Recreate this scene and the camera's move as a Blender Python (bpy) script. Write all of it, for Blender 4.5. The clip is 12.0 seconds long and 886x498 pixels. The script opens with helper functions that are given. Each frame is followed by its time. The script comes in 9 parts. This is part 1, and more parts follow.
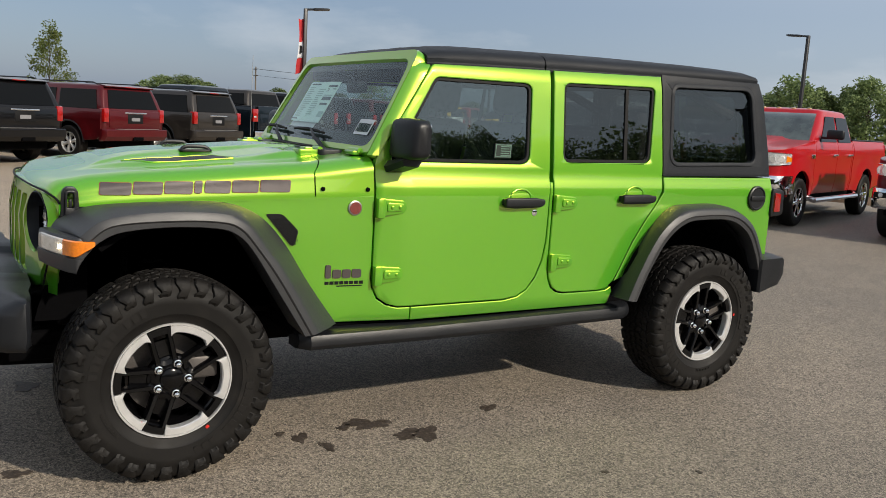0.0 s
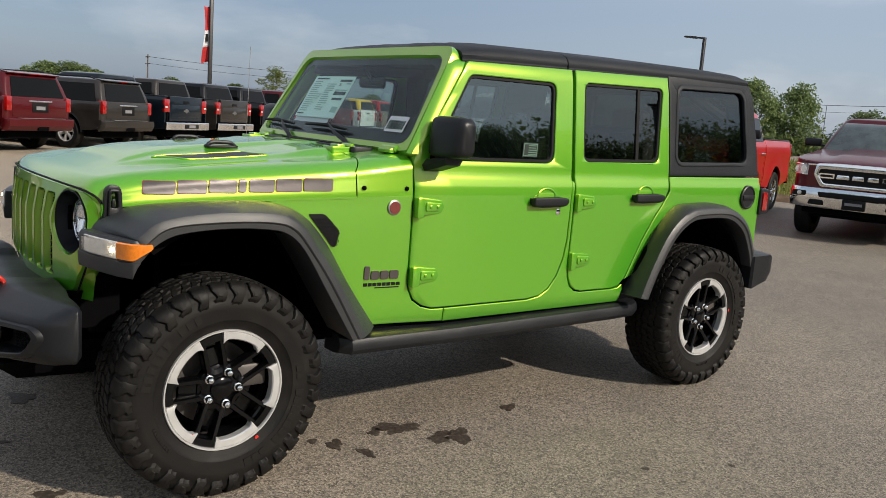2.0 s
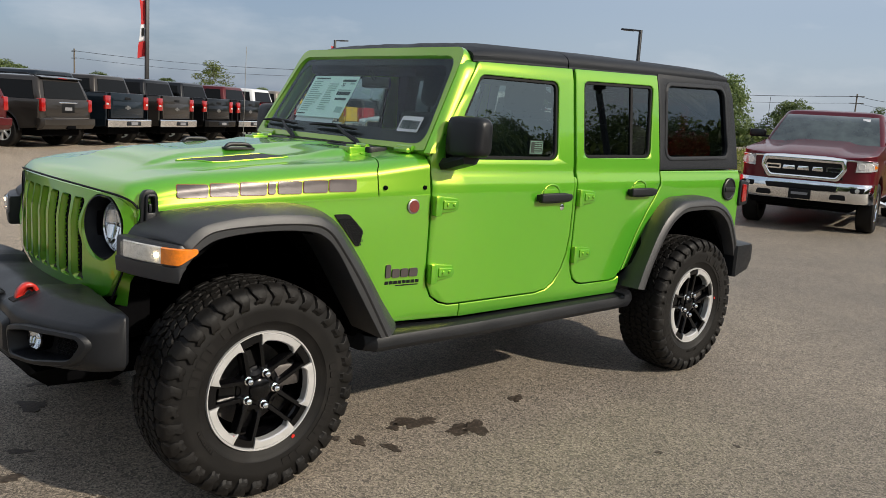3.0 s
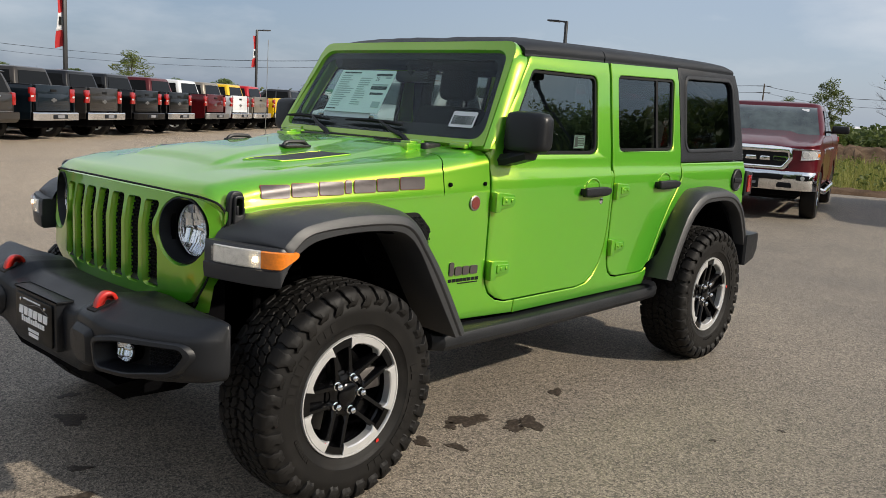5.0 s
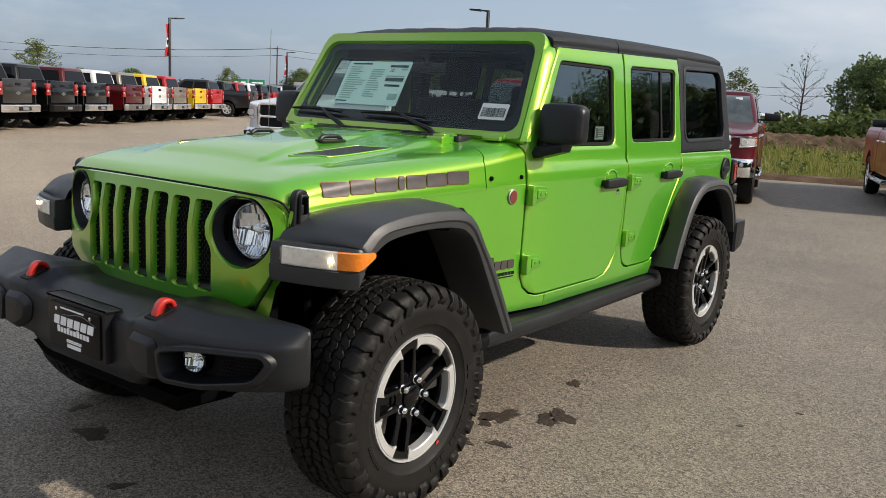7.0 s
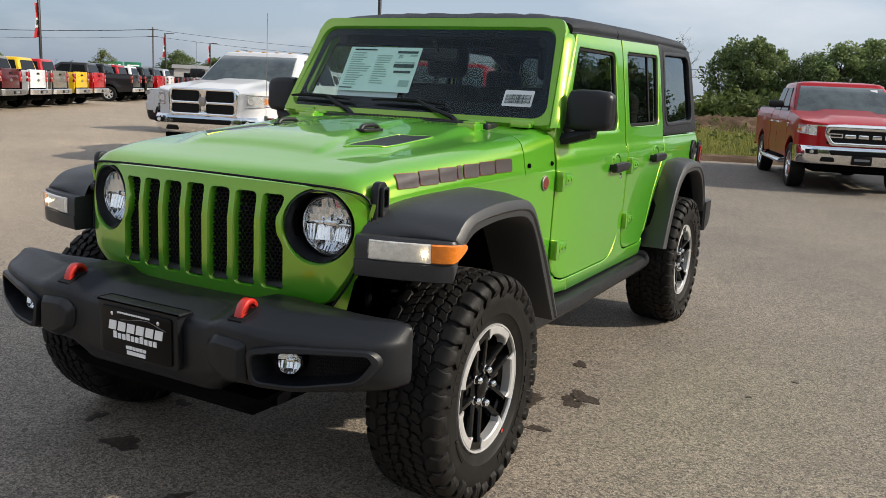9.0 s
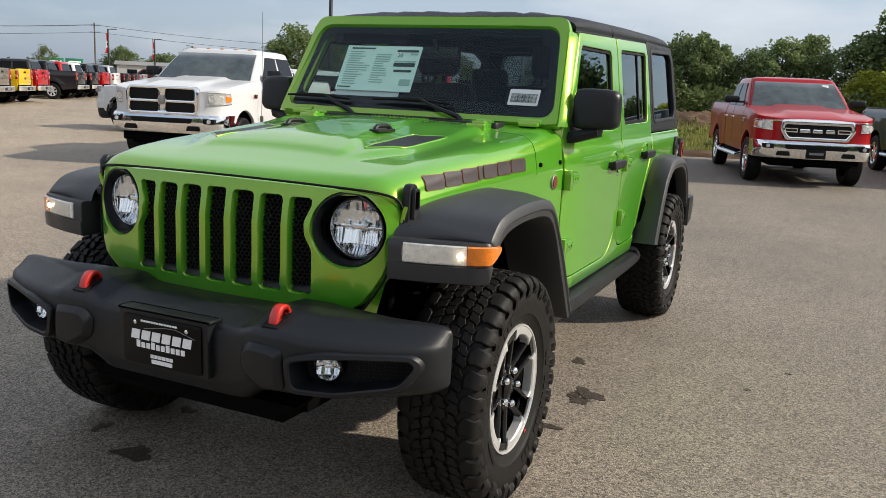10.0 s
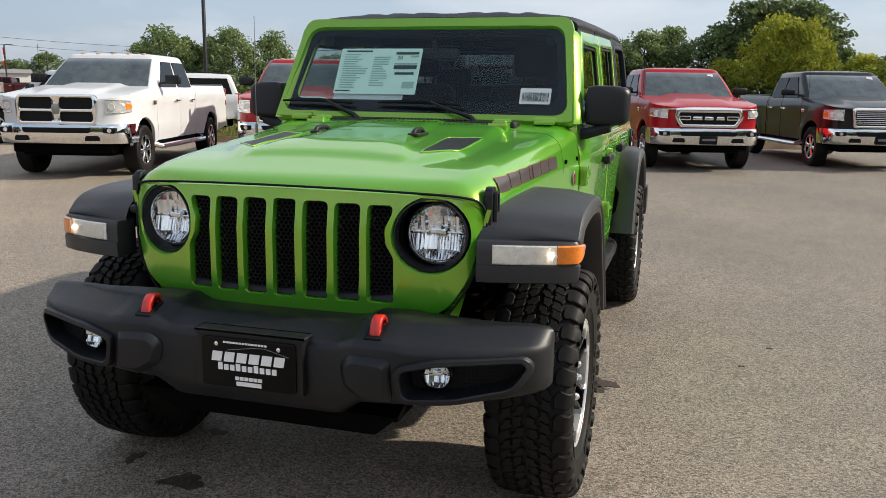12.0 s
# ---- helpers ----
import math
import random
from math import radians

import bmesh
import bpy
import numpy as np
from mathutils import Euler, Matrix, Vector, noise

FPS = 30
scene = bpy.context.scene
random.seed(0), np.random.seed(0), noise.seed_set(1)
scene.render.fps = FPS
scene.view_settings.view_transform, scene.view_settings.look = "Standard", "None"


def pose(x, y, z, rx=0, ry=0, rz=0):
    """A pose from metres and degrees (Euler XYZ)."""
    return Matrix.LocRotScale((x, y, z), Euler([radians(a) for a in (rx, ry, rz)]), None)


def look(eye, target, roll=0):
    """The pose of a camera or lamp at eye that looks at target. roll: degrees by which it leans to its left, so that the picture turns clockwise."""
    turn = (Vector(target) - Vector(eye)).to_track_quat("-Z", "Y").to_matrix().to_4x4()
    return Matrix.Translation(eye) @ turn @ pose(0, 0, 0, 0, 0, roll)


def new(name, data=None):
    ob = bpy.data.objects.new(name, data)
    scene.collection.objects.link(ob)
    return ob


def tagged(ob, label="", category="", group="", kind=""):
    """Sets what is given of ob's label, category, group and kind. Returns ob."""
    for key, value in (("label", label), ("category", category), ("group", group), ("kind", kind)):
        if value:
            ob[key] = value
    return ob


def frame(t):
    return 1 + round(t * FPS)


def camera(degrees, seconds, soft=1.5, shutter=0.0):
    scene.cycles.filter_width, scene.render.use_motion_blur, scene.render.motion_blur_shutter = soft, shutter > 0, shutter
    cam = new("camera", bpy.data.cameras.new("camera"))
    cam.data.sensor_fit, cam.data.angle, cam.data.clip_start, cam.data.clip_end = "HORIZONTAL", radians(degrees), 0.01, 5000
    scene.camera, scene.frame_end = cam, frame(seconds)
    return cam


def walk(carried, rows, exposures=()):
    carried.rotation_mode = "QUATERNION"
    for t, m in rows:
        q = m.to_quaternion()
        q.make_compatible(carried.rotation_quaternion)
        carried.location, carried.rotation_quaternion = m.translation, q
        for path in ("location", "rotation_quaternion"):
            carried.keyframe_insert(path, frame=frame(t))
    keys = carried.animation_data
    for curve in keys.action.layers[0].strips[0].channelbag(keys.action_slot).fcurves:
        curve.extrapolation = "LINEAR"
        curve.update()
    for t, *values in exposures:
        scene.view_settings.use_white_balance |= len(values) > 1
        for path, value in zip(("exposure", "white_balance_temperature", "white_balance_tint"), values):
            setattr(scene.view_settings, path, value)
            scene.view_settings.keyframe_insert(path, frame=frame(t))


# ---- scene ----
cam = camera(55.7, 12.0, soft=0.6)
PATH = [
    (0, (-0.755, -4.171, 1.506), (0.264, -2.479, 1.192), 3.2),
    (0.5, (-0.878, -4.087, 1.495), (0.224, -2.448, 1.181), 3.4),
    (1, (-0.989, -3.969, 1.489), (0.168, -2.368, 1.176), 3.6),
    (1.5, (-1.096, -3.856, 1.491), (0.085, -2.273, 1.177), 3.8),
    (2, (-1.249, -3.764, 1.487), (-0.029, -2.21, 1.173), 4.1),
    (2.5, (-1.443, -3.687, 1.499), (-0.161, -2.185, 1.181), 3.8),
    (4.5, (-1.834, -3.238, 1.475), (-0.408, -1.875, 1.149), 3.4),
    (5, (-1.994, -3.123, 1.481), (-0.53, -1.801, 1.149), 3.3),
    (5.5, (-2.131, -3.044, 1.479), (-0.628, -1.767, 1.144), 3.4),
    (6, (-2.186, -2.957, 1.471), (-0.659, -1.711, 1.133), 3.2),
    (6.5, (-2.238, -2.802, 1.472), (-0.68, -1.595, 1.132), 3.1),
    (7, (-2.274, -2.669, 1.466), (-0.687, -1.501, 1.12), 3.0),
    (7.5, (-2.358, -2.528, 1.462), (-0.738, -1.411, 1.108), 3.0),
    (9.5, (-2.654, -1.993, 1.456), (-0.899, -1.11, 1.079), 2.6),
    (10, (-2.705, -1.872, 1.461), (-0.925, -1.04, 1.083), 2.5),
    (10.5, (-2.818, -1.722, 1.469), (-1.008, -0.959, 1.093), 2.0),
    (11, (-2.91, -1.59, 1.466), (-1.071, -0.902, 1.088), 1.0),
    (11.5, (-2.936, -1.452, 1.456), (-1.068, -0.843, 1.081), 0.8),
    (12, (-2.947, -1.266, 1.462), (-1.065, -0.702, 1.086), 0.8),
]
walk(cam, [(t, look(eye, target, roll)) for t, eye, target, roll in PATH],
     [(0, 0.03), (1.5, 0.04), (2.5, 0.06), (4.5, 0.10), (5.5, 0.12), (7.5, 0.18), (9.5, 0.27), (10, 0.29), (11, 0.32), (12, 0.34)])

# ---- light ----
SUN_TO = Vector((0.60, -1.45, 1.0)).normalized()
world = bpy.data.worlds.new("sky")
scene.world = world
world.use_nodes = True
wn, wl = world.node_tree.nodes, world.node_tree.links
wn.clear()
w_out = wn.new("ShaderNodeOutputWorld")
w_bg = wn.new("ShaderNodeBackground")
w_sky = wn.new("ShaderNodeTexSky")
w_sky.sky_type = "NISHITA"
w_sky.sun_disc = False
w_sky.sun_elevation = math.asin(SUN_TO.z)
w_sky.sun_rotation = math.atan2(SUN_TO.x, SUN_TO.y)
w_sky.air_density, w_sky.dust_density, w_sky.ozone_density = 1.0, 1.4, 1.0
w_bg.inputs["Strength"].default_value = 0.112
# thin hazy clouds over the blue
w_tc = wn.new("ShaderNodeTexCoord")
w_map = wn.new("ShaderNodeMapping")
w_map.inputs["Scale"].default_value = (1.0, 1.0, 3.2)
w_noise = wn.new("ShaderNodeTexNoise")
w_noise.inputs["Scale"].default_value = 2.3
w_noise.inputs["Detail"].default_value = 7.0
w_noise.inputs["Roughness"].default_value = 0.55
w_ramp = wn.new("ShaderNodeValToRGB")
w_ramp.color_ramp.elements[0].position, w_ramp.color_ramp.elements[1].position = 0.50, 0.80
w_ramp.color_ramp.elements[0].color, w_ramp.color_ramp.elements[1].color = (0, 0, 0, 1), (0.75, 0.75, 0.75, 1)
w_mix = wn.new("ShaderNodeMix")
w_mix.data_type = "RGBA"
w_mix.inputs["B"].default_value = (6.6, 6.8, 7.1, 1)
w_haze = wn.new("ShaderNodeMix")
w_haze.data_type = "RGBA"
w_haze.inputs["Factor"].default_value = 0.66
w_xyz = wn.new("ShaderNodeSeparateXYZ")
w_high = wn.new("ShaderNodeValToRGB")
w_high.color_ramp.interpolation = "EASE"
w_high.color_ramp.elements[0].position, w_high.color_ramp.elements[1].position = 0.12, 0.80
for position, level in ((0.27, 0.70), (0.46, 0.62)):
    w_high.color_ramp.elements.new(position).color = (level, level, level, 1)
w_high.color_ramp.elements[0].color, w_high.color_ramp.elements[3].color = (0, 0, 0, 1), (0.12, 0.12, 0.12, 1)
w_cover = wn.new("ShaderNodeMath")
w_cover.operation, w_cover.use_clamp = "ADD", True
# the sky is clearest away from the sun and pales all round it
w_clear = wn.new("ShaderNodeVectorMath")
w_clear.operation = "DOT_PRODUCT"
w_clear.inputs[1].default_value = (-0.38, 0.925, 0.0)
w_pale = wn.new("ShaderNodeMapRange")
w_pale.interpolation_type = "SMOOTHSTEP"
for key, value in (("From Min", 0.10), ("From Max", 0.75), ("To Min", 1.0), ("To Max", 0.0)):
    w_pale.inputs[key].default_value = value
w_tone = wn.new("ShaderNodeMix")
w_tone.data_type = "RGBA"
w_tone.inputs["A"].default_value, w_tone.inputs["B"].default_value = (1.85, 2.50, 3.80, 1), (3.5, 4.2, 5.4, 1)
wl.new(w_tc.outputs["Generated"], w_xyz.inputs["Vector"])
wl.new(w_xyz.outputs["Z"], w_high.inputs["Fac"])
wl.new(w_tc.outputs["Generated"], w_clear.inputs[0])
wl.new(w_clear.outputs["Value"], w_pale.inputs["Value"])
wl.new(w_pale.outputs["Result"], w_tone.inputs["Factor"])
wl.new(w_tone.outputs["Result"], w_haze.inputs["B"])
wl.new(w_tc.outputs["Generated"], w_map.inputs["Vector"])
wl.new(w_map.outputs["Vector"], w_noise.inputs["Vector"])
wl.new(w_noise.outputs["Fac"], w_ramp.inputs["Fac"])
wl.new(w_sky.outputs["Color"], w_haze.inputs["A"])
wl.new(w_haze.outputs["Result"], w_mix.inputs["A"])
wl.new(w_ramp.outputs["Color"], w_cover.inputs[0])
wl.new(w_high.outputs["Color"], w_cover.inputs[1])
wl.new(w_cover.outputs[0], w_mix.inputs["Factor"])
wl.new(w_mix.outputs["Result"], w_bg.inputs["Color"])
wl.new(w_bg.outputs["Background"], w_out.inputs["Surface"])

sun_data = bpy.data.lights.new("sun", "SUN")
sun_data.energy, sun_data.angle, sun_data.color = 4.5, radians(1.2), (1.0, 0.905, 0.765)
sun = new("sun", sun_data)
sun.matrix_world = look(SUN_TO * 60, (0, 0, 0))


# ---- materials ----
def material(name, color, rough=0.5, metal=0.0, var=0.12, scale=6.0, fine=120.0, bump=0.0, bump_scale=200.0,
             coat=0.0, coat_rough=0.05, spec=0.5, rough_var=0.1, second=None, second_at=(0.5, 0.7), dust=0.0):
    """A principled surface with colour variation at two scales, uneven gloss, and fine relief."""
    m = bpy.data.materials.new(name)
    m.use_nodes = True
    n, l = m.node_tree.nodes, m.node_tree.links
    b = n["Principled BSDF"]
    b.inputs["Metallic"].default_value = metal
    b.inputs["Coat Weight"].default_value = coat
    b.inputs["Coat Roughness"].default_value = coat_rough
    b.inputs["Specular IOR Level"].default_value = spec
    tc = n.new("ShaderNodeTexCoord")
    big, small = n.new("ShaderNodeTexNoise"), n.new("ShaderNodeTexNoise")
    big.inputs["Scale"].default_value, big.inputs["Detail"].default_value = scale, 4.0
    small.inputs["Scale"].default_value, small.inputs["Detail"].default_value = fine, 3.0
    for t in (big, small):
        l.new(tc.outputs["Object"], t.inputs["Vector"])
    add = n.new("ShaderNodeMath")
    add.operation = "ADD"
    l.new(big.outputs["Fac"], add.inputs[0])
    l.new(small.outputs["Fac"], add.inputs[1])
    rng = n.new("ShaderNodeMapRange")
    rng.inputs["From Min"].default_value, rng.inputs["From Max"].default_value = 0.6, 1.4
    rng.inputs["To Min"].default_value, rng.inputs["To Max"].default_value = 1 - var, 1 + var
    l.new(add.outputs[0], rng.inputs["Value"])
    mul = n.new("ShaderNodeVectorMath")
    mul.operation = "SCALE"
    l.new(rng.outputs["Result"], mul.inputs["Scale"])
    if second:
        ramp = n.new("ShaderNodeMapRange")
        ramp.inputs["From Min"].default_value, ramp.inputs["From Max"].default_value = second_at
        mix = n.new("ShaderNodeMix")
        mix.data_type = "RGBA"
        mix.inputs["A"].default_value, mix.inputs["B"].default_value = (*color, 1), (*second, 1)
        l.new(big.outputs["Fac"], ramp.inputs["Value"])
        l.new(ramp.outputs["Result"], mix.inputs["Factor"])
        l.new(mix.outputs["Result"], mul.inputs[0])
    else:
        mul.inputs[0].default_value = color
    l.new(mul.outputs["Vector"], b.inputs["Base Color"])
    rr = n.new("ShaderNodeMapRange")
    rr.inputs["From Min"].default_value, rr.inputs["From Max"].default_value = 0.3, 0.7
    rr.inputs["To Min"].default_value, rr.inputs["To Max"].default_value = max(0.02, rough * (1 - rough_var)), min(1, rough * (1 + rough_var))
    l.new(big.outputs["Fac"], rr.inputs["Value"])
    l.new(rr.outputs["Result"], b.inputs["Roughness"])
    if bump:
        bt = n.new("ShaderNodeTexNoise")
        bt.inputs["Scale"].default_value, bt.inputs["Detail"].default_value = bump_scale, 2.0
        l.new(tc.outputs["Object"], bt.inputs["Vector"])
        bp = n.new("ShaderNodeBump")
        bp.inputs["Strength"].default_value, bp.inputs["Distance"].default_value = bump, 0.002
        l.new(bt.outputs["Fac"], bp.inputs["Height"])
        l.new(bp.outputs["Normal"], b.inputs["Normal"])
    return m


def car_paint(name, color, flake=0.35, coat=1.0):
    """Metallic base coat under clear lacquer, with fine flakes."""
    m = material(name, color, rough=0.36, metal=flake, var=0.05, scale=1.5, fine=900.0, coat=coat, coat_rough=0.02, rough_var=0.06, spec=0.3 * coat)
    n, l = m.node_tree.nodes, m.node_tree.links
    b = n["Principled BSDF"]
    tc = n.new("ShaderNodeTexCoord")
    wave = n.new("ShaderNodeTexNoise")
    wave.inputs["Scale"].default_value, wave.inputs["Detail"].default_value = 2.2, 1.0
    bp = n.new("ShaderNodeBump")
    bp.inputs["Strength"].default_value, bp.inputs["Distance"].default_value = 0.035, 0.02
    l.new(tc.outputs["Object"], wave.inputs["Vector"])
    l.new(wave.outputs["Fac"], bp.inputs["Height"])
    l.new(bp.outputs["Normal"], b.inputs["Coat Normal"])
    return m


def pane(name, tint, gloss=0.0, facing=0.04, sheen=(1, 1, 1)):
    """Window glass: the tint lets the inside through, the mirror image grows towards grazing angles."""
    m = bpy.data.materials.new(name)
    m.use_nodes = True
    n, l = m.node_tree.nodes, m.node_tree.links
    n.clear()
    out = n.new("ShaderNodeOutputMaterial")
    clear, shine, mix = n.new("ShaderNodeBsdfTransparent"), n.new("ShaderNodeBsdfGlossy"), n.new("ShaderNodeMixShader")
    edge, power, scale = n.new("ShaderNodeLayerWeight"), n.new("ShaderNodeMath"), n.new("ShaderNodeMath")
    clear.inputs["Color"].default_value = (*tint, 1)
    shine.inputs["Color"].default_value = (*sheen, 1)
    shine.inputs["Roughness"].default_value = gloss
    edge.inputs["Blend"].default_value = 0.5
    power.operation, scale.operation = "POWER", "MULTIPLY_ADD"
    power.inputs[1].default_value = 5.0
    scale.inputs[1].default_value, scale.inputs[2].default_value = 1 - facing, facing
    l.new(edge.outputs["Facing"], power.inputs[0])
    l.new(power.outputs[0], scale.inputs[0])
    l.new(scale.outputs[0], mix.inputs["Fac"])
    l.new(clear.outputs["BSDF"], mix.inputs[1])
    l.new(shine.outputs["BSDF"], mix.inputs[2])
    l.new(mix.outputs["Shader"], out.inputs["Surface"])
    return m


GREEN = car_paint("green_pearl_paint", (0.058, 0.345, 0.018), 0.0)
GREEN.node_tree.nodes["Principled BSDF"].inputs["Coat IOR"].default_value = 1.62


def pearl(m, color, rough, amount):
    """Adds yellow-green metal flakes to a plain lacquer."""
    n, l = m.node_tree.nodes, m.node_tree.links
    base = n["Principled BSDF"]
    out = [x for x in n if x.type == "OUTPUT_MATERIAL"][0]
    flake, mix = n.new("ShaderNodeBsdfPrincipled"), n.new("ShaderNodeMixShader")
    flake.inputs["Base Color"].default_value = (*color, 1)
    flake.inputs["Metallic"].default_value, flake.inputs["Roughness"].default_value = 1.0, rough
    flake.inputs["Coat Weight"].default_value, flake.inputs["Coat Roughness"].default_value = 1.0, 0.02
    flake.inputs["Coat IOR"].default_value = 1.62
    l.new(base.inputs["Coat Normal"].links[0].from_socket, flake.inputs["Coat Normal"])
    mix.inputs["Fac"].default_value = amount
    l.new(base.outputs["BSDF"], mix.inputs[1])
    l.new(flake.outputs["BSDF"], mix.inputs[2])
    l.new(mix.outputs["Shader"], out.inputs["Surface"])


pearl(GREEN, (0.66, 0.74, 0.030), 0.31, 0.29)
PLASTIC = material("grained_black_plastic", (0.0075, 0.0085, 0.0108), rough=0.42, var=0.10, scale=4, fine=300, bump=0.15, bump_scale=900, rough_var=0.18, spec=0.38)
FLAREBLACK = material("moulded_black_plastic", (0.0250, 0.0262, 0.0290), rough=0.47, var=0.10, scale=4, fine=300, bump=0.2, bump_scale=900, rough_var=0.15, spec=0.55)
TOPBLACK = material("textured_hardtop", (0.0105, 0.0125, 0.0165), rough=0.55, var=0.10, scale=3, fine=400, bump=0.3, bump_scale=1200, rough_var=0.15, spec=0.26)
BLACK = material("black_undercoat", (0.0025, 0.0025, 0.003), rough=0.85, var=0.2, scale=8, fine=90, bump=0.2, bump_scale=150, spec=0.04)
GLOSSBLACK = material("gloss_black", (0.0025, 0.0025, 0.003), rough=0.16, var=0.1, scale=8, fine=300, spec=0.30)
SEAL = material("rubber_seal", (0.006, 0.006, 0.0065), rough=0.6, var=0.1, spec=0.2)
RUBBER = material("tyre_rubber", (0.0062, 0.0056, 0.0052), rough=0.62, var=0.25, scale=9, fine=160, bump=0.25, bump_scale=350, rough_var=0.15, spec=0.24, second=(0.0115, 0.0100, 0.0088), second_at=(0.5, 0.75))
ALLOY = material("machined_alloy", (0.66, 0.66, 0.66), rough=0.34, metal=0.6, var=0.06, scale=20, fine=400, rough_var=0.2)
CHROME = material("chrome", (0.86, 0.87, 0.88), rough=0.07, metal=1.0, var=0.04, scale=12, fine=200, rough_var=0.3)
LAMPSILVER = material("bright_lamp_reflector", (0.92, 0.93, 0.94), rough=0.08, metal=0.95, var=0.05, scale=30, fine=200, rough_var=0.3)
TRUCKLENS = material("chromed_lamp_unit", (0.78, 0.79, 0.80), rough=0.16, metal=0.55, var=0.55, scale=14, fine=60, coat=1.0)
STEEL = material("dull_steel", (0.32, 0.31, 0.30), rough=0.42, metal=0.9, var=0.2, scale=14, fine=200)
RED = material("red_enamel", (0.55, 0.018, 0.010), rough=0.35, var=0.12, scale=20, fine=200, coat=0.4)
REDLENS = material("red_lamp_lens", (0.30, 0.006, 0.005), rough=0.12, var=0.15, scale=30, fine=150, coat=1.0)
AMBER = material("amber_lamp_lens", (0.75, 0.20, 0.008), rough=0.14, var=0.18, scale=40, fine=120, coat=1.0)
WHITELENS = material("clear_lamp_lens", (0.84, 0.82, 0.78), rough=0.16, metal=0.25, var=0.25, scale=35, fine=90, coat=1.0)
PLATEBLACK = material("satin_black_print", (0.0035, 0.0035, 0.004), rough=0.32, var=0.1, scale=8, fine=300, spec=0.16)
BULB = material("lit_warm_bulb", (0.9, 0.82, 0.66), rough=0.4, var=0.03)
BULB.node_tree.nodes["Principled BSDF"].inputs["Emission Color"].default_value = (1.0, 0.80, 0.52, 1)
BULB.node_tree.nodes["Principled BSDF"].inputs["Emission Strength"].default_value = 9.0
FROSTED = pane("frosted_lamp_lens", (0.90, 0.90, 0.88), 0.03)
fn, fl = FROSTED.node_tree.nodes, FROSTED.node_tree.links
f_cloud, f_mix, f_out = fn.new("ShaderNodeBsdfTranslucent"), fn.new("ShaderNodeMixShader"), [x for x in fn if x.type == "OUTPUT_MATERIAL"][0]
f_cloud.inputs["Color"].default_value, f_mix.inputs["Fac"].default_value = (0.92, 0.91, 0.88, 1), 0.18
fl.new(f_out.inputs["Surface"].links[0].from_socket, f_mix.inputs[1])
fl.new(f_cloud.outputs["BSDF"], f_mix.inputs[2])
fl.new(f_mix.outputs["Shader"], f_out.inputs["Surface"])
PAPER = material("printed_paper", (0.76, 0.92, 0.86), rough=0.6, var=0.05, scale=8, fine=200)
PAPER_WHITE = material("white_label", (0.72, 0.73, 0.75), rough=0.55, var=0.04, scale=8, fine=200)
INK = material("dark_print", (0.02, 0.045, 0.04), rough=0.6, var=0.1)
LABEL_DARK = material("dark_label", (0.010, 0.020, 0.015), rough=0.6, var=0.1)
LABEL_PRINT = material("dim_green_print", (0.09, 0.17, 0.13), rough=0.6, var=0.1)
INK_PALE = material("pale_print", (0.36, 0.50, 0.46), rough=0.6, var=0.1)
DECAL = material("dark_silver_decal", (0.080, 0.068, 0.068), rough=0.36, metal=0.3, var=0.12, scale=30, fine=300)
DECAL_RED = material("red_decal_edge", (0.26, 0.045, 0.025), rough=0.45, var=0.1)
WHITEPRINT = material("white_print", (0.88, 0.88, 0.88), rough=0.5, var=0.03)
SEATCLOTH = material("charcoal_seat_cloth", (0.012, 0.012, 0.013), rough=0.85, var=0.2, scale=20, fine=400, bump=0.2, bump_scale=600)
DASH = material("dark_dashboard", (0.010, 0.010, 0.011), rough=0.6, var=0.15, bump=0.2, bump_scale=700)
GLASS_FRONT = pane("windshield_glass", (0.80, 0.90, 0.87), facing=0.038, sheen=(0.85, 0.95, 1.0))
GLASS_DOOR = pane("front_door_glass", (0.48, 0.58, 0.56), facing=0.16, sheen=(0.80, 0.96, 1.0))
GLASS_DARK = pane("privacy_glass", (0.27, 0.30, 0.30), facing=0.095, sheen=(0.85, 0.96, 1.0))
GLASS_CLEAR = pane("lamp_glass", (0.93, 0.95, 0.96), 0.01)


# ---- mesh helpers ----
def finish(bm, angle=35):
    bmesh.ops.recalc_face_normals(bm, faces=bm.faces)
    for f in bm.faces:
        f.smooth = True
    lim = radians(angle)
    for e in bm.edges:
        if len(e.link_faces) == 2:
            e.smooth = e.calc_face_angle(0.0) < lim


def to_mesh(name, bm, mat, angle=35):
    finish(bm, angle)
    me = bpy.data.meshes.new(name)
    bm.to_mesh(me)
    bm.free()
    me.materials.append(mat)
    return me


PANES = ("windshield_glass", "front_door_glass", "privacy_glass", "lamp_glass")
CABIN = Vector((1.9, 0.0, 1.25))


def part(name, bm, mat, parent=None, label="", angle=35):
    """One mesh object from a bmesh, under a thing or a part."""
    me = to_mesh(name, bm, mat, angle)
    if mat.name in PANES:
        # glass is a single sheet that faces away from the cabin
        c = sum((p.center for p in me.polygons), Vector()) / len(me.polygons)
        if sum(p.normal.dot(c - CABIN) * p.area for p in me.polygons) < 0:
            me.flip_normals()
    ob = new(name, me)
    ob.parent = parent
    if label:
        ob["label"] = label
    return ob


def share(name, me, parent, m, label="", mat=None):
    """Another object on the same mesh, posed within its parent."""
    ob = new(name, me)
    ob.parent = parent
    ob.matrix_basis = m
    if label:
        ob["label"] = label
    if mat:
        ob.material_slots[0].link = "OBJECT"
        ob.material_slots[0].material = mat
    return ob


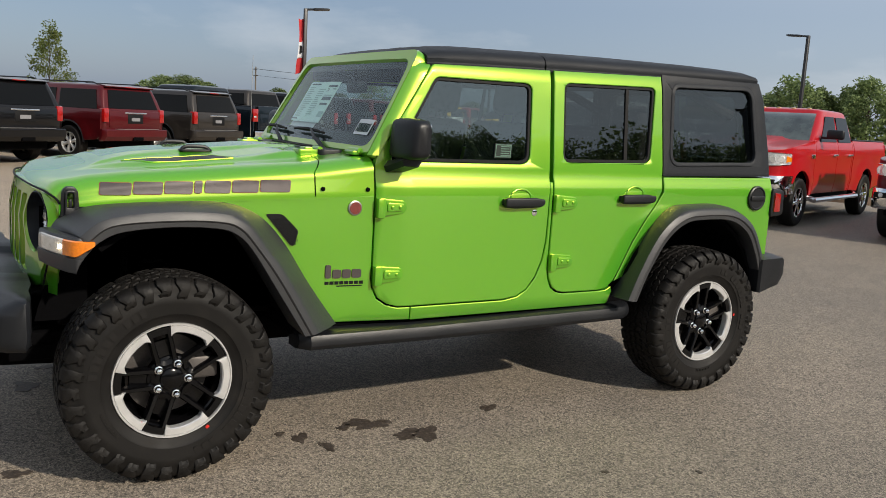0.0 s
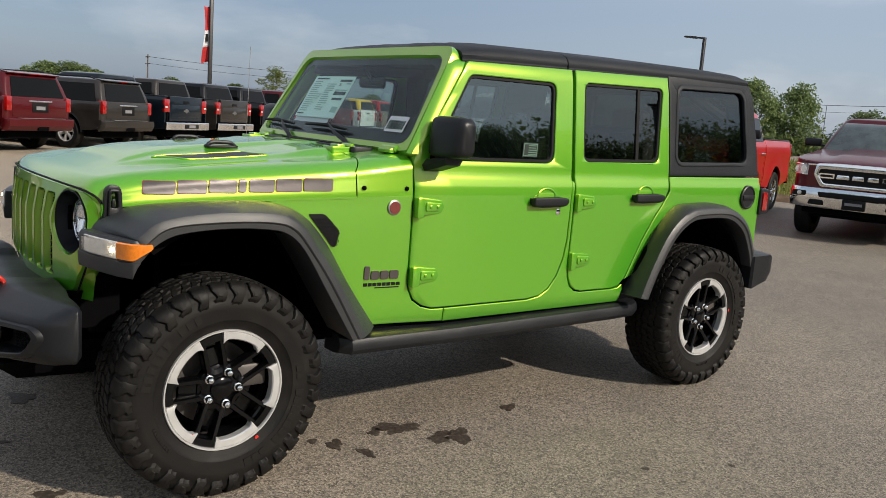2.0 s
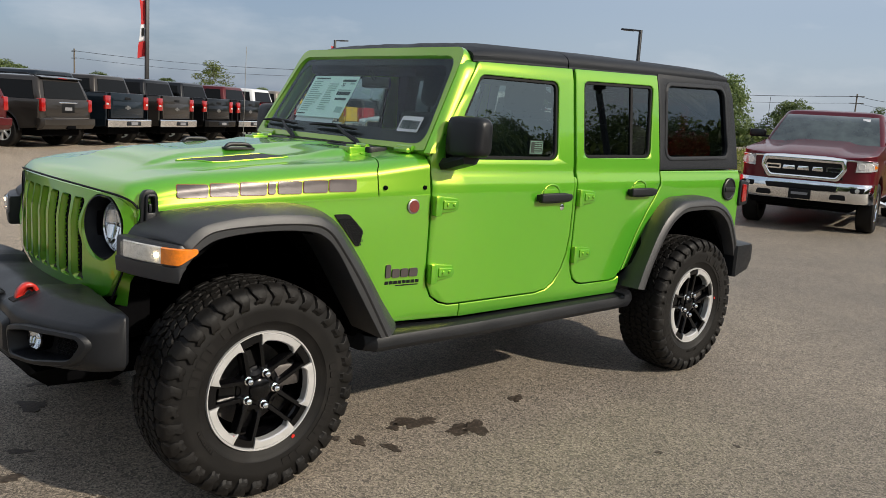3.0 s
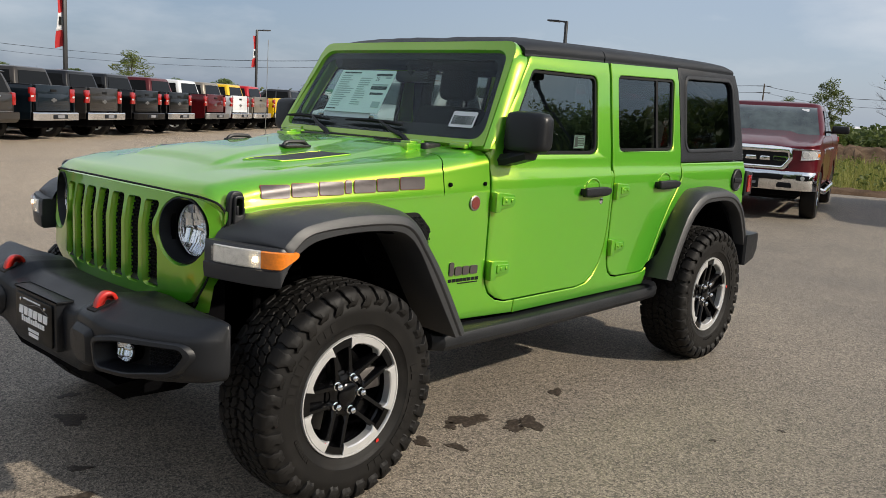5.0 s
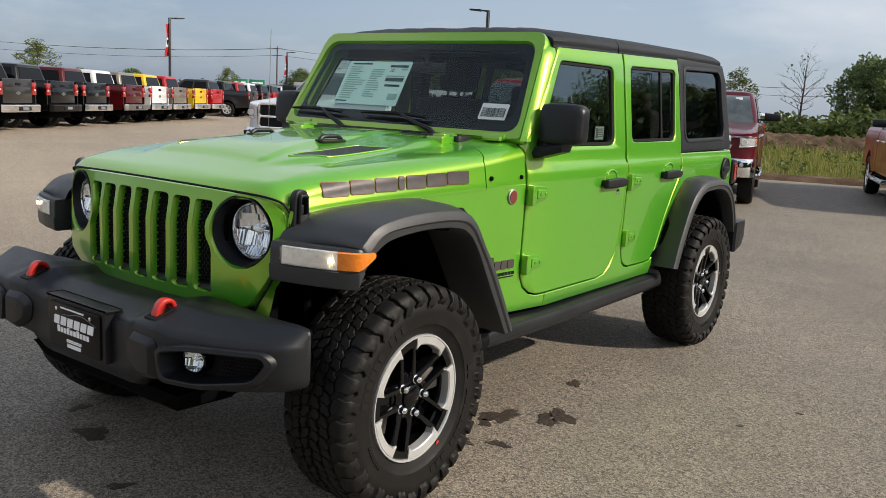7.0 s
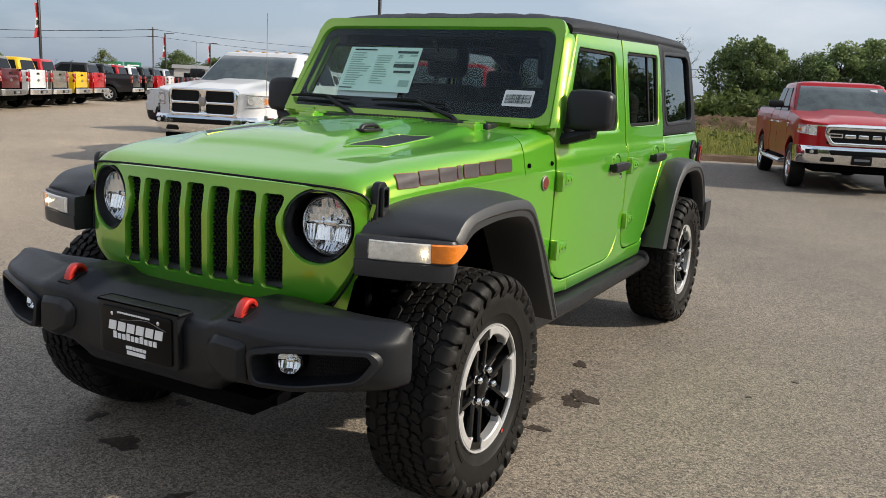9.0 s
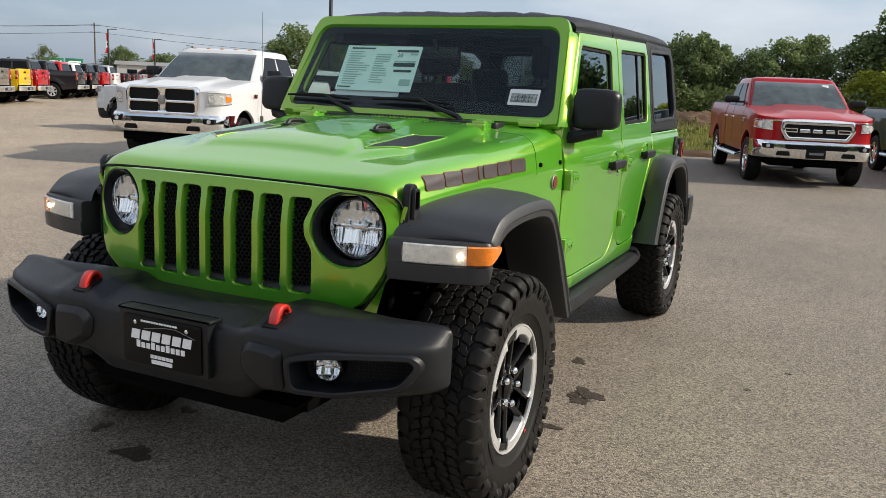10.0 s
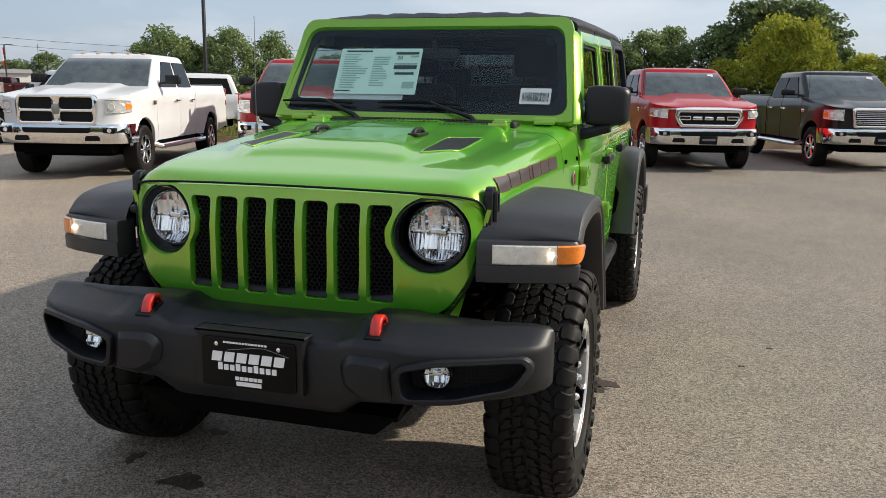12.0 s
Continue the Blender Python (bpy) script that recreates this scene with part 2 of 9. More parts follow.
def thing(name, label, category, group="", kind="", at=None):
    ob = new(name)
    ob.empty_display_size = 0.3
    if at is not None:
        ob.matrix_basis = at
    return tagged(ob, label, category, group, kind)


def box(x0, x1, y0, y1, z0, z1, bevel=0.0, seg=2, bm=None, m=None):
    bm = bm or bmesh.new()
    r = bmesh.ops.create_cube(bm, size=1.0)
    vs = r["verts"]
    for v in vs:
        v.co = Vector(((x0 + x1) / 2 + v.co.x * (x1 - x0), (y0 + y1) / 2 + v.co.y * (y1 - y0), (z0 + z1) / 2 + v.co.z * (z1 - z0)))
    if bevel:
        es = {e for v in vs for e in v.link_edges}
        r = bmesh.ops.bevel(bm, geom=list(es), offset=bevel, segments=seg, profile=0.5, affect="EDGES")
        vs = list({v for f in r["faces"] for v in f.verts} | {v for v in vs if v.is_valid})
    if m is not None:
        for v in vs:
            v.co = m @ v.co
    return bm


def rounded(pts, r, n=4):
    """A polygon with its corners rounded; r is one radius, or one a corner."""
    out = []
    k = len(pts)
    for i in range(k):
        p, a, b = Vector(pts[i]), Vector(pts[i - 1]), Vector(pts[(i + 1) % k])
        rad = r[i] if isinstance(r, (list, tuple)) else r
        da, db = (a - p), (b - p)
        d = min(rad, da.length * 0.48, db.length * 0.48)
        if d < 1e-4:
            out.append((p.x, p.y))
            continue
        s, e = p + da.normalized() * d, p + db.normalized() * d
        for j in range(n + 1):
            t = j / n
            q = s * (1 - t) ** 2 + p * 2 * t * (1 - t) + e * t * t
            out.append((q.x, q.y))
    return out


def circle(cx, cy, r, n=32, ry=None):
    return [(cx + r * math.cos(2 * math.pi * i / n), cy + (ry or r) * math.sin(2 * math.pi * i / n)) for i in range(n)]


def flat(loops, levels_a=(), levels_b=()):
    """A flat face in (a, b) with holes, cut at given levels: a bmesh in the x-z plane."""
    bm = bmesh.new()
    edges = []
    for loop in loops:
        vs = [bm.verts.new((a, 0, b)) for a, b in loop]
        edges += [bm.edges.new((vs[i - 1], vs[i])) for i in range(len(vs))]
    bmesh.ops.triangle_fill(bm, use_beauty=True, edges=edges)
    for axis, levels in (((1, 0, 0), levels_a), ((0, 0, 1), levels_b)):
        for c in levels:
            bmesh.ops.bisect_plane(bm, geom=bm.verts[:] + bm.edges[:] + bm.faces[:], plane_co=(Vector(axis) * c), plane_no=axis, dist=1e-5)
    return bm


def solid(bm, shift):
    """Thickens an open sheet: shift(v) gives each back vertex."""
    faces = bm.faces[:]
    rim = [e for e in bm.edges if len(e.link_faces) == 1]
    back = {v: bm.verts.new(shift(v)) for v in bm.verts[:]}
    for f in faces:
        bm.faces.new([back[v] for v in reversed(f.verts)])
    for e in rim:
        a, b = e.verts
        try:
            bm.faces.new((a, b, back[b], back[a]))
        except ValueError:
            pass
    return bm


def soften(bm, width=0.004, drop=0.003, out=Vector((0, -1, 0))):
    """Rolls the rim of a flat sheet back a little, like pressed sheet metal."""
    bmesh.ops.inset_region(bm, faces=bm.faces[:], thickness=width, use_boundary=True, use_even_offset=True)
    for v in {v for e in bm.edges if len(e.link_faces) == 1 for v in e.verts}:
        v.co -= out * drop
    return bm


def prism(loop, axis, c0, c1, bevel=0.0, seg=2, holes=(), bm=None):
    """A polygon in two axes drawn out along the third, from c0 to c1."""
    t = flat([loop, *holes])
    if bevel:
        bmesh.ops.dissolve_limit(t, angle_limit=0.01, verts=t.verts, edges=t.edges)
    def put(a, b, c):
        return Vector({"x": (c, a, b), "y": (a, c, b), "z": (a, b, c)}[axis])
    base = [(v.co.x, v.co.z) for v in t.verts]
    for v, (a, b) in zip(t.verts, base):
        v.co = put(a, b, c0)
    step = put(0, 0, c1 - c0)
    solid(t, lambda v: v.co + step)
    if bevel:
        bmesh.ops.recalc_face_normals(t, faces=t.faces)
        es = [e for e in t.edges if len(e.link_faces) == 2 and e.calc_face_angle(0) > 0.6]
        bmesh.ops.bevel(t, geom=es, offset=bevel, segments=seg, profile=0.5, affect="EDGES")
    return join(bm, t)


def join(bm, other):
    if bm is None:
        return other
    tmp = bpy.data.meshes.new("tmp")
    other.to_mesh(tmp)
    other.free()
    bm.from_mesh(tmp)
    bpy.data.meshes.remove(tmp)
    return bm


def moved(bm, m):
    bmesh.ops.transform(bm, matrix=m, verts=bm.verts)
    return bm


def lathe(profile, n=48, axis="y", bm=None, close=False, caps=True):
    """Turns (radius, along) points round an axis through the origin."""
    t = bmesh.new()
    rings = []
    for r, h in profile:
        ring = []
        for i in range(n):
            a = 2 * math.pi * i / n
            c, s = r * math.cos(a), r * math.sin(a)
            ring.append(t.verts.new({"x": (h, c, s), "y": (c, h, s), "z": (c, s, h)}[axis]))
        rings.append(ring)
    pairs = list(zip(rings, rings[1:])) + ([(rings[-1], rings[0])] if close else [])
    for a, b in pairs:
        for i in range(n):
            t.faces.new((a[i - 1], a[i], b[i], b[i - 1]))
    if caps and not close:
        for ring in (rings[0], rings[-1]):
            if (ring[0].co - ring[n // 2].co).length > 1e-3:
                t.faces.new(ring)
    return join(bm, t)


def tube(points, r, n=8, bm=None):
    """A round bar along a line of points; r is one radius or one a point."""
    t = bmesh.new()
    pts = [Vector(p) for p in points]
    rings = []
    for i, p in enumerate(pts):
        d = (pts[min(i + 1, len(pts) - 1)] - pts[max(i - 1, 0)]).normalized()
        side = d.cross(Vector((0, 0, 1)) if abs(d.z) < 0.9 else Vector((1, 0, 0))).normalized()
        up = side.cross(d)
        rad = r[i] if isinstance(r, (list, tuple)) else r
        rings.append([t.verts.new(p + side * rad * math.cos(2 * math.pi * k / n) + up * rad * math.sin(2 * math.pi * k / n)) for k in range(n)])
    for a, b in zip(rings, rings[1:]):
        for k in range(n):
            t.faces.new((a[k - 1], a[k], b[k], b[k - 1]))
    t.faces.new(rings[0])
    t.faces.new(rings[-1])
    return join(bm, t)


def loft(rows, closed=True, caps=True, bm=None):
    """Skins rows of points of equal number."""
    t = bmesh.new()
    grid = [[t.verts.new(p) for p in row] for row in rows]
    k = len(grid[0])
    for a, b in zip(grid, grid[1:]):
        for i in range(0 if closed else 1, k):
            try:
                t.faces.new((a[i - 1], a[i], b[i], b[i - 1]))
            except ValueError:
                pass
    if closed and caps:
        t.faces.new(grid[0])
        t.faces.new(grid[-1])
    return join(bm, t)


def lerp(x, xs, ys):
    return float(np.interp(x, xs, ys))


def curve(pts, n=8):
    """A smooth line through the points (Catmull-Rom)."""
    p = [Vector(q) for q in pts]
    out = []
    for i in range(len(p) - 1):
        a, b, c, d = p[max(i - 1, 0)], p[i], p[i + 1], p[min(i + 2, len(p) - 1)]
        for j in range(n):
            t = j / n
            out.append(0.5 * ((2 * b) + (c - a) * t + (2 * a - 5 * b + 4 * c - d) * t * t + (3 * b - a - 3 * c + d) * t ** 3))
    out.append(p[-1])
    return out


def carve(ob, cutter):
    """Cuts the bmesh cutter out of an object's mesh for good."""
    me = bpy.data.meshes.new("cut")
    cutter.to_mesh(me)
    cutter.free()
    tool = new("cut", me)
    tool.parent = ob.parent
    mod = ob.modifiers.new("cut", "BOOLEAN")
    mod.operation, mod.object, mod.solver = "DIFFERENCE", tool, "EXACT"
    bpy.context.view_layer.update()
    made = bpy.data.meshes.new_from_object(ob.evaluated_get(bpy.context.evaluated_depsgraph_get()))
    ob.modifiers.clear()
    bm = bmesh.new()
    bm.from_mesh(made)
    finish(bm, 35)
    bm.to_mesh(ob.data)
    bm.free()
    bpy.data.objects.remove(tool)
    bpy.data.meshes.remove(me)
    bpy.data.meshes.remove(made)


MIRROR_Y = Matrix.Diagonal((1, -1, 1, 1))


# ---- the green off-roader ----
JEEP = thing("off_road_car", "bright green four-door off-road car with black hardtop and flares", "car", at=pose(0, 0.015, 0))


def side_y(x, z):
    """Half width of the body at a place along and up its side."""
    w = lerp(z, (0.45, 0.60, 1.05, 1.165, 1.19, 1.225, 1.30, 1.70, 1.80), (0.772, 0.786, 0.796, 0.796, 0.790, 0.779, 0.772, 0.716, 0.692))
    return w - lerp(x, (-0.45, -0.225, 0.56, 0.855, 1.10), (0.145, 0.130, 0.068, 0.038, 0.0))


Z_CUTS = (0.60, 0.72, 0.85, 0.98, 1.05, 1.12, 1.165, 1.178, 1.19, 1.205, 1.225, 1.26, 1.30, 1.40, 1.50, 1.60, 1.70)
X_CUTS = (0.0, 0.2, 0.4, 0.56, 0.70, 0.855, 0.97, 1.10)


def side_panel(loops, out=0.0, thick=0.03, extra=None, rim=0.004):
    """A pressed panel of the near side, mapped on the body's curve."""
    bm = flat(loops, X_CUTS, Z_CUTS)
    if rim:
        soften(bm, rim, 0.0)
        edge = {v for e in bm.edges if len(e.link_faces) == 1 for v in e.verts}
    else:
        edge = set()
    for v in bm.verts:
        x, z = v.co.x, v.co.z
        y = side_y(x, z) + out + (extra(x, z) if extra else 0.0)
        v.co.y = -y + (0.003 if v in edge else 0.0)
    return solid(bm, lambda v: v.co + Vector((0, thick, 0)))


FAR_SIDE = pose(0, 0.048, -0.016) @ MIRROR_Y


def both(name, make, mat, parent=None, label="", angle=35, far_pose=MIRROR_Y):
    """The same part on the near and on the far side."""
    made = []
    for far in (False, True):
        bm = make()
        if far:
            moved(bm, far_pose)
        made.append(part(name, bm, mat, parent or JEEP, label, angle))
    return made


# outlines in x (back) and z (up)
FRONT_DOOR = [(0.932, 1.27), (0.934, 0.74)] + [(0.94, 0.70), (0.965, 0.652), (1.01, 0.622), (1.06, 0.608)] + \
             [(1.66, 0.605), (1.745, 0.618), (1.80, 0.650), (1.85, 0.712), (1.885, 0.80), (1.90, 0.90), (1.902, 1.10)] + \
             [(1.908, 1.25), (1.922, 1.70), (1.922, 1.762), (1.238, 1.742), (1.222, 1.73), (0.968, 1.352), (0.942, 1.31)]
REAR_DOOR = [(1.932, 1.25), (1.934, 0.76), (1.944, 0.70), (1.968, 0.652), (2.005, 0.627), (2.05, 0.618), (2.29, 0.616), (2.345, 0.626), (2.39, 0.662),
             (2.43, 0.735), (2.50, 0.873), (2.59, 1.008), (2.655, 1.09), (2.688, 1.155), (2.700, 1.23), (2.700, 1.784), (1.946, 1.763)]
F_WINDOW = rounded([(1.000, 1.287), (1.782, 1.287), (1.806, 1.688), (1.244, 1.684)], [0.03, 0.06, 0.05, 0.03], 5)
R_WINDOW = rounded([(1.995, 1.300), (2.606, 1.307), (2.652, 1.722), (2.012, 1.706)], [0.05, 0.05, 0.04, 0.04], 5)


def inset(loop, d):
    """Moves a loop inwards by d."""
    n = len(loop)
    area = sum(loop[i - 1][0] * loop[i][1] - loop[i][0] * loop[i - 1][1] for i in range(n))
    sgn = 1 if area > 0 else -1
    out = []
    for i in range(n):
        a, p, b = Vector(loop[i - 1]), Vector(loop[i]), Vector(loop[(i + 1) % n])
        na, nb = (p - a), (b - p)
        na, nb = Vector((-na.y, na.x)), Vector((-nb.y, nb.x))
        m = (na.normalized() + nb.normalized())
        m = m.normalized() if m.length > 1e-6 else na.normalized()
        c = max(0.4, m.dot(nb.normalized())) if nb.length > 1e-6 else 1
        q = p + m * (sgn * d / c)
        out.append((q.x, q.y))
    return out


FENDER = [(0.24, 1.085), (0.36, 1.00), (0.51, 0.78), (0.665, 0.545), (1.128, 0.540), (1.128, 0.600), (1.06, 0.600), (1.005, 0.614), (0.957, 0.647), (0.933, 0.70), (0.926, 0.74), (0.925, 1.127),
          (0.645, 1.123), (0.28, 1.108)]


def fender_form(x, z):
    """The pressed wedge behind the flare."""
    edge = 1.085 - 0.02 * (x - 0.4)
    t = min(1.0, max(0.0, (edge - z) / 0.12))
    s = min(1.0, max(0.0, (0.93 - x) / 0.36))
    low = min(1.0, max(0.0, (z - 0.62) / 0.25))
    return 0.005 * t * s ** 1.3 * (0.35 + 0.65 * low)


X_SAVE = X_CUTS
X_CUTS = (0.25, 0.3, 0.35, 0.4, 0.45, 0.5, 0.55, 0.60, 0.65, 0.70, 0.76, 0.82, 0.88)
Z_SAVE = Z_CUTS
Z_CUTS = tuple(0.58 + 0.03 * i for i in range(15)) + (1.03, 1.045, 1.06, 1.07, 1.08, 1.09)
both("front_fender", lambda: side_panel([FENDER], 0.0, 0.03, fender_form), GREEN)
X_CUTS, Z_CUTS = X_SAVE, Z_SAVE
SILL = [(1.134, 0.538), (2.37, 0.534), (2.39, 0.60), (2.38, 0.630), (2.345, 0.612), (2.29, 0.608), (2.045, 0.610), (1.998, 0.620), (1.960, 0.646), (1.936, 0.698),
        (1.927, 0.76), (1.926, 1.20), (1.908, 1.20), (1.909, 0.90), (1.893, 0.797), (1.857, 0.707), (1.805, 0.643), (1.747, 0.610), (1.66, 0.597), (1.134, 0.600)]
both("sill", lambda: side_panel([SILL], 0.0, 0.03), GREEN)
QUARTER = [(2.708, 1.150), (2.663, 1.085), (2.598, 1.003), (2.508, 0.868), (2.44, 0.735), (2.40, 0.66), (2.52, 0.70), (2.62, 0.92), (2.75, 1.03), (3.15, 1.045), (3.32, 0.97), (3.42, 0.80), (3.44, 0.70), (3.632, 0.70), (3.618, 1.236), (2.712, 1.232)]
both("rear_quarter", lambda: side_panel([QUARTER], 0.0, 0.03), GREEN)
# dark inner shell behind the gaps
both("inner_side", lambda: side_panel([[(0.64, 0.55), (2.37, 0.55), (2.52, 0.84), (2.72, 1.04), (2.72, 1.20), (0.90, 1.20), (0.90, 1.12), (0.5, 1.1), (0.3, 1.06), (0.35, 0.95)]], -0.034, 0.02, rim=0), BLACK)
part("floor_pan", box(0.55, 3.6, -0.72, 0.72, 0.50, 0.58, 0.01), BLACK, JEEP)
part("chassis_frame", box(-0.55, 3.6, -0.42, -0.30, 0.40, 0.52, 0.01, bm=box(-0.55, 3.6, 0.30, 0.42, 0.40, 0.52, 0.01)), BLACK, JEEP)
part("engine_bay", box(-0.27, 0.62, -0.47, 0.47, 0.55, 1.08, 0.02), BLACK, JEEP)
for s in (-1, 1):
    part("inner_fender", box(-0.37, -0.27, min(s * 0.40, s * 0.465), max(s * 0.40, s * 0.465), 0.55, 0.86, 0.02), BLACK, JEEP)
part("fire_wall", box(0.60, 0.70, -0.70, 0.70, 0.56, 1.16, 0.01), BLACK, JEEP)
part("gearbox_skid_plate", box(0.9, 1.9, -0.25, 0.25, 0.30, 0.42, 0.03), BLACK, JEEP)
part("fuel_tank", box(2.0, 2.65, -0.35, 0.45, 0.31, 0.50, 0.04), BLACK, JEEP)
part("exhaust_muffler", box(3.15, 3.5, -0.55, 0.1, 0.36, 0.50, 0.05), STEEL, JEEP)


def door_set(name, outline, window, hinge_z, hinge_x, handle_x, handle_z, glass, key):
    for far in (False, True):
        def put(bm):
            return moved(bm, MIRROR_Y) if far else bm
        skin = part(name, put(side_panel([outline, window], 0.002, 0.035)), GREEN, JEEP)
        ring = side_panel([inset(window, 0.001), inset(window, 0.017)], -0.007, 0.022, rim=0.002)
        part("window_seal", put(ring), SEAL, skin)
        bm = flat([inset(window, 0.014)], (), Z_CUTS)
        for v in bm.verts:
            v.co.y = -side_y(v.co.x, v.co.z) + 0.016
        g = part("window_pane", put(bm), glass, skin)
        g.visible_shadow = False
        for hz in hinge_z:
            y = -side_y(hinge_x + 0.05, hz)
            h = box(hinge_x - 0.018, hinge_x + 0.020, y - 0.026, y + 0.01, hz - 0.046, hz + 0.046, 0.006)
            h = prism(rounded([(hinge_x + 0.012, hz - 0.036), (hinge_x + 0.120, hz - 0.026), (hinge_x + 0.136, hz), (hinge_x + 0.120, hz + 0.034), (hinge_x + 0.012, hz + 0.044)], 0.012), "y", y + 0.005, y - 0.016, 0.004, bm=h)
            h = prism(rounded([(hinge_x + 0.03, hz - 0.016), (hinge_x + 0.112, hz - 0.014), (hinge_x + 0.118, hz + 0.022), (hinge_x + 0.03, hz + 0.026)], 0.01), "y", y - 0.012, y - 0.024, 0.004, bm=h)
            hinge = part("door_hinge", put(h), GREEN, skin)
            for bx, bz in ((hinge_x + 0.055, hz + 0.005), (hinge_x + 0.095, hz + 0.005)):
                part("hinge_bolt", put(moved(lathe([(0.0085, 0), (0.0085, -0.006), (0.004, -0.008)], 10), pose(bx, y - 0.022, bz))), GREEN, hinge)
        hx, hz = handle_x, handle_z
        y = -side_y(hx, hz)
        cup = prism(rounded([(hx - 0.09, hz - 0.028), (hx + 0.075, hz - 0.028), (hx + 0.085, hz + 0.028), (hx + 0.05, hz + 0.043), (hx - 0.05, hz + 0.043), (hx - 0.09, hz + 0.028)], 0.02), "y", y + 0.006, y - 0.004, 0.002)
        cup = tube([(hx - 0.008 - 0.062 * math.cos(math.pi * k / 12), y - 0.003, hz + 0.022 + 0.042 * math.sin(math.pi * k / 12)) for k in range(13)], 0.0055, 8, cup)
        part("handle_cup", put(cup), GREEN, skin)
        hb = prism(rounded([(hx - 0.118, hz - 0.022), (hx + 0.10, hz - 0.022), (hx + 0.122, hz - 0.010), (hx + 0.122, hz + 0.016), (hx + 0.06, hz + 0.024), (hx - 0.118, hz + 0.022)], 0.012), "y", y - 0.018, y - 0.044, 0.008, 3)
        hb = prism(rounded([(hx - 0.112, hz - 0.026), (hx - 0.050, hz - 0.030), (hx + 0.10, hz - 0.026), (hx + 0.118, hz - 0.006), (hx - 0.112, hz - 0.004)], 0.010), "y", y - 0.010, y - 0.034, 0.006, 2, bm=hb)
        hb = box(hx - 0.116, hx - 0.085, y - 0.03, y + 0.006, hz - 0.016, hz + 0.016, 0.004, bm=hb)
        hb = box(hx + 0.085, hx + 0.118, y - 0.03, y + 0.006, hz - 0.016, hz + 0.016, 0.004, bm=hb)
        part("door_handle", put(hb), PLASTIC, skin, "black plastic grab handle")
        if key:
            k = moved(lathe([(0.016, 0.004), (0.016, -0.004), (0.010, -0.006)], 16), pose(1.812, -side_y(1.812, 1.046), 1.046))
            part("key_lock", put(k), CHROME, skin, "small chrome key lock")


door_set("front_door", FRONT_DOOR, F_WINDOW, (1.075, 0.760), 0.948, 1.728, 1.101, GLASS_DOOR, True)
door_set("rear_door", REAR_DOOR, R_WINDOW, (1.092, 0.785), 1.948, 2.492, 1.117, GLASS_DARK, False)
both("window_divider", lambda: side_panel([[(2.418, 1.31), (2.442, 1.31), (2.462, 1.712), (2.442, 1.712)]], -0.010, 0.012, rim=0), SEAL)

# hood and cowl
def top_z(x, y):
    """Height of the hood's upper face."""
    z = lerp(x, (-0.46, -0.38, -0.25, -0.10, 0.10, 0.35, 0.65, 0.93), (1.135, 1.163, 1.190, 1.207, 1.223, 1.243, 1.267, 1.306))
    a = abs(y)
    z += 0.012 * (1 - (a / 0.7) ** 2)
    grow = min(1.0, max(0.0, (x + 0.30) / 0.32))
    grow = grow * grow * (3 - 2 * grow)
    w = lerp(x, (-0.3, 0.0, 0.65, 0.9), (0.28, 0.425, 0.43, 0.42))
    t = min(1.0, max(0.0, (w + 0.075 - a) / 0.075))
    fade = 1 - 0.75 * min(1.0, max(0.0, (x - 0.62) / 0.25))
    tall = 0.033 - 0.018 * min(1.0, max(0.0, (a - 0.16) / 0.20)) * lerp(x, (-0.2, 0.1, 0.45, 0.62), (0.2, 1.0, 1.0, 0.0))
    z += tall * grow * fade * t * t * (3 - 2 * t)
    # raised middle panel, narrowing towards the windshield
    w = lerp(x, (-0.17, 0.20, 0.65), (0.285, 0.195, 0.14))
    t = min(1.0, max(0.0, (w + 0.040 - a) / 0.040)) * min(1.0, max(0.0, (x + 0.20 + 0.25 * a * a) / 0.055))
    return z + 0.011 * fade * t * t * (3 - 2 * t)


def hood_y(x):
    return 0.797 - lerp(x, (-0.45, -0.30, -0.225, 0.56, 0.855, 1.10), (0.165, 0.137, 0.130, 0.066, 0.040, 0.018))


def hood_low(x):
    return lerp(x, (-0.46, -0.30, 0.0, 0.645, 0.93), (1.086, 1.095, 1.110, 1.130, 1.134))


def hood_row(x_mid, x_of, drop=None, nv=61):
    """One row of points across, from the far low edge over the top to the near one."""
    half = []
    for i in range(nv):
        t = i / (nv - 1)
        x = x_of(t)
        yb, zb = hood_y(x), hood_low(x)
        yt = yb - 0.125
        if t < 0.70:
            y = yt * (t / 0.70)
            z = top_z(x, y)
        else:
            s = (t - 0.70) / 0.30
            zt = top_z(x, yt)
            a = min(1.0, s / 0.72)
            ang = a * math.pi / 2
            y = yt + (yb - 0.012 - yt) * math.sin(ang)
            z = zt - 0.070 * (1 - math.cos(ang))
            if s > 0.72:
                q = (s - 0.72) / 0.28
                y += 0.012 * q
                z += (zb - z) * q
        if drop:
            z -= drop(t) * max(0.0, 1 - max(0.0, t - 0.7) / 0.25)
        half.append(Vector((x, y, z)))
    return [Vector((p.x, p.y, p.z)) for p in reversed(half)] + [Vector((p.x, -p.y, p.z)) for p in half[1:]]


def hood_front(t):
    return -0.462 + 0.055 * min(1.0, t / 0.78) ** 2.6 + (0.06 * ((t - 0.78) / 0.22) ** 1.2 if t > 0.78 else 0)


def hood_back(t):
    return 0.648 + 0.085 * (1 - min(1.0, t / 0.86) ** 5)


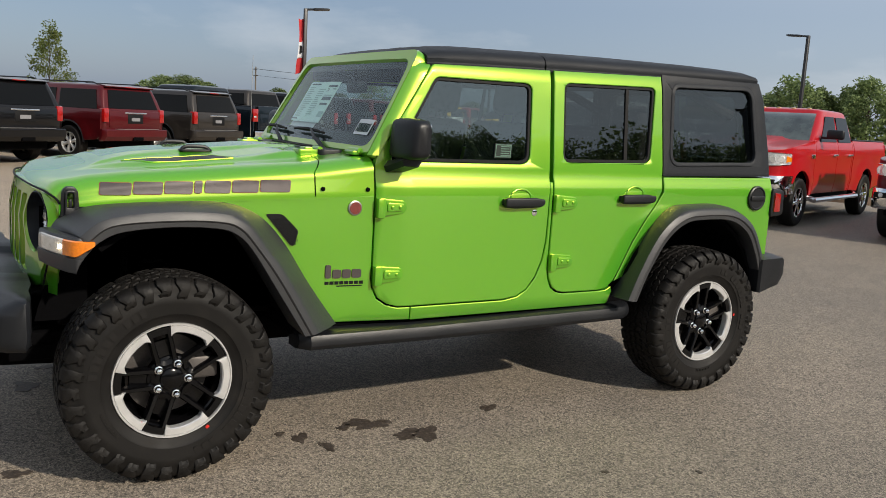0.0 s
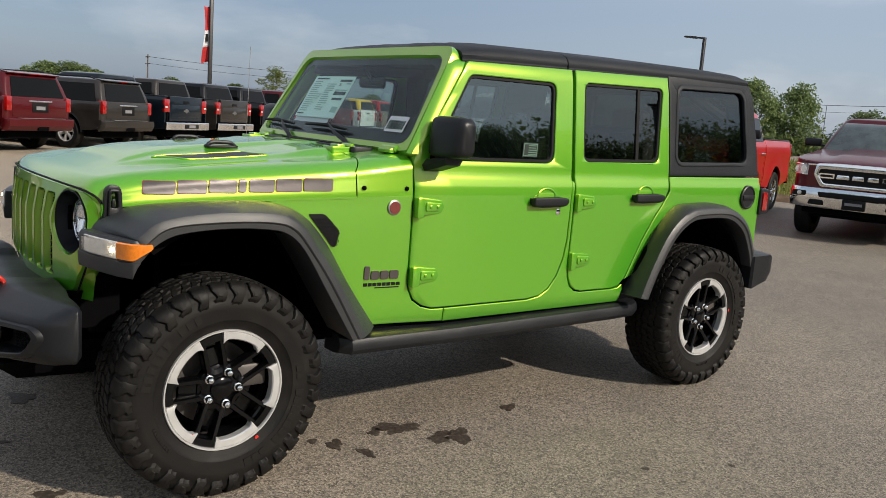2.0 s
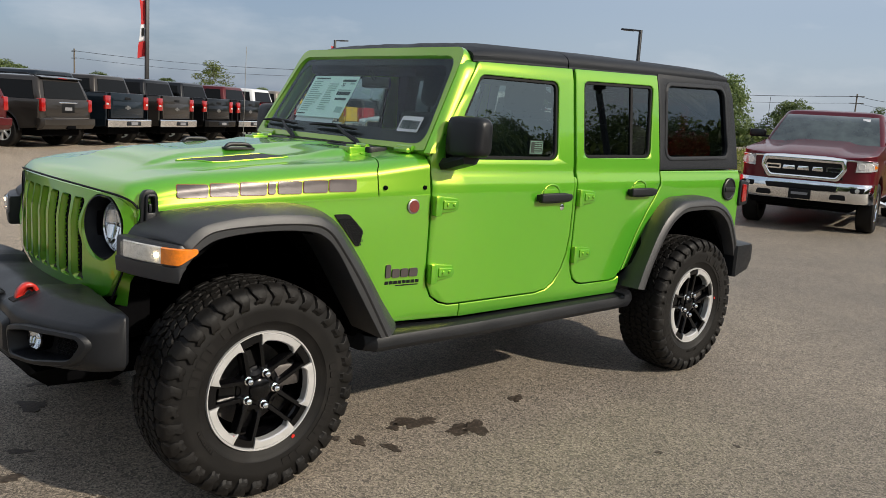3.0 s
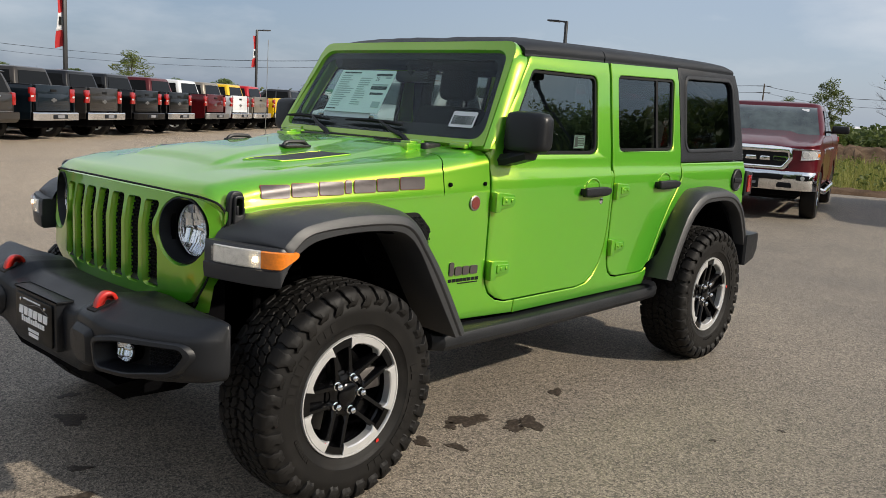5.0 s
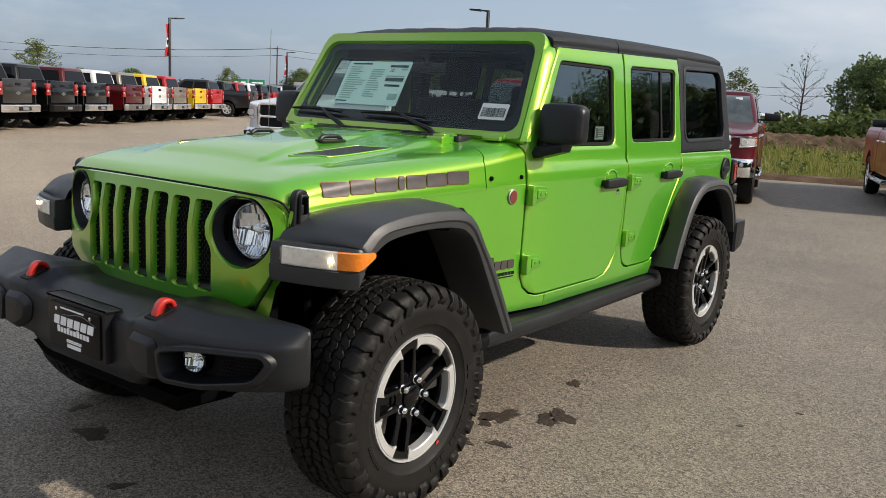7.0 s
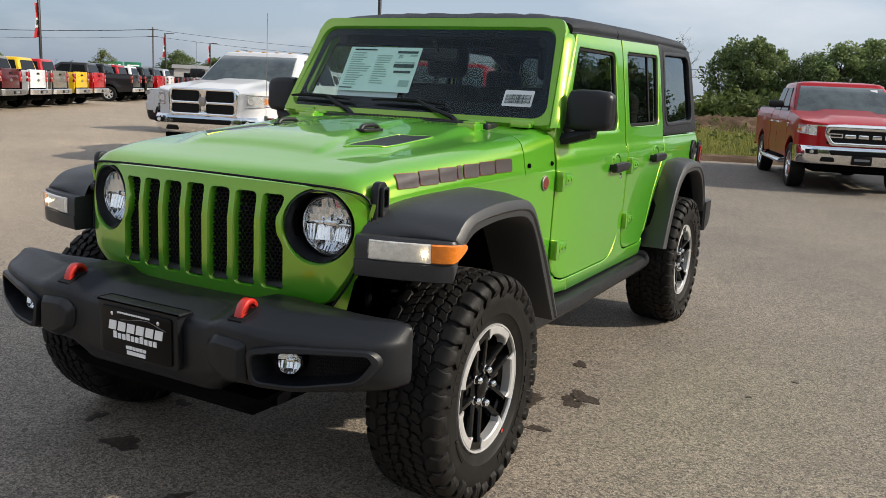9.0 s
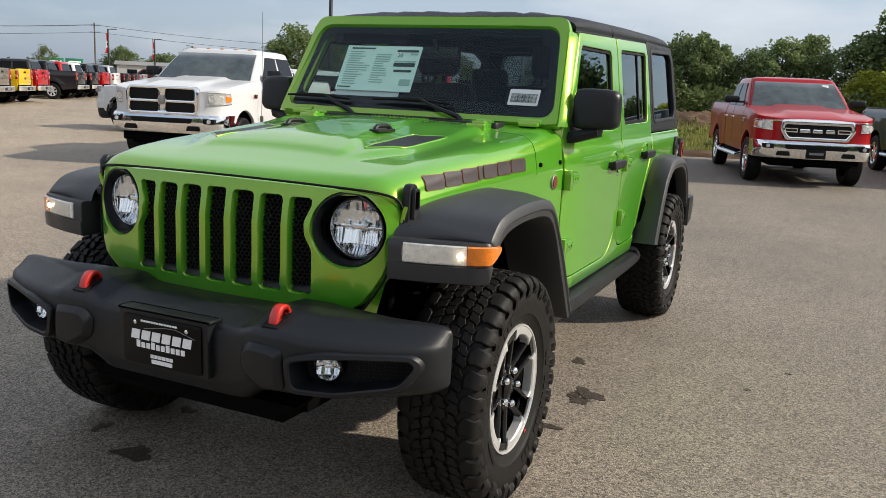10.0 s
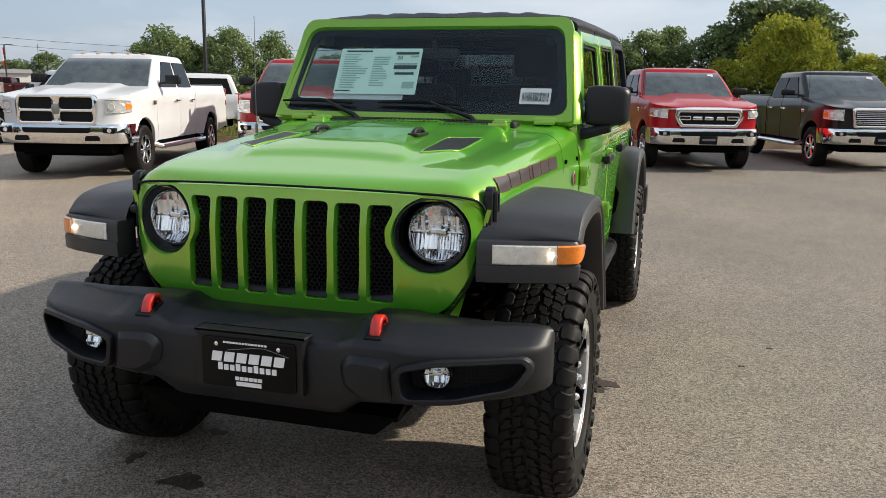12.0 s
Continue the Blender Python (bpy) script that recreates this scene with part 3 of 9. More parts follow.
def hood_sheet():
    rows = []
    us = (0, 0.006, 0.014, 0.026, 0.045, 0.07, 0.10, 0.14, 0.18, 0.20, 0.215, 0.23, 0.245, 0.26, 0.275, 0.29, 0.305, 0.32, 0.34, 0.36, 0.38, 0.405, 0.43, 0.48, 0.54, 0.60, 0.66, 0.72, 0.78, 0.84, 0.90, 0.95, 0.985, 1.0)
    for u in us:
        f = max(0.0, 1 - u / 0.045)
        rows.append(hood_row(0, lambda t: hood_front(t) + (hood_back(t) - hood_front(t)) * u, lambda t: 0.024 * f ** 2))
    bm = loft(rows, closed=False)
    return solid(bm, lambda v: v.co - Vector((0, 0, 0.02)))


HOOD = part("hood", hood_sheet(), GREEN, JEEP, angle=50)
COWL_ROWS = [hood_row(0, lambda t, k=k: hood_back(t) + 0.006 + (0.926 - hood_back(t) - 0.006) * k) for k in (0, 0.05, 0.2, 0.4, 0.6, 0.8, 1.0)]
part("cowl", solid(loft(COWL_ROWS, closed=False), lambda v: v.co - Vector((0, 0, 0.02))), GREEN, JEEP, angle=50)
cg = prism(rounded([(0.762, -0.50), (0.885, -0.50), (0.885, 0.50), (0.762, 0.50)], 0.03), "z", 1.275, 1.318, 0.004)
COWLGRILLE = part("cowl_grille", cg, PLASTIC, JEEP, "black slotted plastic cowl grille")
slat = to_mesh("cowl_slat", box(-0.035, 0.035, -0.006, 0.006, 0, 0.006, 0.002), SEAL)
for i in range(26):
    share("slat", slat, COWLGRILLE, pose(0.822, -0.26 + i * 0.02, 1.318))


VENT_LOOP = rounded([(-0.09, -0.335), (0.20, -0.318), (0.31, -0.322), (0.375, -0.448), (0.005, -0.448)], [0.004, 0.05, 0.010, 0.012, 0.02], 3)


def hood_vent():
    bm = flat([VENT_LOOP], [-0.06 + 0.02 * i for i in range(22)], [-0.325 - 0.008 * i for i in range(17)])
    for v in bm.verts:
        x, y = v.co.x, v.co.z
        v.co = Vector((x, y, top_z(x, y) + 0.0022))
    return solid(bm, lambda v: v.co - Vector((0, 0, 0.012)))


def vent_rim():
    """The rolled lip of the hood round the vent."""
    line = []
    for (x0, y0), (x1, y1) in zip(VENT_LOOP, VENT_LOOP[1:] + VENT_LOOP[:1]):
        n = max(1, int(math.hypot(x1 - x0, y1 - y0) / 0.02))
        line += [(x0 + (x1 - x0) * k / n, y0 + (y1 - y0) * k / n) for k in range(n)]
    line.append(line[0])
    return tube([(x, y, top_z(x, y) + 0.001) for x, y in line], 0.0034, 8)


both("hood_vent", hood_vent, PLASTIC, HOOD, "dark vent insert in the hood")
both("vent_rim", vent_rim, GREEN, HOOD)


def hood_loop():
    z = top_z(0.26, 0.21)
    bm = tube(curve([(0.195, -0.21, z), (0.205, -0.21, z + 0.013), (0.222, -0.21, z + 0.020), (0.26, -0.21, z + 0.021), (0.298, -0.21, z + 0.020), (0.315, -0.21, z + 0.013), (0.33, -0.21, z)], 4), 0.009, 8)
    bm = prism(rounded([(0.185, -0.235), (0.335, -0.235), (0.335, -0.185), (0.185, -0.185)], 0.02), "z", z - 0.004, z + 0.008, 0.003, bm=bm)
    return bm


both("hood_bumper", hood_loop, PLASTIC, HOOD, "black windshield rest loop")


def hood_latch():
    x, y, z = -0.335, -hood_y(-0.335), 1.085
    loop = rounded([(x - 0.036, z - 0.062), (x + 0.036, z - 0.062), (x + 0.030, z + 0.052), (x + 0.016, z + 0.070), (x - 0.016, z + 0.070), (x - 0.030, z + 0.052)], 0.014)
    hole = rounded([(x - 0.013, z - 0.012), (x + 0.013, z - 0.012), (x + 0.011, z + 0.046), (x - 0.011, z + 0.046)], 0.008)
    bm = prism(loop, "y", y + 0.012, y - 0.016, 0.005, holes=[hole])
    ring = rounded([(x - 0.021, z - 0.050), (x + 0.021, z - 0.050), (x + 0.019, z + 0.056), (x - 0.019, z + 0.056)], 0.012)
    bm = prism(ring, "y", y - 0.014, y - 0.030, 0.004, holes=[hole], bm=bm)
    bm = box(x - 0.006, x + 0.006, y - 0.020, y - 0.008, z - 0.012, z + 0.020, 0.003, bm=bm)
    bm = box(x - 0.042, x + 0.042, y - 0.030, y + 0.02, z - 0.085, z - 0.055, 0.006, bm=bm)
    bm = loft([[Vector((a, y + b, z + c)) for b, c in ((0.02, -0.088), (-w, -0.088), (-w, -0.076), (0.02, -0.070))] for a, w in ((x + 0.03, 0.060), (x + 0.065, 0.050), (x + 0.100, 0.020))], bm=bm)
    return bm


both("hood_latch", hood_latch, PLASTIC, JEEP, "black rubber hood latch")


def hood_hinge():
    z = 1.312
    bm = prism(rounded([(0.668, -0.482), (0.775, -0.475), (0.775, -0.400), (0.668, -0.392)], 0.012), "z", z - 0.03, z + 0.004, 0.004)
    bm = prism(rounded([(0.700, -0.470), (0.745, -0.470), (0.745, -0.410), (0.700, -0.405)], 0.008), "z", z - 0.01, z + 0.014, 0.004, bm=bm)
    return tube([(0.775, -0.40, z + 0.006), (0.775, -0.44, z + 0.008), (0.775, -0.475, z + 0.006)], 0.013, 10, bm)


both("hood_hinge", hood_hinge, GREEN, JEEP)


def ws_hinge():
    bm = tube([(0.895, -0.66, 1.325), (0.895, -0.555, 1.325)], 0.014, 10)
    return box(0.86, 0.93, -0.655, -0.56, 1.305, 1.325, 0.006, bm=bm)


both("windshield_hinge", ws_hinge, GREEN, JEEP)


for bolt_x in (0.685, 0.895):
    both("cowl_bolt", lambda: moved(lathe([(0.0095, 0.004), (0.0095, -0.005), (0.006, -0.007)], 12), pose(bolt_x, -hood_y(bolt_x) + 0.001, 1.157)), BLACK, JEEP)

# windshield, set a little to the far side of the cabin's middle
WC = 0.014


def ws_point(y, z, out=0.0):
    """A place on the raked windshield; out is in front of the glass."""
    bow = 0.018 * (y / 0.7) ** 2
    return Vector((0.905 + 0.577 * (z - 1.348) + bow - out * 0.866, y + WC, z + out * 0.5))


def ws_sheet(loops, out, thick, ycuts=8, roll=0.0):
    bm = flat(loops, [-0.7 + 1.4 * i / ycuts for i in range(ycuts + 1)], (1.4, 1.5, 1.6, 1.7))
    back = {}
    if roll:
        # rounded rims: the outermost ring lies furthest back
        for _ in range(3):
            soften(bm, roll * 0.45, 0.0)
        rim = {v for e in bm.edges if len(e.link_faces) == 1 for v in e.verts}
        ring2 = {e.other_vert(v) for v in rim for e in v.link_edges} - rim
        ring3 = {e.other_vert(v) for v in ring2 for e in v.link_edges} - rim - ring2
        back = {**{v: 0.12 * roll for v in ring3}, **{v: 0.45 * roll for v in ring2}, **{v: 1.1 * roll for v in rim}}
    for v in bm.verts:
        v.co = ws_point(v.co.x, v.co.z, out - back.get(v, 0.0))
    return solid(bm, lambda v: v.co + Vector((0.866, 0, -0.5)) * thick) if thick else bm


WS_OUT = rounded([(-0.752, 1.312), (0.752, 1.312), (0.694, 1.806), (-0.694, 1.806)], [0.02, 0.02, 0.06, 0.06], 6)
WS_HOLE = rounded([(-0.716, 1.347), (0.716, 1.347), (0.652, 1.753), (-0.652, 1.753)], 0.065, 6)
FRAME = part("windshield_frame", ws_sheet([WS_OUT, WS_HOLE], 0.010, 0.055, roll=0.012), GREEN, JEEP, angle=50)
WS_BAND = rounded([(-0.672, 1.408), (0.672, 1.408), (0.616, 1.722), (-0.616, 1.722)], 0.06, 6)
part("glass_border", ws_sheet([inset(WS_HOLE, -0.004), WS_BAND], -0.008, 0.003), PLATEBLACK, FRAME, "black printed glass border")
g = part("windshield_pane", ws_sheet([inset(WS_HOLE, -0.003)], -0.003, 0), GLASS_FRONT, FRAME)
g.visible_shadow = False


def pillar_side():
    """The green flank of the front pillar, between windshield and door."""
    rows = []
    for t in (0, 0.125, 0.25, 0.375, 0.5, 0.625, 0.75, 0.85, 0.90, 0.94, 0.97, 0.99, 1.0):
        z = 1.312 + (1.762 - 1.312) * t
        y0 = 0.750 - 0.056 * t
        turn_in = 0.045 * max(0.0, (t - 0.85) / 0.15) ** 2.5
        p = ws_point(0, z, 0.004)
        a = Vector((p.x + 0.012, -y0 + 0.010, z))
        zz = z
        yd = side_y(1.1, zz) + 0.001
        xd = lerp(zz, (1.27, 1.31, 1.352, 1.73, 1.742), (0.925, 0.934, 0.960, 1.214, 1.230))
        b = Vector((xd, -yd, zz))
        rows.append([v + Vector((0, turn_in, 0)) for v in (a, a * 0.55 + b * 0.45 + Vector((-0.006, -0.012, 0)), b, b + Vector((0.03, 0.06, 0)), a + Vector((0.04, 0.05, 0)))])
    return loft(rows)


both("pillar", pillar_side, GREEN, JEEP, angle=50)


def sheet_rect(y0, y1, z0, z1, out, thick=0.0015):
    bm = ws_sheet([rounded([(y0, z0), (y1, z0), (y1, z1), (y0, z1)], 0.006, 2)], out, thick, 4)
    return bm


# price sheet behind the glass, tilted a little: printing becomes bars
STICKER = part("window_sheet", moved(sheet_rect(0.035, 0.470, 1.440, 1.664, -0.018), Matrix.Identity(4)), PAPER, None)
tagged(STICKER, "pale green printed price sheet inside the windshield", "paper sheet")
STICKER.matrix_basis = pose(0, 0.015, 0)
rnd = random.Random(4)
for c0, c1, n, z0 in ((0.30, 0.445, 15, 1.630), (0.19, 0.285, 13, 1.618)):
    bm = bmesh.new()
    for i in range(n):
        w = (c1 - c0) * rnd.uniform(0.45, 1.0)
        z = z0 - i * 0.0115
        bm = join(bm, ws_sheet([[(c1 - w, z), (c1, z), (c1, z + 0.004), (c1 - w, z + 0.004)]], -0.0155, 0.001, 1))
    part("print_line", bm, INK_PALE, STICKER)
for y0, y1, z0, z1, mt in ((0.05, 0.17, 1.634, 1.645, INK), (0.05, 0.17, 1.562, 1.580, INK), (0.05, 0.17, 1.585, 1.591, INK_PALE), (0.06, 0.16, 1.535, 1.546, INK), (0.30, 0.44, 1.646, 1.653, INK), (0.38, 0.46, 1.452, 1.457, INK), (0.05, 0.11, 1.47, 1.50, INK_PALE), (0.05, 0.09, 1.62, 1.628, INK_PALE)):
    part("print_bar", ws_sheet([[(y0, z0), (y1, z0), (y1, z1), (y0, z1)]], -0.0155, 0.001, 1), mt, STICKER)
num = bpy.data.curves.new("number", "FONT")
num.body, num.size, num.align_x = "20", 0.030, "CENTER"
num.materials.append(INK)
txt = new("number", num)
txt.parent = STICKER
c = ws_point(0.145, 1.608, -0.014)
txt.matrix_basis = Matrix.Translation(c) @ Matrix((( 0, 0.5, -0.866, 0), (-1, 0, 0, 0), (0, 0.866, 0.5, 0), (0, 0, 0, 1)))
LOOSE = part("loose_sheet", sheet_rect(0.10, 0.47, 1.408, 1.452, -0.030), PAPER_WHITE, None)
tagged(LOOSE, "white paper sheet below the price sheet behind the windshield", "paper sheet")
LOOSE.matrix_basis = pose(0, 0.015, 0)
BARCODE = part("barcode_label", sheet_rect(-0.632, -0.488, 1.396, 1.468, 0.0015), PAPER_WHITE, None)
tagged(BARCODE, "white bar code label on the windshield corner", "label")
BARCODE.matrix_basis = pose(0, 0.015, 0)
for i in range(26):
    y = -0.622 + i * 0.0048
    w = rnd.choice((0.0012, 0.002, 0.003))
    part("bar", ws_sheet([[(y, 1.408), (y + w, 1.408), (y + w, 1.448), (y, 1.448)]], 0.0035, 0.001, 1), INK, BARCODE)


def wiper(y_arm, y0, y1):
    a, b = ws_point(y0 - WC, 1.382, 0.022), ws_point(y1 - WC, 1.376, 0.022)
    piv = Vector((0.862, y_arm, 1.308))
    mid = a * 0.5 + b * 0.5
    grip = a * 0.36 + b * 0.64
    bm = tube([a, a * 0.75 + b * 0.25 + Vector((-.004, 0, 0.006)), mid + Vector((-.006, 0, .008)), a * 0.25 + b * 0.75 + Vector((-.004, 0, .006)), b], [0.006, 0.009, 0.011, 0.009, 0.006], 6)
    arm = tube([piv, piv + Vector((0.0, 0.02, 0.025)), piv.lerp(grip, 0.55) + Vector((-0.018, 0, 0.012)), grip + Vector((-.010, 0, .010))], [0.017, 0.012, 0.009, 0.006], 6)
    t = part("wiper", bm, SEAL, JEEP, "black windshield wiper")
    part("wiper_arm", arm, PLASTIC, t)
    return t


wiper(0.300, 0.728, 0.345)
wiper(-0.285, 0.212, -0.205)

# hardtop
def roof_piece(x0, x1, nx, back=False):
    rows = []
    for i in range(nx + 1):
        x = x0 + (x1 - x0) * i / nx
        edge = lerp(x, (1.21, 1.9, 3.52), (1.762, 1.778, 1.812))
        crown = lerp(x, (1.205, 1.26, 1.5, 2.4, 3.2, 3.45, 3.52), (1.812, 1.835, 1.856, 1.880, 1.888, 1.882, 1.862))
        w = lerp(x, (1.2, 3.3, 3.52), (0.700, 0.700, 0.685))
        lip = edge
        sec = []
        for k, (fy, fz) in enumerate(((1.0, 0.0), (1.004, 0.12), (0.995, 0.32), (0.975, 0.50), (0.945, 0.62), (0.90, 0.72), (0.80, 0.84), (0.68, 0.91), (0.60, 0.94), (0.56, 0.94), (0.45, 0.97), (0.41, 0.97), (0.25, 0.99), (0.21, 0.99), (0.08, 1.0))):
            rib = 0.007 if k in (8, 11, 13) and 1.32 < x < 3.3 else 0.0
            sec.append((w * fy, lip + (crown - lip) * fz + rib))
        row = [Vector((x, -a + WC * 0.6, b)) for a, b in sec] + [Vector((x, a + WC * 0.6, b)) for a, b in reversed(sec)]
        rows.append(row)
    bm = loft(rows, closed=False)
    return solid(bm, lambda v: v.co - Vector((0, 0, 0.025)))


part("roof_panel", roof_piece(1.205, 1.893, 10), TOPBLACK, JEEP, "black removable front roof panel", angle=40)
part("hardtop_roof", roof_piece(1.900, 3.52, 18), TOPBLACK, JEEP, "black textured hardtop", angle=40)
TOP_SIDE = [(2.706, 1.240), (3.598, 1.246), (3.586, 1.40), (3.545, 1.70), (3.516, 1.800), (2.706, 1.796)]
Q_WINDOW = rounded([(2.768, 1.314), (3.468, 1.326), (3.432, 1.752), (2.792, 1.734)], [0.06, 0.06, 0.06, 0.05], 6)
for far in (False, True):
    s = part("hardtop_side", moved(side_panel([TOP_SIDE, Q_WINDOW], 0.004, 0.04, rim=0.008), MIRROR_Y if far else Matrix()), TOPBLACK, JEEP)
    bm = flat([inset(Q_WINDOW, -0.002)], (), Z_CUTS)
    for v in bm.verts:
        v.co.y = -side_y(v.co.x, v.co.z) + 0.012
    gp = part("window_pane", moved(bm, MIRROR_Y if far else Matrix()), GLASS_DARK, s)
    gp.visible_shadow = False
    rim = side_panel([inset(Q_WINDOW, -0.022), inset(Q_WINDOW, 0.002)], 0.009, 0.012, rim=0.004)
    part("window_trim", moved(rim, MIRROR_Y if far else Matrix()), TOPBLACK, s)
# back wall with its glass
part("tailgate", box(3.565, 3.625, -0.76, 0.76, 0.62, 1.238, 0.02), GREEN, JEEP)
rear = prism(rounded([(-0.765, 1.242), (0.765, 1.242), (0.69, 1.80), (-0.69, 1.80)], 0.03), "x", 3.54, 3.60, holes=[rounded([(-0.62, 1.30), (0.62, 1.30), (0.56, 1.72), (-0.56, 1.72)], 0.05)])
for v in rear.verts:
    v.co.x -= (v.co.z - 1.242) * 0.15 + 0.004
RW = part("hardtop_back", rear, TOPBLACK, JEEP)
rg = prism(rounded([(-0.62, 1.30), (0.62, 1.30), (0.56, 1.72), (-0.56, 1.72)], 0.05), "x", 3.565, 3.57)
for v in rg.verts:
    v.co.x -= (v.co.z - 1.242) * 0.15 + 0.004
rg = part("window_pane", rg, GLASS_DARK, RW)
rg.visible_shadow = False


def tail_lamp():
    return prism(rounded([(3.612, 1.000), (3.728, 1.012), (3.722, 1.165), (3.612, 1.178)], 0.025), "y", -0.812, -0.60, 0.012)


for far, t in zip((False, True), both("tail_lamp", tail_lamp, PLASTIC, JEEP, "black guarded tail lamp")):
    bm = prism(rounded([(3.628, 1.030), (3.682, 1.034), (3.680, 1.146), (3.628, 1.150)], 0.012), "y", -0.822, -0.62, 0.004)
    bm = box(3.70, 3.735, -0.78, -0.63, 1.03, 1.15, 0.01, bm=bm)
    part("tail_lens", moved(bm, MIRROR_Y) if far else bm, REDLENS, t, "red lens")


def fuel_cap():
    x, z = 3.478, 1.116
    y = -side_y(x, z)
    bm = moved(lathe([(0.074, 0.004), (0.074, -0.012), (0.066, -0.016), (0.060, -0.010), (0.0, -0.010)], 32), pose(x, y, z))
    bm = box(x - 0.060, x + 0.060, y - 0.022, y - 0.004, z - 0.014, z + 0.014, 0.005, bm=bm)
    return bm


part("fuel_cap", fuel_cap(), PLASTIC, JEEP, "round black fuel cap")

# flares
def flare(junction, crease, lip, inner_y, fold=0.034):
    """A wheel-arch flare: top face out to a soft fold, side face down to a crease, then a narrow lip."""
    n = 9
    J, S, L = curve(junction, n), curve(crease, n), curve(lip, n)
    rows = []
    for i, (j, s, l) in enumerate(zip(J, S, L)):
        away = Vector((s.x - l.x, 0, s.z - l.z))
        away = away.normalized() if away.length > 1e-5 else Vector((0, 0, 1))
        f = s + away * fold + Vector((0, 0.012, 0))
        jf = j.lerp(f, 0.55) + away * 0.010
        g = j.lerp(f, 0.90) + away * 0.004
        rows.append([j, jf, g, f + away * 0.001, f - away * 0.010 + Vector((0, -0.007, 0)), s + away * 0.004 + Vector((0, -0.001, 0)), s + Vector((0, 0.001, 0)), s - away * 0.004 + Vector((0, 0.006, 0)), l + away * 0.004 + Vector((0, 0.002, 0)), l + Vector((0, 0.008, 0)), Vector((l.x, inner_y, l.z)) + away * 0.012, Vector((j.x, inner_y, j.z)) - away * 0.02])
    return loft(rows)


def front_flare():
    jy = lambda x: -(hood_y(x) - 0.006)
    jp = [(-0.405, 0.990), (-0.36, 1.045), (-0.243, 1.082), (0.02, 1.098), (0.24, 1.097), (0.383, 1.051), (0.499, 0.935), (0.622, 0.740), (0.755, 0.548)]
    J = [(x, jy(x) - (0.03 if x > 0.3 else 0.0), z) for x, z in jp]
    S = [(x, -0.954, z) for x, z in ((-0.318, 0.955), (-0.293, 0.993), (-0.215, 1.038), (-0.02, 1.051), (0.160, 1.046), (0.252, 1.018), (0.330, 0.930), (0.433, 0.782), (0.568, 0.554))]
    L = [(x, -0.950, z) for x, z in ((-0.310, 0.936), (-0.268, 0.977), (-0.190, 1.011), (-0.02, 1.026), (0.150, 1.019), (0.235, 0.994), (0.305, 0.925), (0.405, 0.765), (0.538, 0.550))]
    bm = flare(J, S, L, -0.72)
    rows = []
    for z, xe, d in ((0.862, -0.352, 0.012), (0.866, -0.352, 0.004), (0.900, -0.338, 0.0), (0.918, -0.326, 0.0), (0.921, -0.324, 0.005), (0.960, -0.290, 0.005), (0.984, -0.280, 0.006), (0.994, -0.282, 0.012)):
        plan = rounded([(-0.452 + d, -0.640), (-0.432 + d, -0.755), (-0.385 + d * 0.7, -0.900 + d * 0.5), (-0.352 + d * 0.4, -0.953 + d), (xe, -0.953 + d), (xe + 0.006, -0.90), (-0.30, -0.70), (-0.34, -0.640)], [0.005, 0.05, 0.05, 0.012, 0.004, 0.004, 0.02, 0.01], 4)
        rows.append([Vector((a, b, z)) for a, b in plan])
    return join(bm, loft(rows))


FF = both("front_flare", front_flare, FLAREBLACK, JEEP, "wide black plastic wheel flare", angle=40, far_pose=FAR_SIDE)


def lamp_band(s0, s1, tip=False, out=0.006, flute=0.0, sheet=False):
    """A strip of lens round the nose, between two shares of its length; a tip tapers off."""
    line = curve([(x, y, 0) for x, y in ((-0.444, -0.672), (-0.428, -0.755), (-0.400, -0.842), (-0.375, -0.910), (-0.352, -0.945), (-0.322, -0.955), (-0.288, -0.955))], 6)
    total = len(line) - 1
    rows = []
    k = 17 if flute else 13
    for i in range(k):
        f = (s0 + (s1 - s0) * i / (k - 1)) * total
        a = min(total - 1, int(f))
        p = line[a].lerp(line[a + 1], f - a)
        d = (line[a + 1] - line[a]).normalized()
        n = Vector((d.y, -d.x, 0))
        if n.dot(Vector((-1, -1, 0))) < 0:
            n = -n
        t = max(0.0, (i / (k - 1) - 0.45) / 0.55) if tip else 0.0
        z0, z1 = 0.924 + 0.040 * t, 0.985 - 0.004 * t
        o, q = p + n * (out + (flute if i % 2 else 0.0)), p - n * 0.03
        if sheet:
            rows.append([Vector((p.x, p.y, z0)) - n * 0.002, Vector((o.x, o.y, z0 + 0.006)), Vector((o.x, o.y, z1 - 0.006)), Vector((p.x, p.y, z1)) - n * 0.002])
            continue
        rows.append([Vector((o.x, o.y, z0 + 0.004)), Vector((o.x, o.y, z1 - 0.004)), Vector((p.x, p.y, z1)), Vector((q.x, q.y, z1)), Vector((q.x, q.y, z0)), Vector((p.x, p.y, z0))])
    return loft(rows, closed=not sheet)


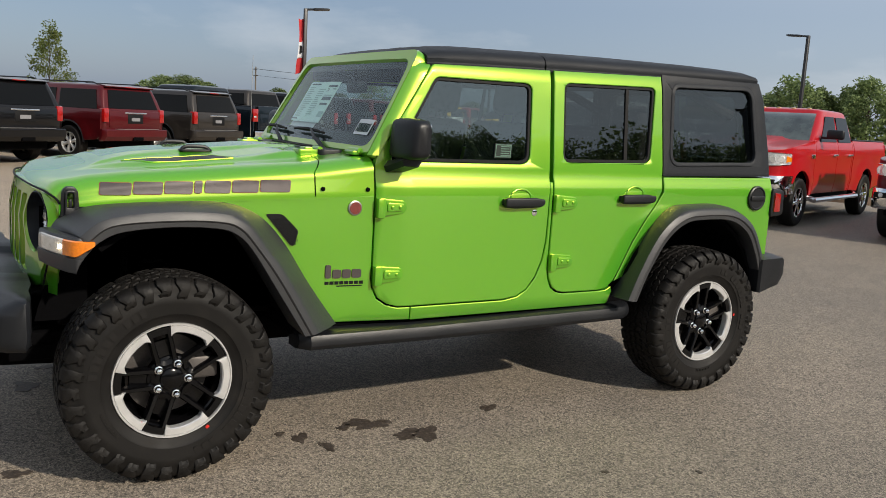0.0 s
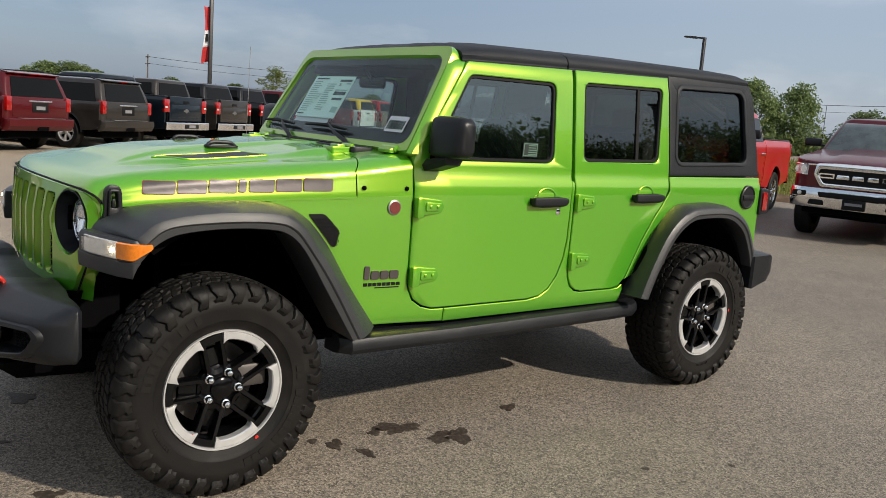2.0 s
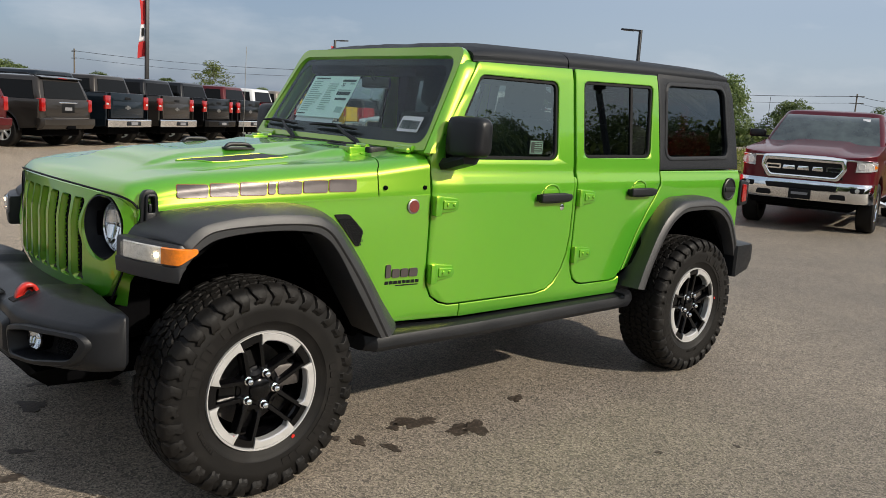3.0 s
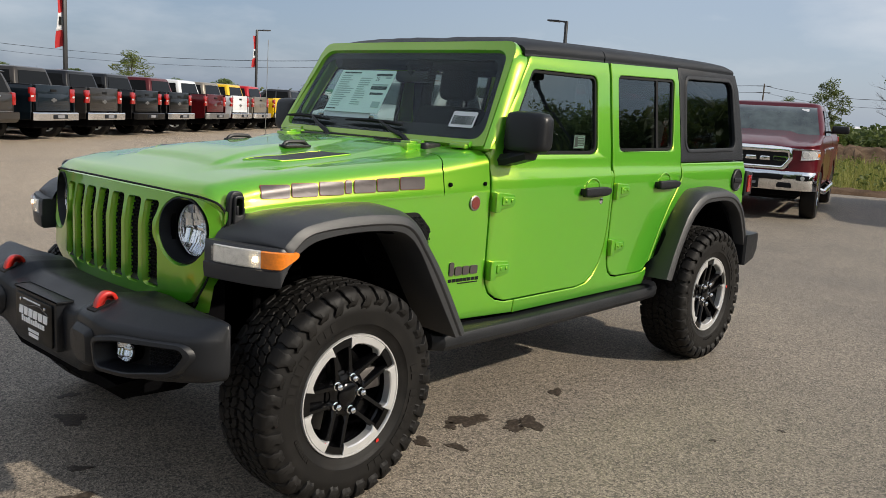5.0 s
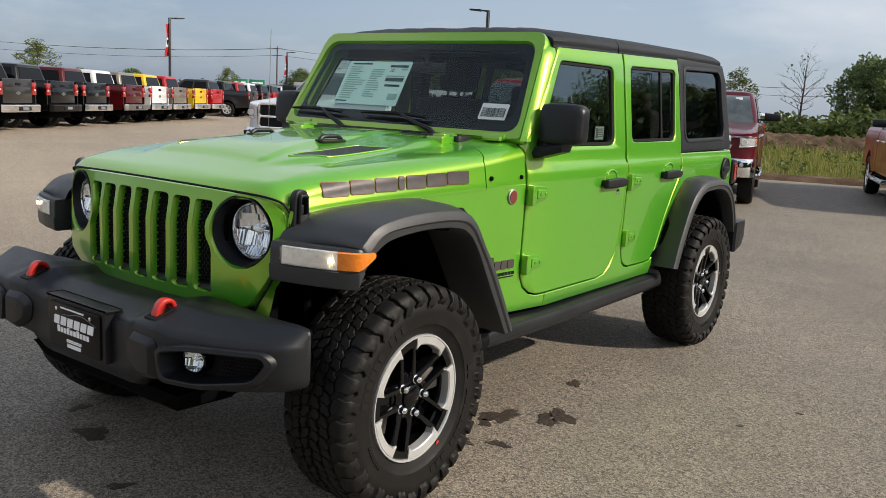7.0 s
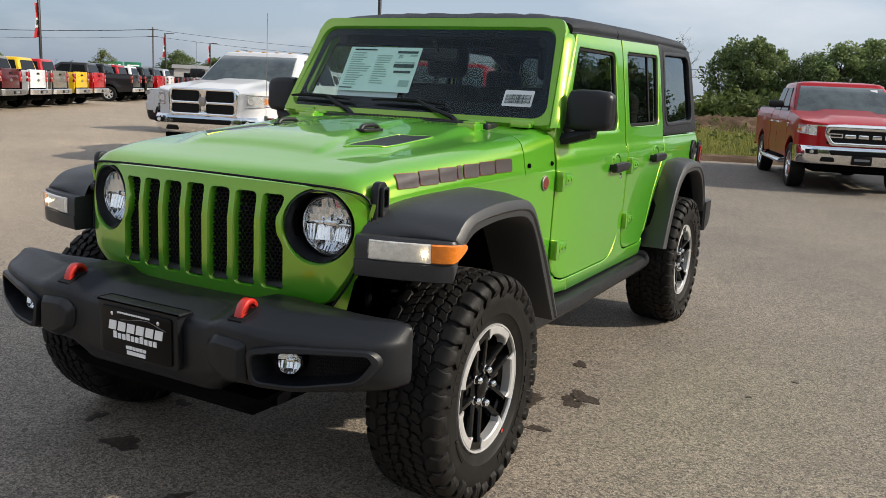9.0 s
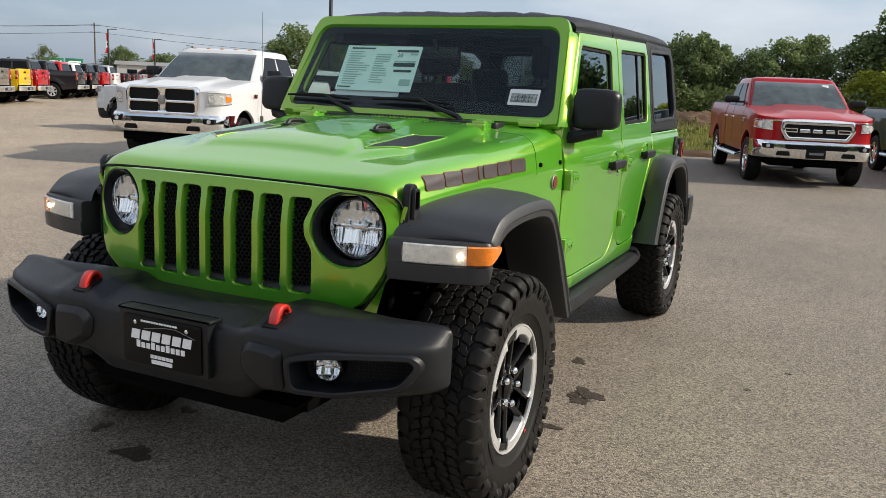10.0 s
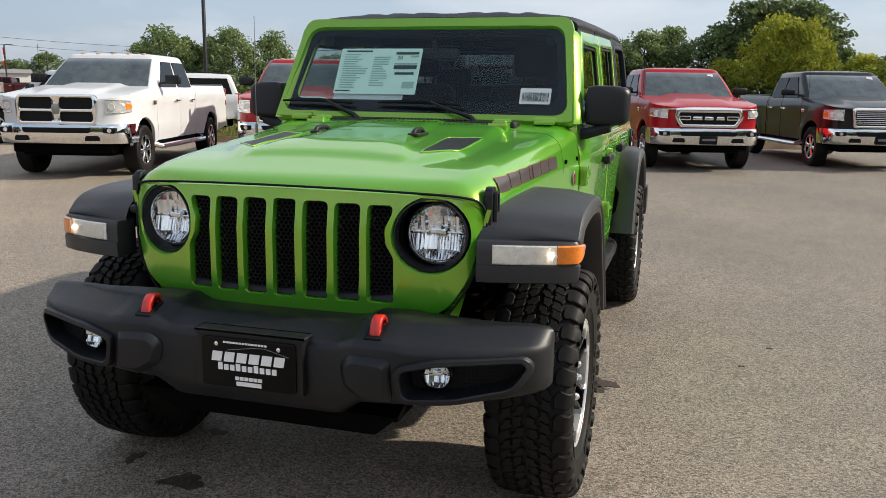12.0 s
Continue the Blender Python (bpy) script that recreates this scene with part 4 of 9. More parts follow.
for far, f in zip((False, True), FF):
    a, b = lamp_band(0.05, 0.430, out=0.001, flute=0.002), lamp_band(0.435, 1.0, True)
    lamp = part("turn_lamp", moved(a, FAR_SIDE) if far else a, WHITELENS, f, "fluted silver running lamp", angle=20)
    c = lamp_band(0.05, 0.430, out=0.012, sheet=True)
    lens = part("lens", moved(c, FAR_SIDE) if far else c, FROSTED, lamp, "frosted clear lamp lens")
    lens.visible_shadow = False
    e = moved(lathe([(0.0, -0.006), (0.007, -0.004), (0.009, 0.0), (0.007, 0.004), (0.0, 0.006)], 16, "x"), pose(-0.398, -0.868, 0.9545, 0, 0, 22))
    part("bulb", moved(e, FAR_SIDE) if far else e, BULB, lamp, "lit warm white bulb")
    part("side_marker", moved(b, FAR_SIDE) if far else b, AMBER, f, "amber side marker lens")


def rear_flare():
    jp = [(2.395, 0.575), (2.490, 0.735), (2.618, 0.940), (2.750, 1.062), (2.90, 1.083), (3.16, 1.078), (3.345, 1.000), (3.44, 0.84), (3.485, 0.72)]
    J = [(x, -side_y(x, z) + 0.004, z) for x, z in jp]
    S = [(x, -0.934, z) for x, z in ((2.425, 0.572), (2.500, 0.735), (2.620, 0.920), (2.755, 1.012), (2.90, 1.032), (3.140, 1.024), (3.295, 0.948), (3.385, 0.815), (3.430, 0.70))]
    L = [(x, -0.930, z) for x, z in ((2.450, 0.568), (2.525, 0.730), (2.640, 0.900), (2.765, 0.987), (2.90, 1.007), (3.125, 0.999), (3.272, 0.928), (3.360, 0.805), (3.405, 0.70))]
    return flare(J, S, L, -0.74)


both("rear_flare", rear_flare, FLAREBLACK, JEEP, "wide black plastic wheel flare", angle=40)


def liner(cx, r, last=168):
    rows = []
    for k in range(13):
        a = radians(12 + (last - 12) * k / 12)
        x, z = cx + r * math.cos(a), 0.46 + r * 1.12 * math.sin(a)
        rows.append([Vector((x, -0.86, z)), Vector((x, -0.46, z)), Vector((cx + (r + .02) * math.cos(a), -0.46, 0.46 + (r * 1.12 + .02) * math.sin(a))), Vector((cx + (r + .02) * math.cos(a), -0.86, 0.46 + (r * 1.12 + .02) * math.sin(a)))])
    bm = loft(rows)
    disc = [(cx + r * math.cos(radians(12 + 156 * k / 24)), 0.46 + r * 1.12 * math.sin(radians(12 + 156 * k / 24))) for k in range(25)]
    return prism(disc, "y", -0.47, -0.45, bm=bm)


both("wheel_liner", lambda: liner(0.05, 0.515, 126), BLACK)
both("wheel_liner", lambda: liner(2.935, 0.50), BLACK)


# grille with seven slots and round lamps
def grille_x(y, z):
    x = -0.503 + 0.205 * y * y
    x += 0.16 * max(0.0, z - 1.0) + 0.30 * max(0.0, 0.80 - z)
    x += max(0.0, abs(y) - 0.56) ** 2 * 4.5
    return x


def mirror_loop(half):
    return half + [(-a, b) for a, b in reversed(half) if abs(a) > 1e-6]


GR_OUT = rounded(mirror_loop([(0.0, 0.700), (0.36, 0.706), (0.535, 0.742), (0.615, 0.860), (0.650, 1.02), (0.640, 1.085), (0.590, 1.120), (0.36, 1.134), (0.0, 1.140)]), [0, 0.05, 0.06, 0.06, 0.06, 0.03, 0.04, 0.05, 0.05, 0, 0.05, 0.04, 0.03, 0.06, 0.06, 0.06, 0.05][:17], 4)
HL_Y, HL_Z = 0.490, 1.000
SLOTS = []
for i in range(7):
    yc = (i - 3) * 0.1095
    w = 0.0395
    t, b = 1.098 - 0.008 * abs(i - 3) / 3, 0.778
    if i in (0, 6):
        s = -1 if i == 0 else 1
        loop = [(yc - s * w, b), (yc + s * w * 1.05, b), (yc + s * w * 1.05, 0.925), (yc + s * 0.016, 0.968), (yc + s * 0.012, 1.02), (yc + s * w * 0.85, 1.066), (yc + s * w * 0.9, t), (yc - s * w, t)]
        SLOTS.append(rounded(loop, [0.016, 0.016, 0.012, 0.012, 0.012, 0.012, 0.014, 0.014], 3))
    else:
        SLOTS.append(rounded([(yc - w, b), (yc + w, b), (yc + w, t), (yc - w, t)], 0.016, 4))
BEZELS = [circle(s * HL_Y, HL_Z, 0.121, 36) for s in (-1, 1)]
bm = flat([GR_OUT, *SLOTS, *BEZELS], [-0.6 + 0.08 * i for i in range(16)], (0.74, 0.80, 0.86, 0.92, 0.96, 1.0, 1.04, 1.08))
soften(bm, 0.004, 0.0)
soft = {v for e in bm.edges if len(e.link_faces) == 1 for v in e.verts}
soften(bm, 0.007, 0.0)
edge = {v for e in bm.edges if len(e.link_faces) == 1 for v in e.verts}
for v in bm.verts:
    y, z = v.co.x, v.co.z
    v.co = Vector((grille_x(y, z) + (0.011 if v in edge else 0.0), y, z))
GRILLE = part("grille", solid(bm, lambda v: v.co + Vector((0.055, 0, 0))), GREEN, JEEP, angle=45)
def flank():
    rows = []
    for z in (0.705, 0.742, 0.80, 0.86, 0.94, 1.02, 1.085):
        yf = lerp(z, (0.70, 0.742, 0.86, 1.02, 1.09), (0.50, 0.54, 0.612, 0.648, 0.640))
        yb = lerp(z, (0.70, 1.09), (0.56, 0.672))
        xf = grille_x(yf, z) + 0.02
        rows.append([Vector((xf, -yf, z)), Vector((-0.375, -yb, z)), Vector((-0.375, -yb + 0.015, z)), Vector((xf + 0.02, -yf + 0.015, z))])
    return loft(rows)


both("grille_flank", flank, GREEN, GRILLE)
# dark seam round the grille, against hood and fenders
edge_line = curve([(grille_x(y, z) - 0.0015, y, z) for y, z in ((-0.543, 0.738), (-0.618, 0.86), (-0.653, 1.02), (-0.645, 1.088), (-0.592, 1.123), (-0.36, 1.1375), (0.0, 1.1435), (0.36, 1.1375), (0.592, 1.123), (0.645, 1.088), (0.653, 1.02), (0.618, 0.86), (0.543, 0.738))], 6)
part("grille_seam", tube(edge_line, 0.0042, 6), SEAL, GRILLE)


def hex_mesh(loop, depth):
    """Honeycomb bars filling one slot, cut to its height."""
    ys, zs = [p[0] for p in loop], [p[1] for p in loop]
    y0, y1, z0, z1 = min(ys), max(ys), min(zs) + 0.022, max(zs)
    w, h = 0.0165, 0.0125
    bm = bmesh.new()
    row = 0
    z = z0
    while z < z1:
        k = 0
        y = y0 - (w / 2 if row % 2 else 0)
        while y < y1 + w:
            for a, b in (((y, z), (y + w / 2, z + h * 0.33)), ((y + w / 2, z + h * 0.33), (y + w, z)), ((y + w / 2, z + h * 0.33), (y + w / 2, z + h))):
                mid = ((a[0] + b[0]) / 2, (a[1] + b[1]) / 2)
                if y0 - 0.004 < mid[0] < y1 + 0.004 and mid[1] < z1:
                    d = Vector((b[0] - a[0], b[1] - a[1]))
                    n = Vector((-d.y, d.x)).normalized() * 0.0015
                    q = [Vector((grille_x(p[0], p[1]) + depth + dx, p[0] + sg * n.x, p[1] + sg * n.y)) for dx in (0, 0.010) for p, sg in ((a, 1), (b, 1), (b, -1), (a, -1))]
                    v = [bm.verts.new(c) for c in q]
                    for f in ((0, 1, 2, 3), (7, 6, 5, 4), (0, 4, 5, 1), (2, 6, 7, 3)):
                        bm.faces.new([v[i] for i in f])
            y += w
        z += h
        row += 1
    return bm


for loop in SLOTS:
    part("slot_mesh", hex_mesh(loop, 0.024), SEAL, GRILLE, "black honeycomb insert")
    ys = [p[0] for p in loop]
    yc = (min(ys) + max(ys)) / 2
    x = grille_x(yc, 0.79)
    lip = loft([[Vector((x + 0.045, y, 0.822)), Vector((x + 0.012, y, 0.782)), Vector((x + 0.05, y, 0.770)), Vector((x + 0.06, y, 0.80))] for y in (yc - 0.038, yc + 0.038)])
    part("slot_sill", lip, PLASTIC, GRILLE)
part("radiator", box(-0.420, -0.405, -0.385, 0.385, 0.74, 1.11, 0.0), BLACK, GRILLE)

# headlamps: bezel cup, faceted reflector, clear dome
def facets(radius, depth, cols, seed):
    """A mirror bowl pressed into facets: fine upright flutes below, larger blocks above, each tilted its own way."""
    q = random.Random(seed)
    bm = bmesh.new()
    levels = [(-1.0, -0.62, cols), (-0.62, -0.04, cols), (0.06, 0.34, cols // 2), (0.34, 0.62, cols // 2), (0.62, 1.0, cols // 2)]
    for z0, z1, n in [(a * radius, b * radius, n) for a, b, n in levels]:
        for c in range(n):
            y0, y1 = -radius + 2 * radius * c / n, -radius + 2 * radius * (c + 1) / n
            cy, cz = (y0 + y1) / 2, (z0 + z1) / 2
            k = min(1.0, math.hypot(cy, cz) / radius)
            ty = -2 * depth * cy / radius ** 2 + (0.30 if c % 2 else -0.30) + q.uniform(-0.12, 0.12)
            tz = -2 * depth * cz / radius ** 2 * (1.0 if cz < 0 else 0.35) + q.uniform(-0.10, 0.10)
            quad = []
            for y, z in ((y0, z0), (y1, z0), (y1, z1), (y0, z1)):
                x = depth * (1 - k * k) + ty * (y - cy) + tz * (z - cz)
                r = math.hypot(y, z)
                if r > radius * 0.985:
                    y, z = y * radius * 0.985 / r, z * radius * 0.985 / r
                quad.append(bm.verts.new((x, y, z)))
            bm.faces.new(quad)
    bmesh.ops.remove_doubles(bm, verts=bm.verts, dist=1e-6)
    bmesh.ops.dissolve_degenerate(bm, dist=1e-5, edges=bm.edges)
    return solid(bm, lambda v: v.co + Vector((0.006, 0, 0)))


for s in (-1, 1):
    cup = bmesh.new()
    cup = join(cup, moved(lathe([(0.1195, 0.004), (0.116, 0.003), (0.101, 0.085), (0.101, 0.10), (0.1195, 0.10)], 48, "x", close=True), pose(-0.443, s * HL_Y, HL_Z, 0, 0, -s * 13)))
    bezel = part("headlamp_bezel", cup, PLASTIC, GRILLE, "black headlamp surround")
    base = pose(-0.384, s * (HL_Y + 0.004), HL_Z, 0, 0, -s * 6)
    ring = lathe([(0.101, 0.02), (0.101, -0.008), (0.094, -0.012), (0.090, -0.004), (0.090, 0.02)], 40, "x", close=True)
    lamp = part("headlamp", moved(ring, base), CHROME, GRILLE, "round headlamp with clear lens")
    part("reflector", moved(facets(0.090, 0.040, 34, 7 + s), base), LAMPSILVER, lamp, "many-faceted chrome reflector", angle=5)
    bars = box(0.004, 0.03, -0.026, 0.026, -0.004, 0.014, 0.004)
    bars = box(0.010, 0.03, -0.086, -0.030, 0.000, 0.006, 0.002, bm=bars)
    bars = box(0.010, 0.03, 0.030, 0.086, 0.000, 0.006, 0.002, bm=bars)
    bars = box(0.012, 0.03, -0.004, 0.004, -0.062, -0.008, 0.003, bm=bars)
    part("lamp_shield", moved(bars, base), CHROME, lamp)
    part("lamp_gap", moved(lathe([(0.0895, 0.050), (0.0, 0.052)], 32, "x"), base), BLACK, lamp)
    dome = lathe([(0.091, -0.002), (0.080, -0.014), (0.060, -0.022), (0.035, -0.027), (0.0, -0.029)], 40, "x", caps=False)
    d = part("lens", moved(dome, base), GLASS_CLEAR, lamp)
    d.visible_shadow = False

# front bumper
def bumper():
    """Sections along half the width: y, face x, top z, crease z, bottom z, back x."""
    st = [(0.0, -0.738, 0.742, 0.703, 0.462, -0.47), (0.255, -0.738, 0.742, 0.703, 0.462, -0.47), (0.290, -0.740, 0.745, 0.706, 0.470, -0.47), (0.300, -0.742, 0.749, 0.708, 0.480, -0.47), (0.342, -0.752, 0.768, 0.723, 0.510, -0.47), (0.352, -0.754, 0.770, 0.725, 0.516, -0.47),
          (0.455, -0.757, 0.772, 0.726, 0.524, -0.47), (0.466, -0.756, 0.771, 0.725, 0.524, -0.47), (0.500, -0.752, 0.766, 0.720, 0.526, -0.47), (0.512, -0.750, 0.766, 0.718, 0.527, -0.47),
          (0.56, -0.742, 0.765, 0.717, 0.530, -0.47), (0.68, -0.708, 0.765, 0.717, 0.537, -0.49), (0.78, -0.668, 0.765, 0.718, 0.549, -0.49), (0.845, -0.634, 0.765, 0.718, 0.561, -0.495), (0.872, -0.612, 0.764, 0.716, 0.568, -0.50), (0.890, -0.590, 0.761, 0.712, 0.574, -0.50), (0.903, -0.558, 0.754, 0.705, 0.583, -0.51), (0.908, -0.535, 0.744, 0.698, 0.594, -0.515)]
    rows = []
    full = [(-y, *r) for y, *r in reversed(st)] + st[1:]
    for y, xf, zt, zc, zb, xb in full:
        h = zt - zb
        k = min(1.0, (xb - xf) / 0.17)
        sec = ((0.15, zt), (0.118, zt - 0.001), (0.108, zt - 0.005), (0.022, zc + 0.008), (0.012, zc + 0.003), (0.004, zc - 0.007), (0.0, zc - 0.019), (0.0, zb + 0.30 * h), (0.006, zb + 0.18 * h), (0.03, zb + 0.06 * h), (0.07, zb), (0.14, zb - 0.004))
        rows.append([Vector((xb, y, zt - 0.01))] + [Vector((xf + off * k, y, z)) for off, z in sec] + [Vector((xb, y, zb + 0.02))])
    return loft(rows)


BUMPER = part("front_bumper", bumper(), PLASTIC, JEEP, "dark grey stepped front bumper", angle=24)
FOG_OUT = [(0.474, 0.668), (0.60, 0.694), (0.848, 0.702), (0.876, 0.664), (0.824, 0.588), (0.64, 0.556), (0.494, 0.554)]


def bump_x(y):
    return lerp(abs(y), (0.0, 0.285, 0.325, 0.36, 0.47, 0.56, 0.68, 0.78, 0.85, 0.885), (-0.738, -0.740, -0.750, -0.755, -0.755, -0.742, -0.708, -0.668, -0.630, -0.596))


for s in (-1, 1):
    hole = rounded([(s * a, b) for a, b in inset(FOG_OUT, 0.014)], 0.02, 3)
    cutter = prism(hole, "x", -0.90, -0.60)
    for v in cutter.verts:
        if v.co.x > -0.7:
            v.co.x = bump_x(v.co.y) + 0.075
    bmesh.ops.recalc_face_normals(cutter, faces=cutter.faces)
    carve(BUMPER, cutter)


def ringed(outline, radius, steps, cap=False):
    """A moulding on the bumper's face: loops drawn in from an outline, each with its depth."""
    rows = []
    for d, x in steps:
        rows.append([Vector((bump_x(a) + x, a, b)) for a, b in rounded(inset(outline, d) if d else outline, max(0.006, radius - d * 0.4), 4)])
    bm = loft(rows, closed=True, caps=False)
    if cap:
        last = rows[-1]
        c = sum(last, Vector()) / len(last)
        c.x = bump_x(c.y) + steps[-1][1]
        mid = bm.verts.new(c)
        bm.verts.ensure_lookup_table()
        n = len(last)
        ring = [bm.verts[i] for i in range(n * (len(rows) - 1), n * len(rows))]
        for i in range(n):
            bm.faces.new((ring[i - 1], ring[i], mid))
    return bm


for s in (-1, 1):
    outline = [(s * a, b) for a, b in FOG_OUT]
    bez = part("fog_lamp_bezel", ringed(outline, 0.032, ((-0.006, 0.012), (-0.005, 0.003), (0.0, 0.003), (0.001, -0.012), (0.004, -0.020), (0.016, -0.023), (0.020, -0.019), (0.027, 0.030), (0.030, 0.062))), PLASTIC, BUMPER, angle=24)
    bm = flat([rounded([(s * a, b) for a, b in inset(FOG_OUT, 0.010)], 0.02, 3)], [s * (0.5 + 0.05 * i) for i in range(8)])
    for v in bm.verts:
        v.co = Vector((bump_x(v.co.x) + 0.060, v.co.x, v.co.z))
    part("fog_recess", solid(bm, lambda v: v.co + Vector((0.01, 0, 0))), SEAL, bez)
    fm = pose(-0.710, s * 0.598, 0.637, 0, 0, -s * 12)
    ring = moved(lathe([(0.046, 0.05), (0.046, 0.0), (0.042, -0.004), (0.0385, 0.004), (0.0385, 0.05)], 32, "x", close=True), fm)
    fog = part("fog_lamp", ring, GLOSSBLACK, bez, "round fog lamp")
    part("fog_reflector", moved(facets(0.0385, 0.018, 16, 17 + s), fm), LAMPSILVER, fog, angle=5)
    part("projector", moved(box(0.004, 0.02, -0.014, 0.014, -0.003, 0.008, 0.003), fm), CHROME, fog)
    # honeycomb panel outside the lamp
    bm = bmesh.new()
    for i in range(14):
        for j in range(9):
            y, z = 0.672 + i * 0.0125 + (0.006 if j % 2 else 0.0), 0.592 + j * 0.0115
            if z < 0.686 and z > 0.572 + max(0.0, y - 0.74) * 0.45 and y < 0.845 - max(0.0, 0.66 - z) * 0.7:
                bm = join(bm, moved(lathe([(0.0062, 0.0), (0.0062, -0.004), (0.0046, -0.004), (0.0046, 0.0)], 6, "x", close=True), pose(bump_x(y) + 0.052, s * y, z)))
    part("fog_mesh", bm, PLASTIC, bez, "black honeycomb panel")
    gl = part("lens", moved(lathe([(0.0385, 0.0), (0.030, -0.008), (0.012, -0.011), (0.0, -0.0115)], 32, "x", caps=False), fm), GLASS_CLEAR, fog)
    gl.visible_shadow = False
    # raised pod beside the plate, towards the fog lamp
    pod = [(s * a, b) for a, b in ((0.305, 0.658), (0.345, 0.690), (0.468, 0.684), (0.474, 0.556), (0.39, 0.546), (0.315, 0.588))]
    part("bumper_pod", ringed(pod, 0.022, ((0, 0.03), (0.0, -0.003), (0.003, -0.007), (0.016, -0.020), (0.021, -0.0225), (0.030, -0.023)), True), PLASTIC, BUMPER, angle=20)
    y0, y1 = (s * 0.395 - 0.010) - 0.028, (s * 0.395 - 0.010) + 0.028
    slot = loft([[Vector((x, y, z)) for x, z in ((-0.736, 0.7375), (-0.660, 0.7665), (-0.660, 0.7600), (-0.736, 0.7310))] for y in (min(y0, y1), max(y0, y1))])
    part("hook_slot", slot, SEAL, BUMPER)
    line = curve([(-0.656, 0, 0.745), (-0.656, 0, 0.766), (-0.667, 0, 0.780), (-0.685, 0, 0.781), (-0.700, 0, 0.768), (-0.708, 0, 0.748), (-0.712, 0, 0.722)], 5)
    rows = []
    for i, p in enumerate(line):
        d = (line[min(i + 1, len(line) - 1)] - line[max(i - 1, 0)]).normalized()
        n = Vector((-d.z, 0, d.x)) * 0.013
        rows.append([p + n + Vector((0, (s * 0.395 - 0.010) - 0.016, 0)), p + n + Vector((0, (s * 0.395 - 0.010) + 0.016, 0)), p - n + Vector((0, (s * 0.395 - 0.010) + 0.016, 0)), p - n + Vector((0, (s * 0.395 - 0.010) - 0.016, 0))])
    hook = loft(rows)
    bmesh.ops.bevel(hook, geom=[e for e in hook.edges], offset=0.003, segments=1, affect="EDGES")
    part("tow_hook", hook, RED, BUMPER, "red enamelled tow hook", 50)
part("plate_tray", prism(rounded([(-0.192, 0.535), (0.172, 0.535), (0.172, 0.712), (0.185, 0.722), (-0.205, 0.722), (-0.192, 0.712)], 0.008), "x", -0.762, -0.70, 0.006), PLASTIC, BUMPER)
PLATE = part("dealer_plate", prism(rounded([(-0.172, 0.545), (0.150, 0.545), (0.150, 0.703), (-0.172, 0.703)], 0.012), "x", -0.769, -0.760, 0.002), PLATEBLACK, None)
tagged(PLATE, "black dealer plate with white print on the bumper", "plate")
PLATE.matrix_basis = pose(0, 0.015, 0)


def plate_bar(y0, y1, z0, z1, name="print_bar", slant=0.0, mat=WHITEPRINT):
    part(name, prism([(y0, z0), (y1, z0), (y1 - slant, z1), (y0 - slant, z1)], "x", -0.7712, -0.768), mat, PLATE)


for i in range(6):
    y = 0.115 - i * 0.0425
    plate_bar(y - 0.034, y, 0.627, 0.658, slant=0.006)
for i in range(10):
    y = 0.092 - i * 0.0205
    plate_bar(y - 0.015, y, 0.600, 0.618 + (0.005 if i in (0, 3, 6) else 0))
for i in range(14):
    y = 0.072 - i * 0.0108
    plate_bar(y - 0.008, y, 0.686, 0.692)
plate_bar(-0.055, 0.030, 0.553, 0.566)
for i in range(6):
    y = 0.034 - i * 0.0158
    plate_bar(y - 0.013, y, 0.571, 0.582)
for y in (0.095, -0.117):
    part("plate_screw", moved(lathe([(0.007, 0), (0.007, -0.004), (0.003, -0.006)], 12, "x"), pose(-0.769, y, 0.682)), CHROME, PLATE)
part("hill_line", tube([(-0.770, 0.06, 0.664), (-0.770, -0.03, 0.678), (-0.770, -0.07, 0.680), (-0.770, -0.15, 0.660)], 0.0009, 4), STEEL, PLATE)

part("skid_plate", loft([[Vector((x, y, z)) for y, z in ((-w, 0.47), (-w * 0.8, zb), (w * 0.8, zb), (w, 0.47))] for x, w, zb in ((-0.67, 0.46, 0.430), (-0.60, 0.45, 0.375), (-0.35, 0.42, 0.355), (-0.2, 0.38, 0.40))]), BLACK, JEEP)


# rock rails
def rail():
    rows = []
    for x, y, z in ((0.575, -0.760, 0.485), (0.62, -0.796, 0.480), (1.2, -0.806, 0.478), (2.3, -0.806, 0.484), (2.46, -0.800, 0.486), (2.52, -0.770, 0.490)):
        rows.append([Vector((x, y + dy, z + dz)) for dy, dz in ((0.0, 0.040), (-0.018, 0.030), (-0.028, 0.008), (-0.028, -0.016), (-0.016, -0.036), (0.02, -0.044), (0.10, -0.044), (0.10, 0.040))])
    return loft(rows)


both("rock_rail", rail, PLASTIC, JEEP, "black rock rail below the doors", angle=30)

# rear bumper
rb = loft([[Vector((x0, y, 0.765)), Vector((x1 - 0.02, y, 0.768)), Vector((x1, y, 0.750)), Vector((x1, y, 0.66)), Vector((x1 - 0.04, y, 0.600)), Vector((x0, y, 0.565))] for y, x0, x1 in ((-0.945, 3.42, 3.585), (-0.93, 3.41, 3.635), (-0.80, 3.41, 3.70), (-0.4, 3.5, 3.74), (0.4, 3.5, 3.74), (0.80, 3.41, 3.70), (0.93, 3.41, 3.635), (0.945, 3.42, 3.585))])
part("rear_bumper", rb, PLASTIC, JEEP, "dark grey rear bumper", angle=30)


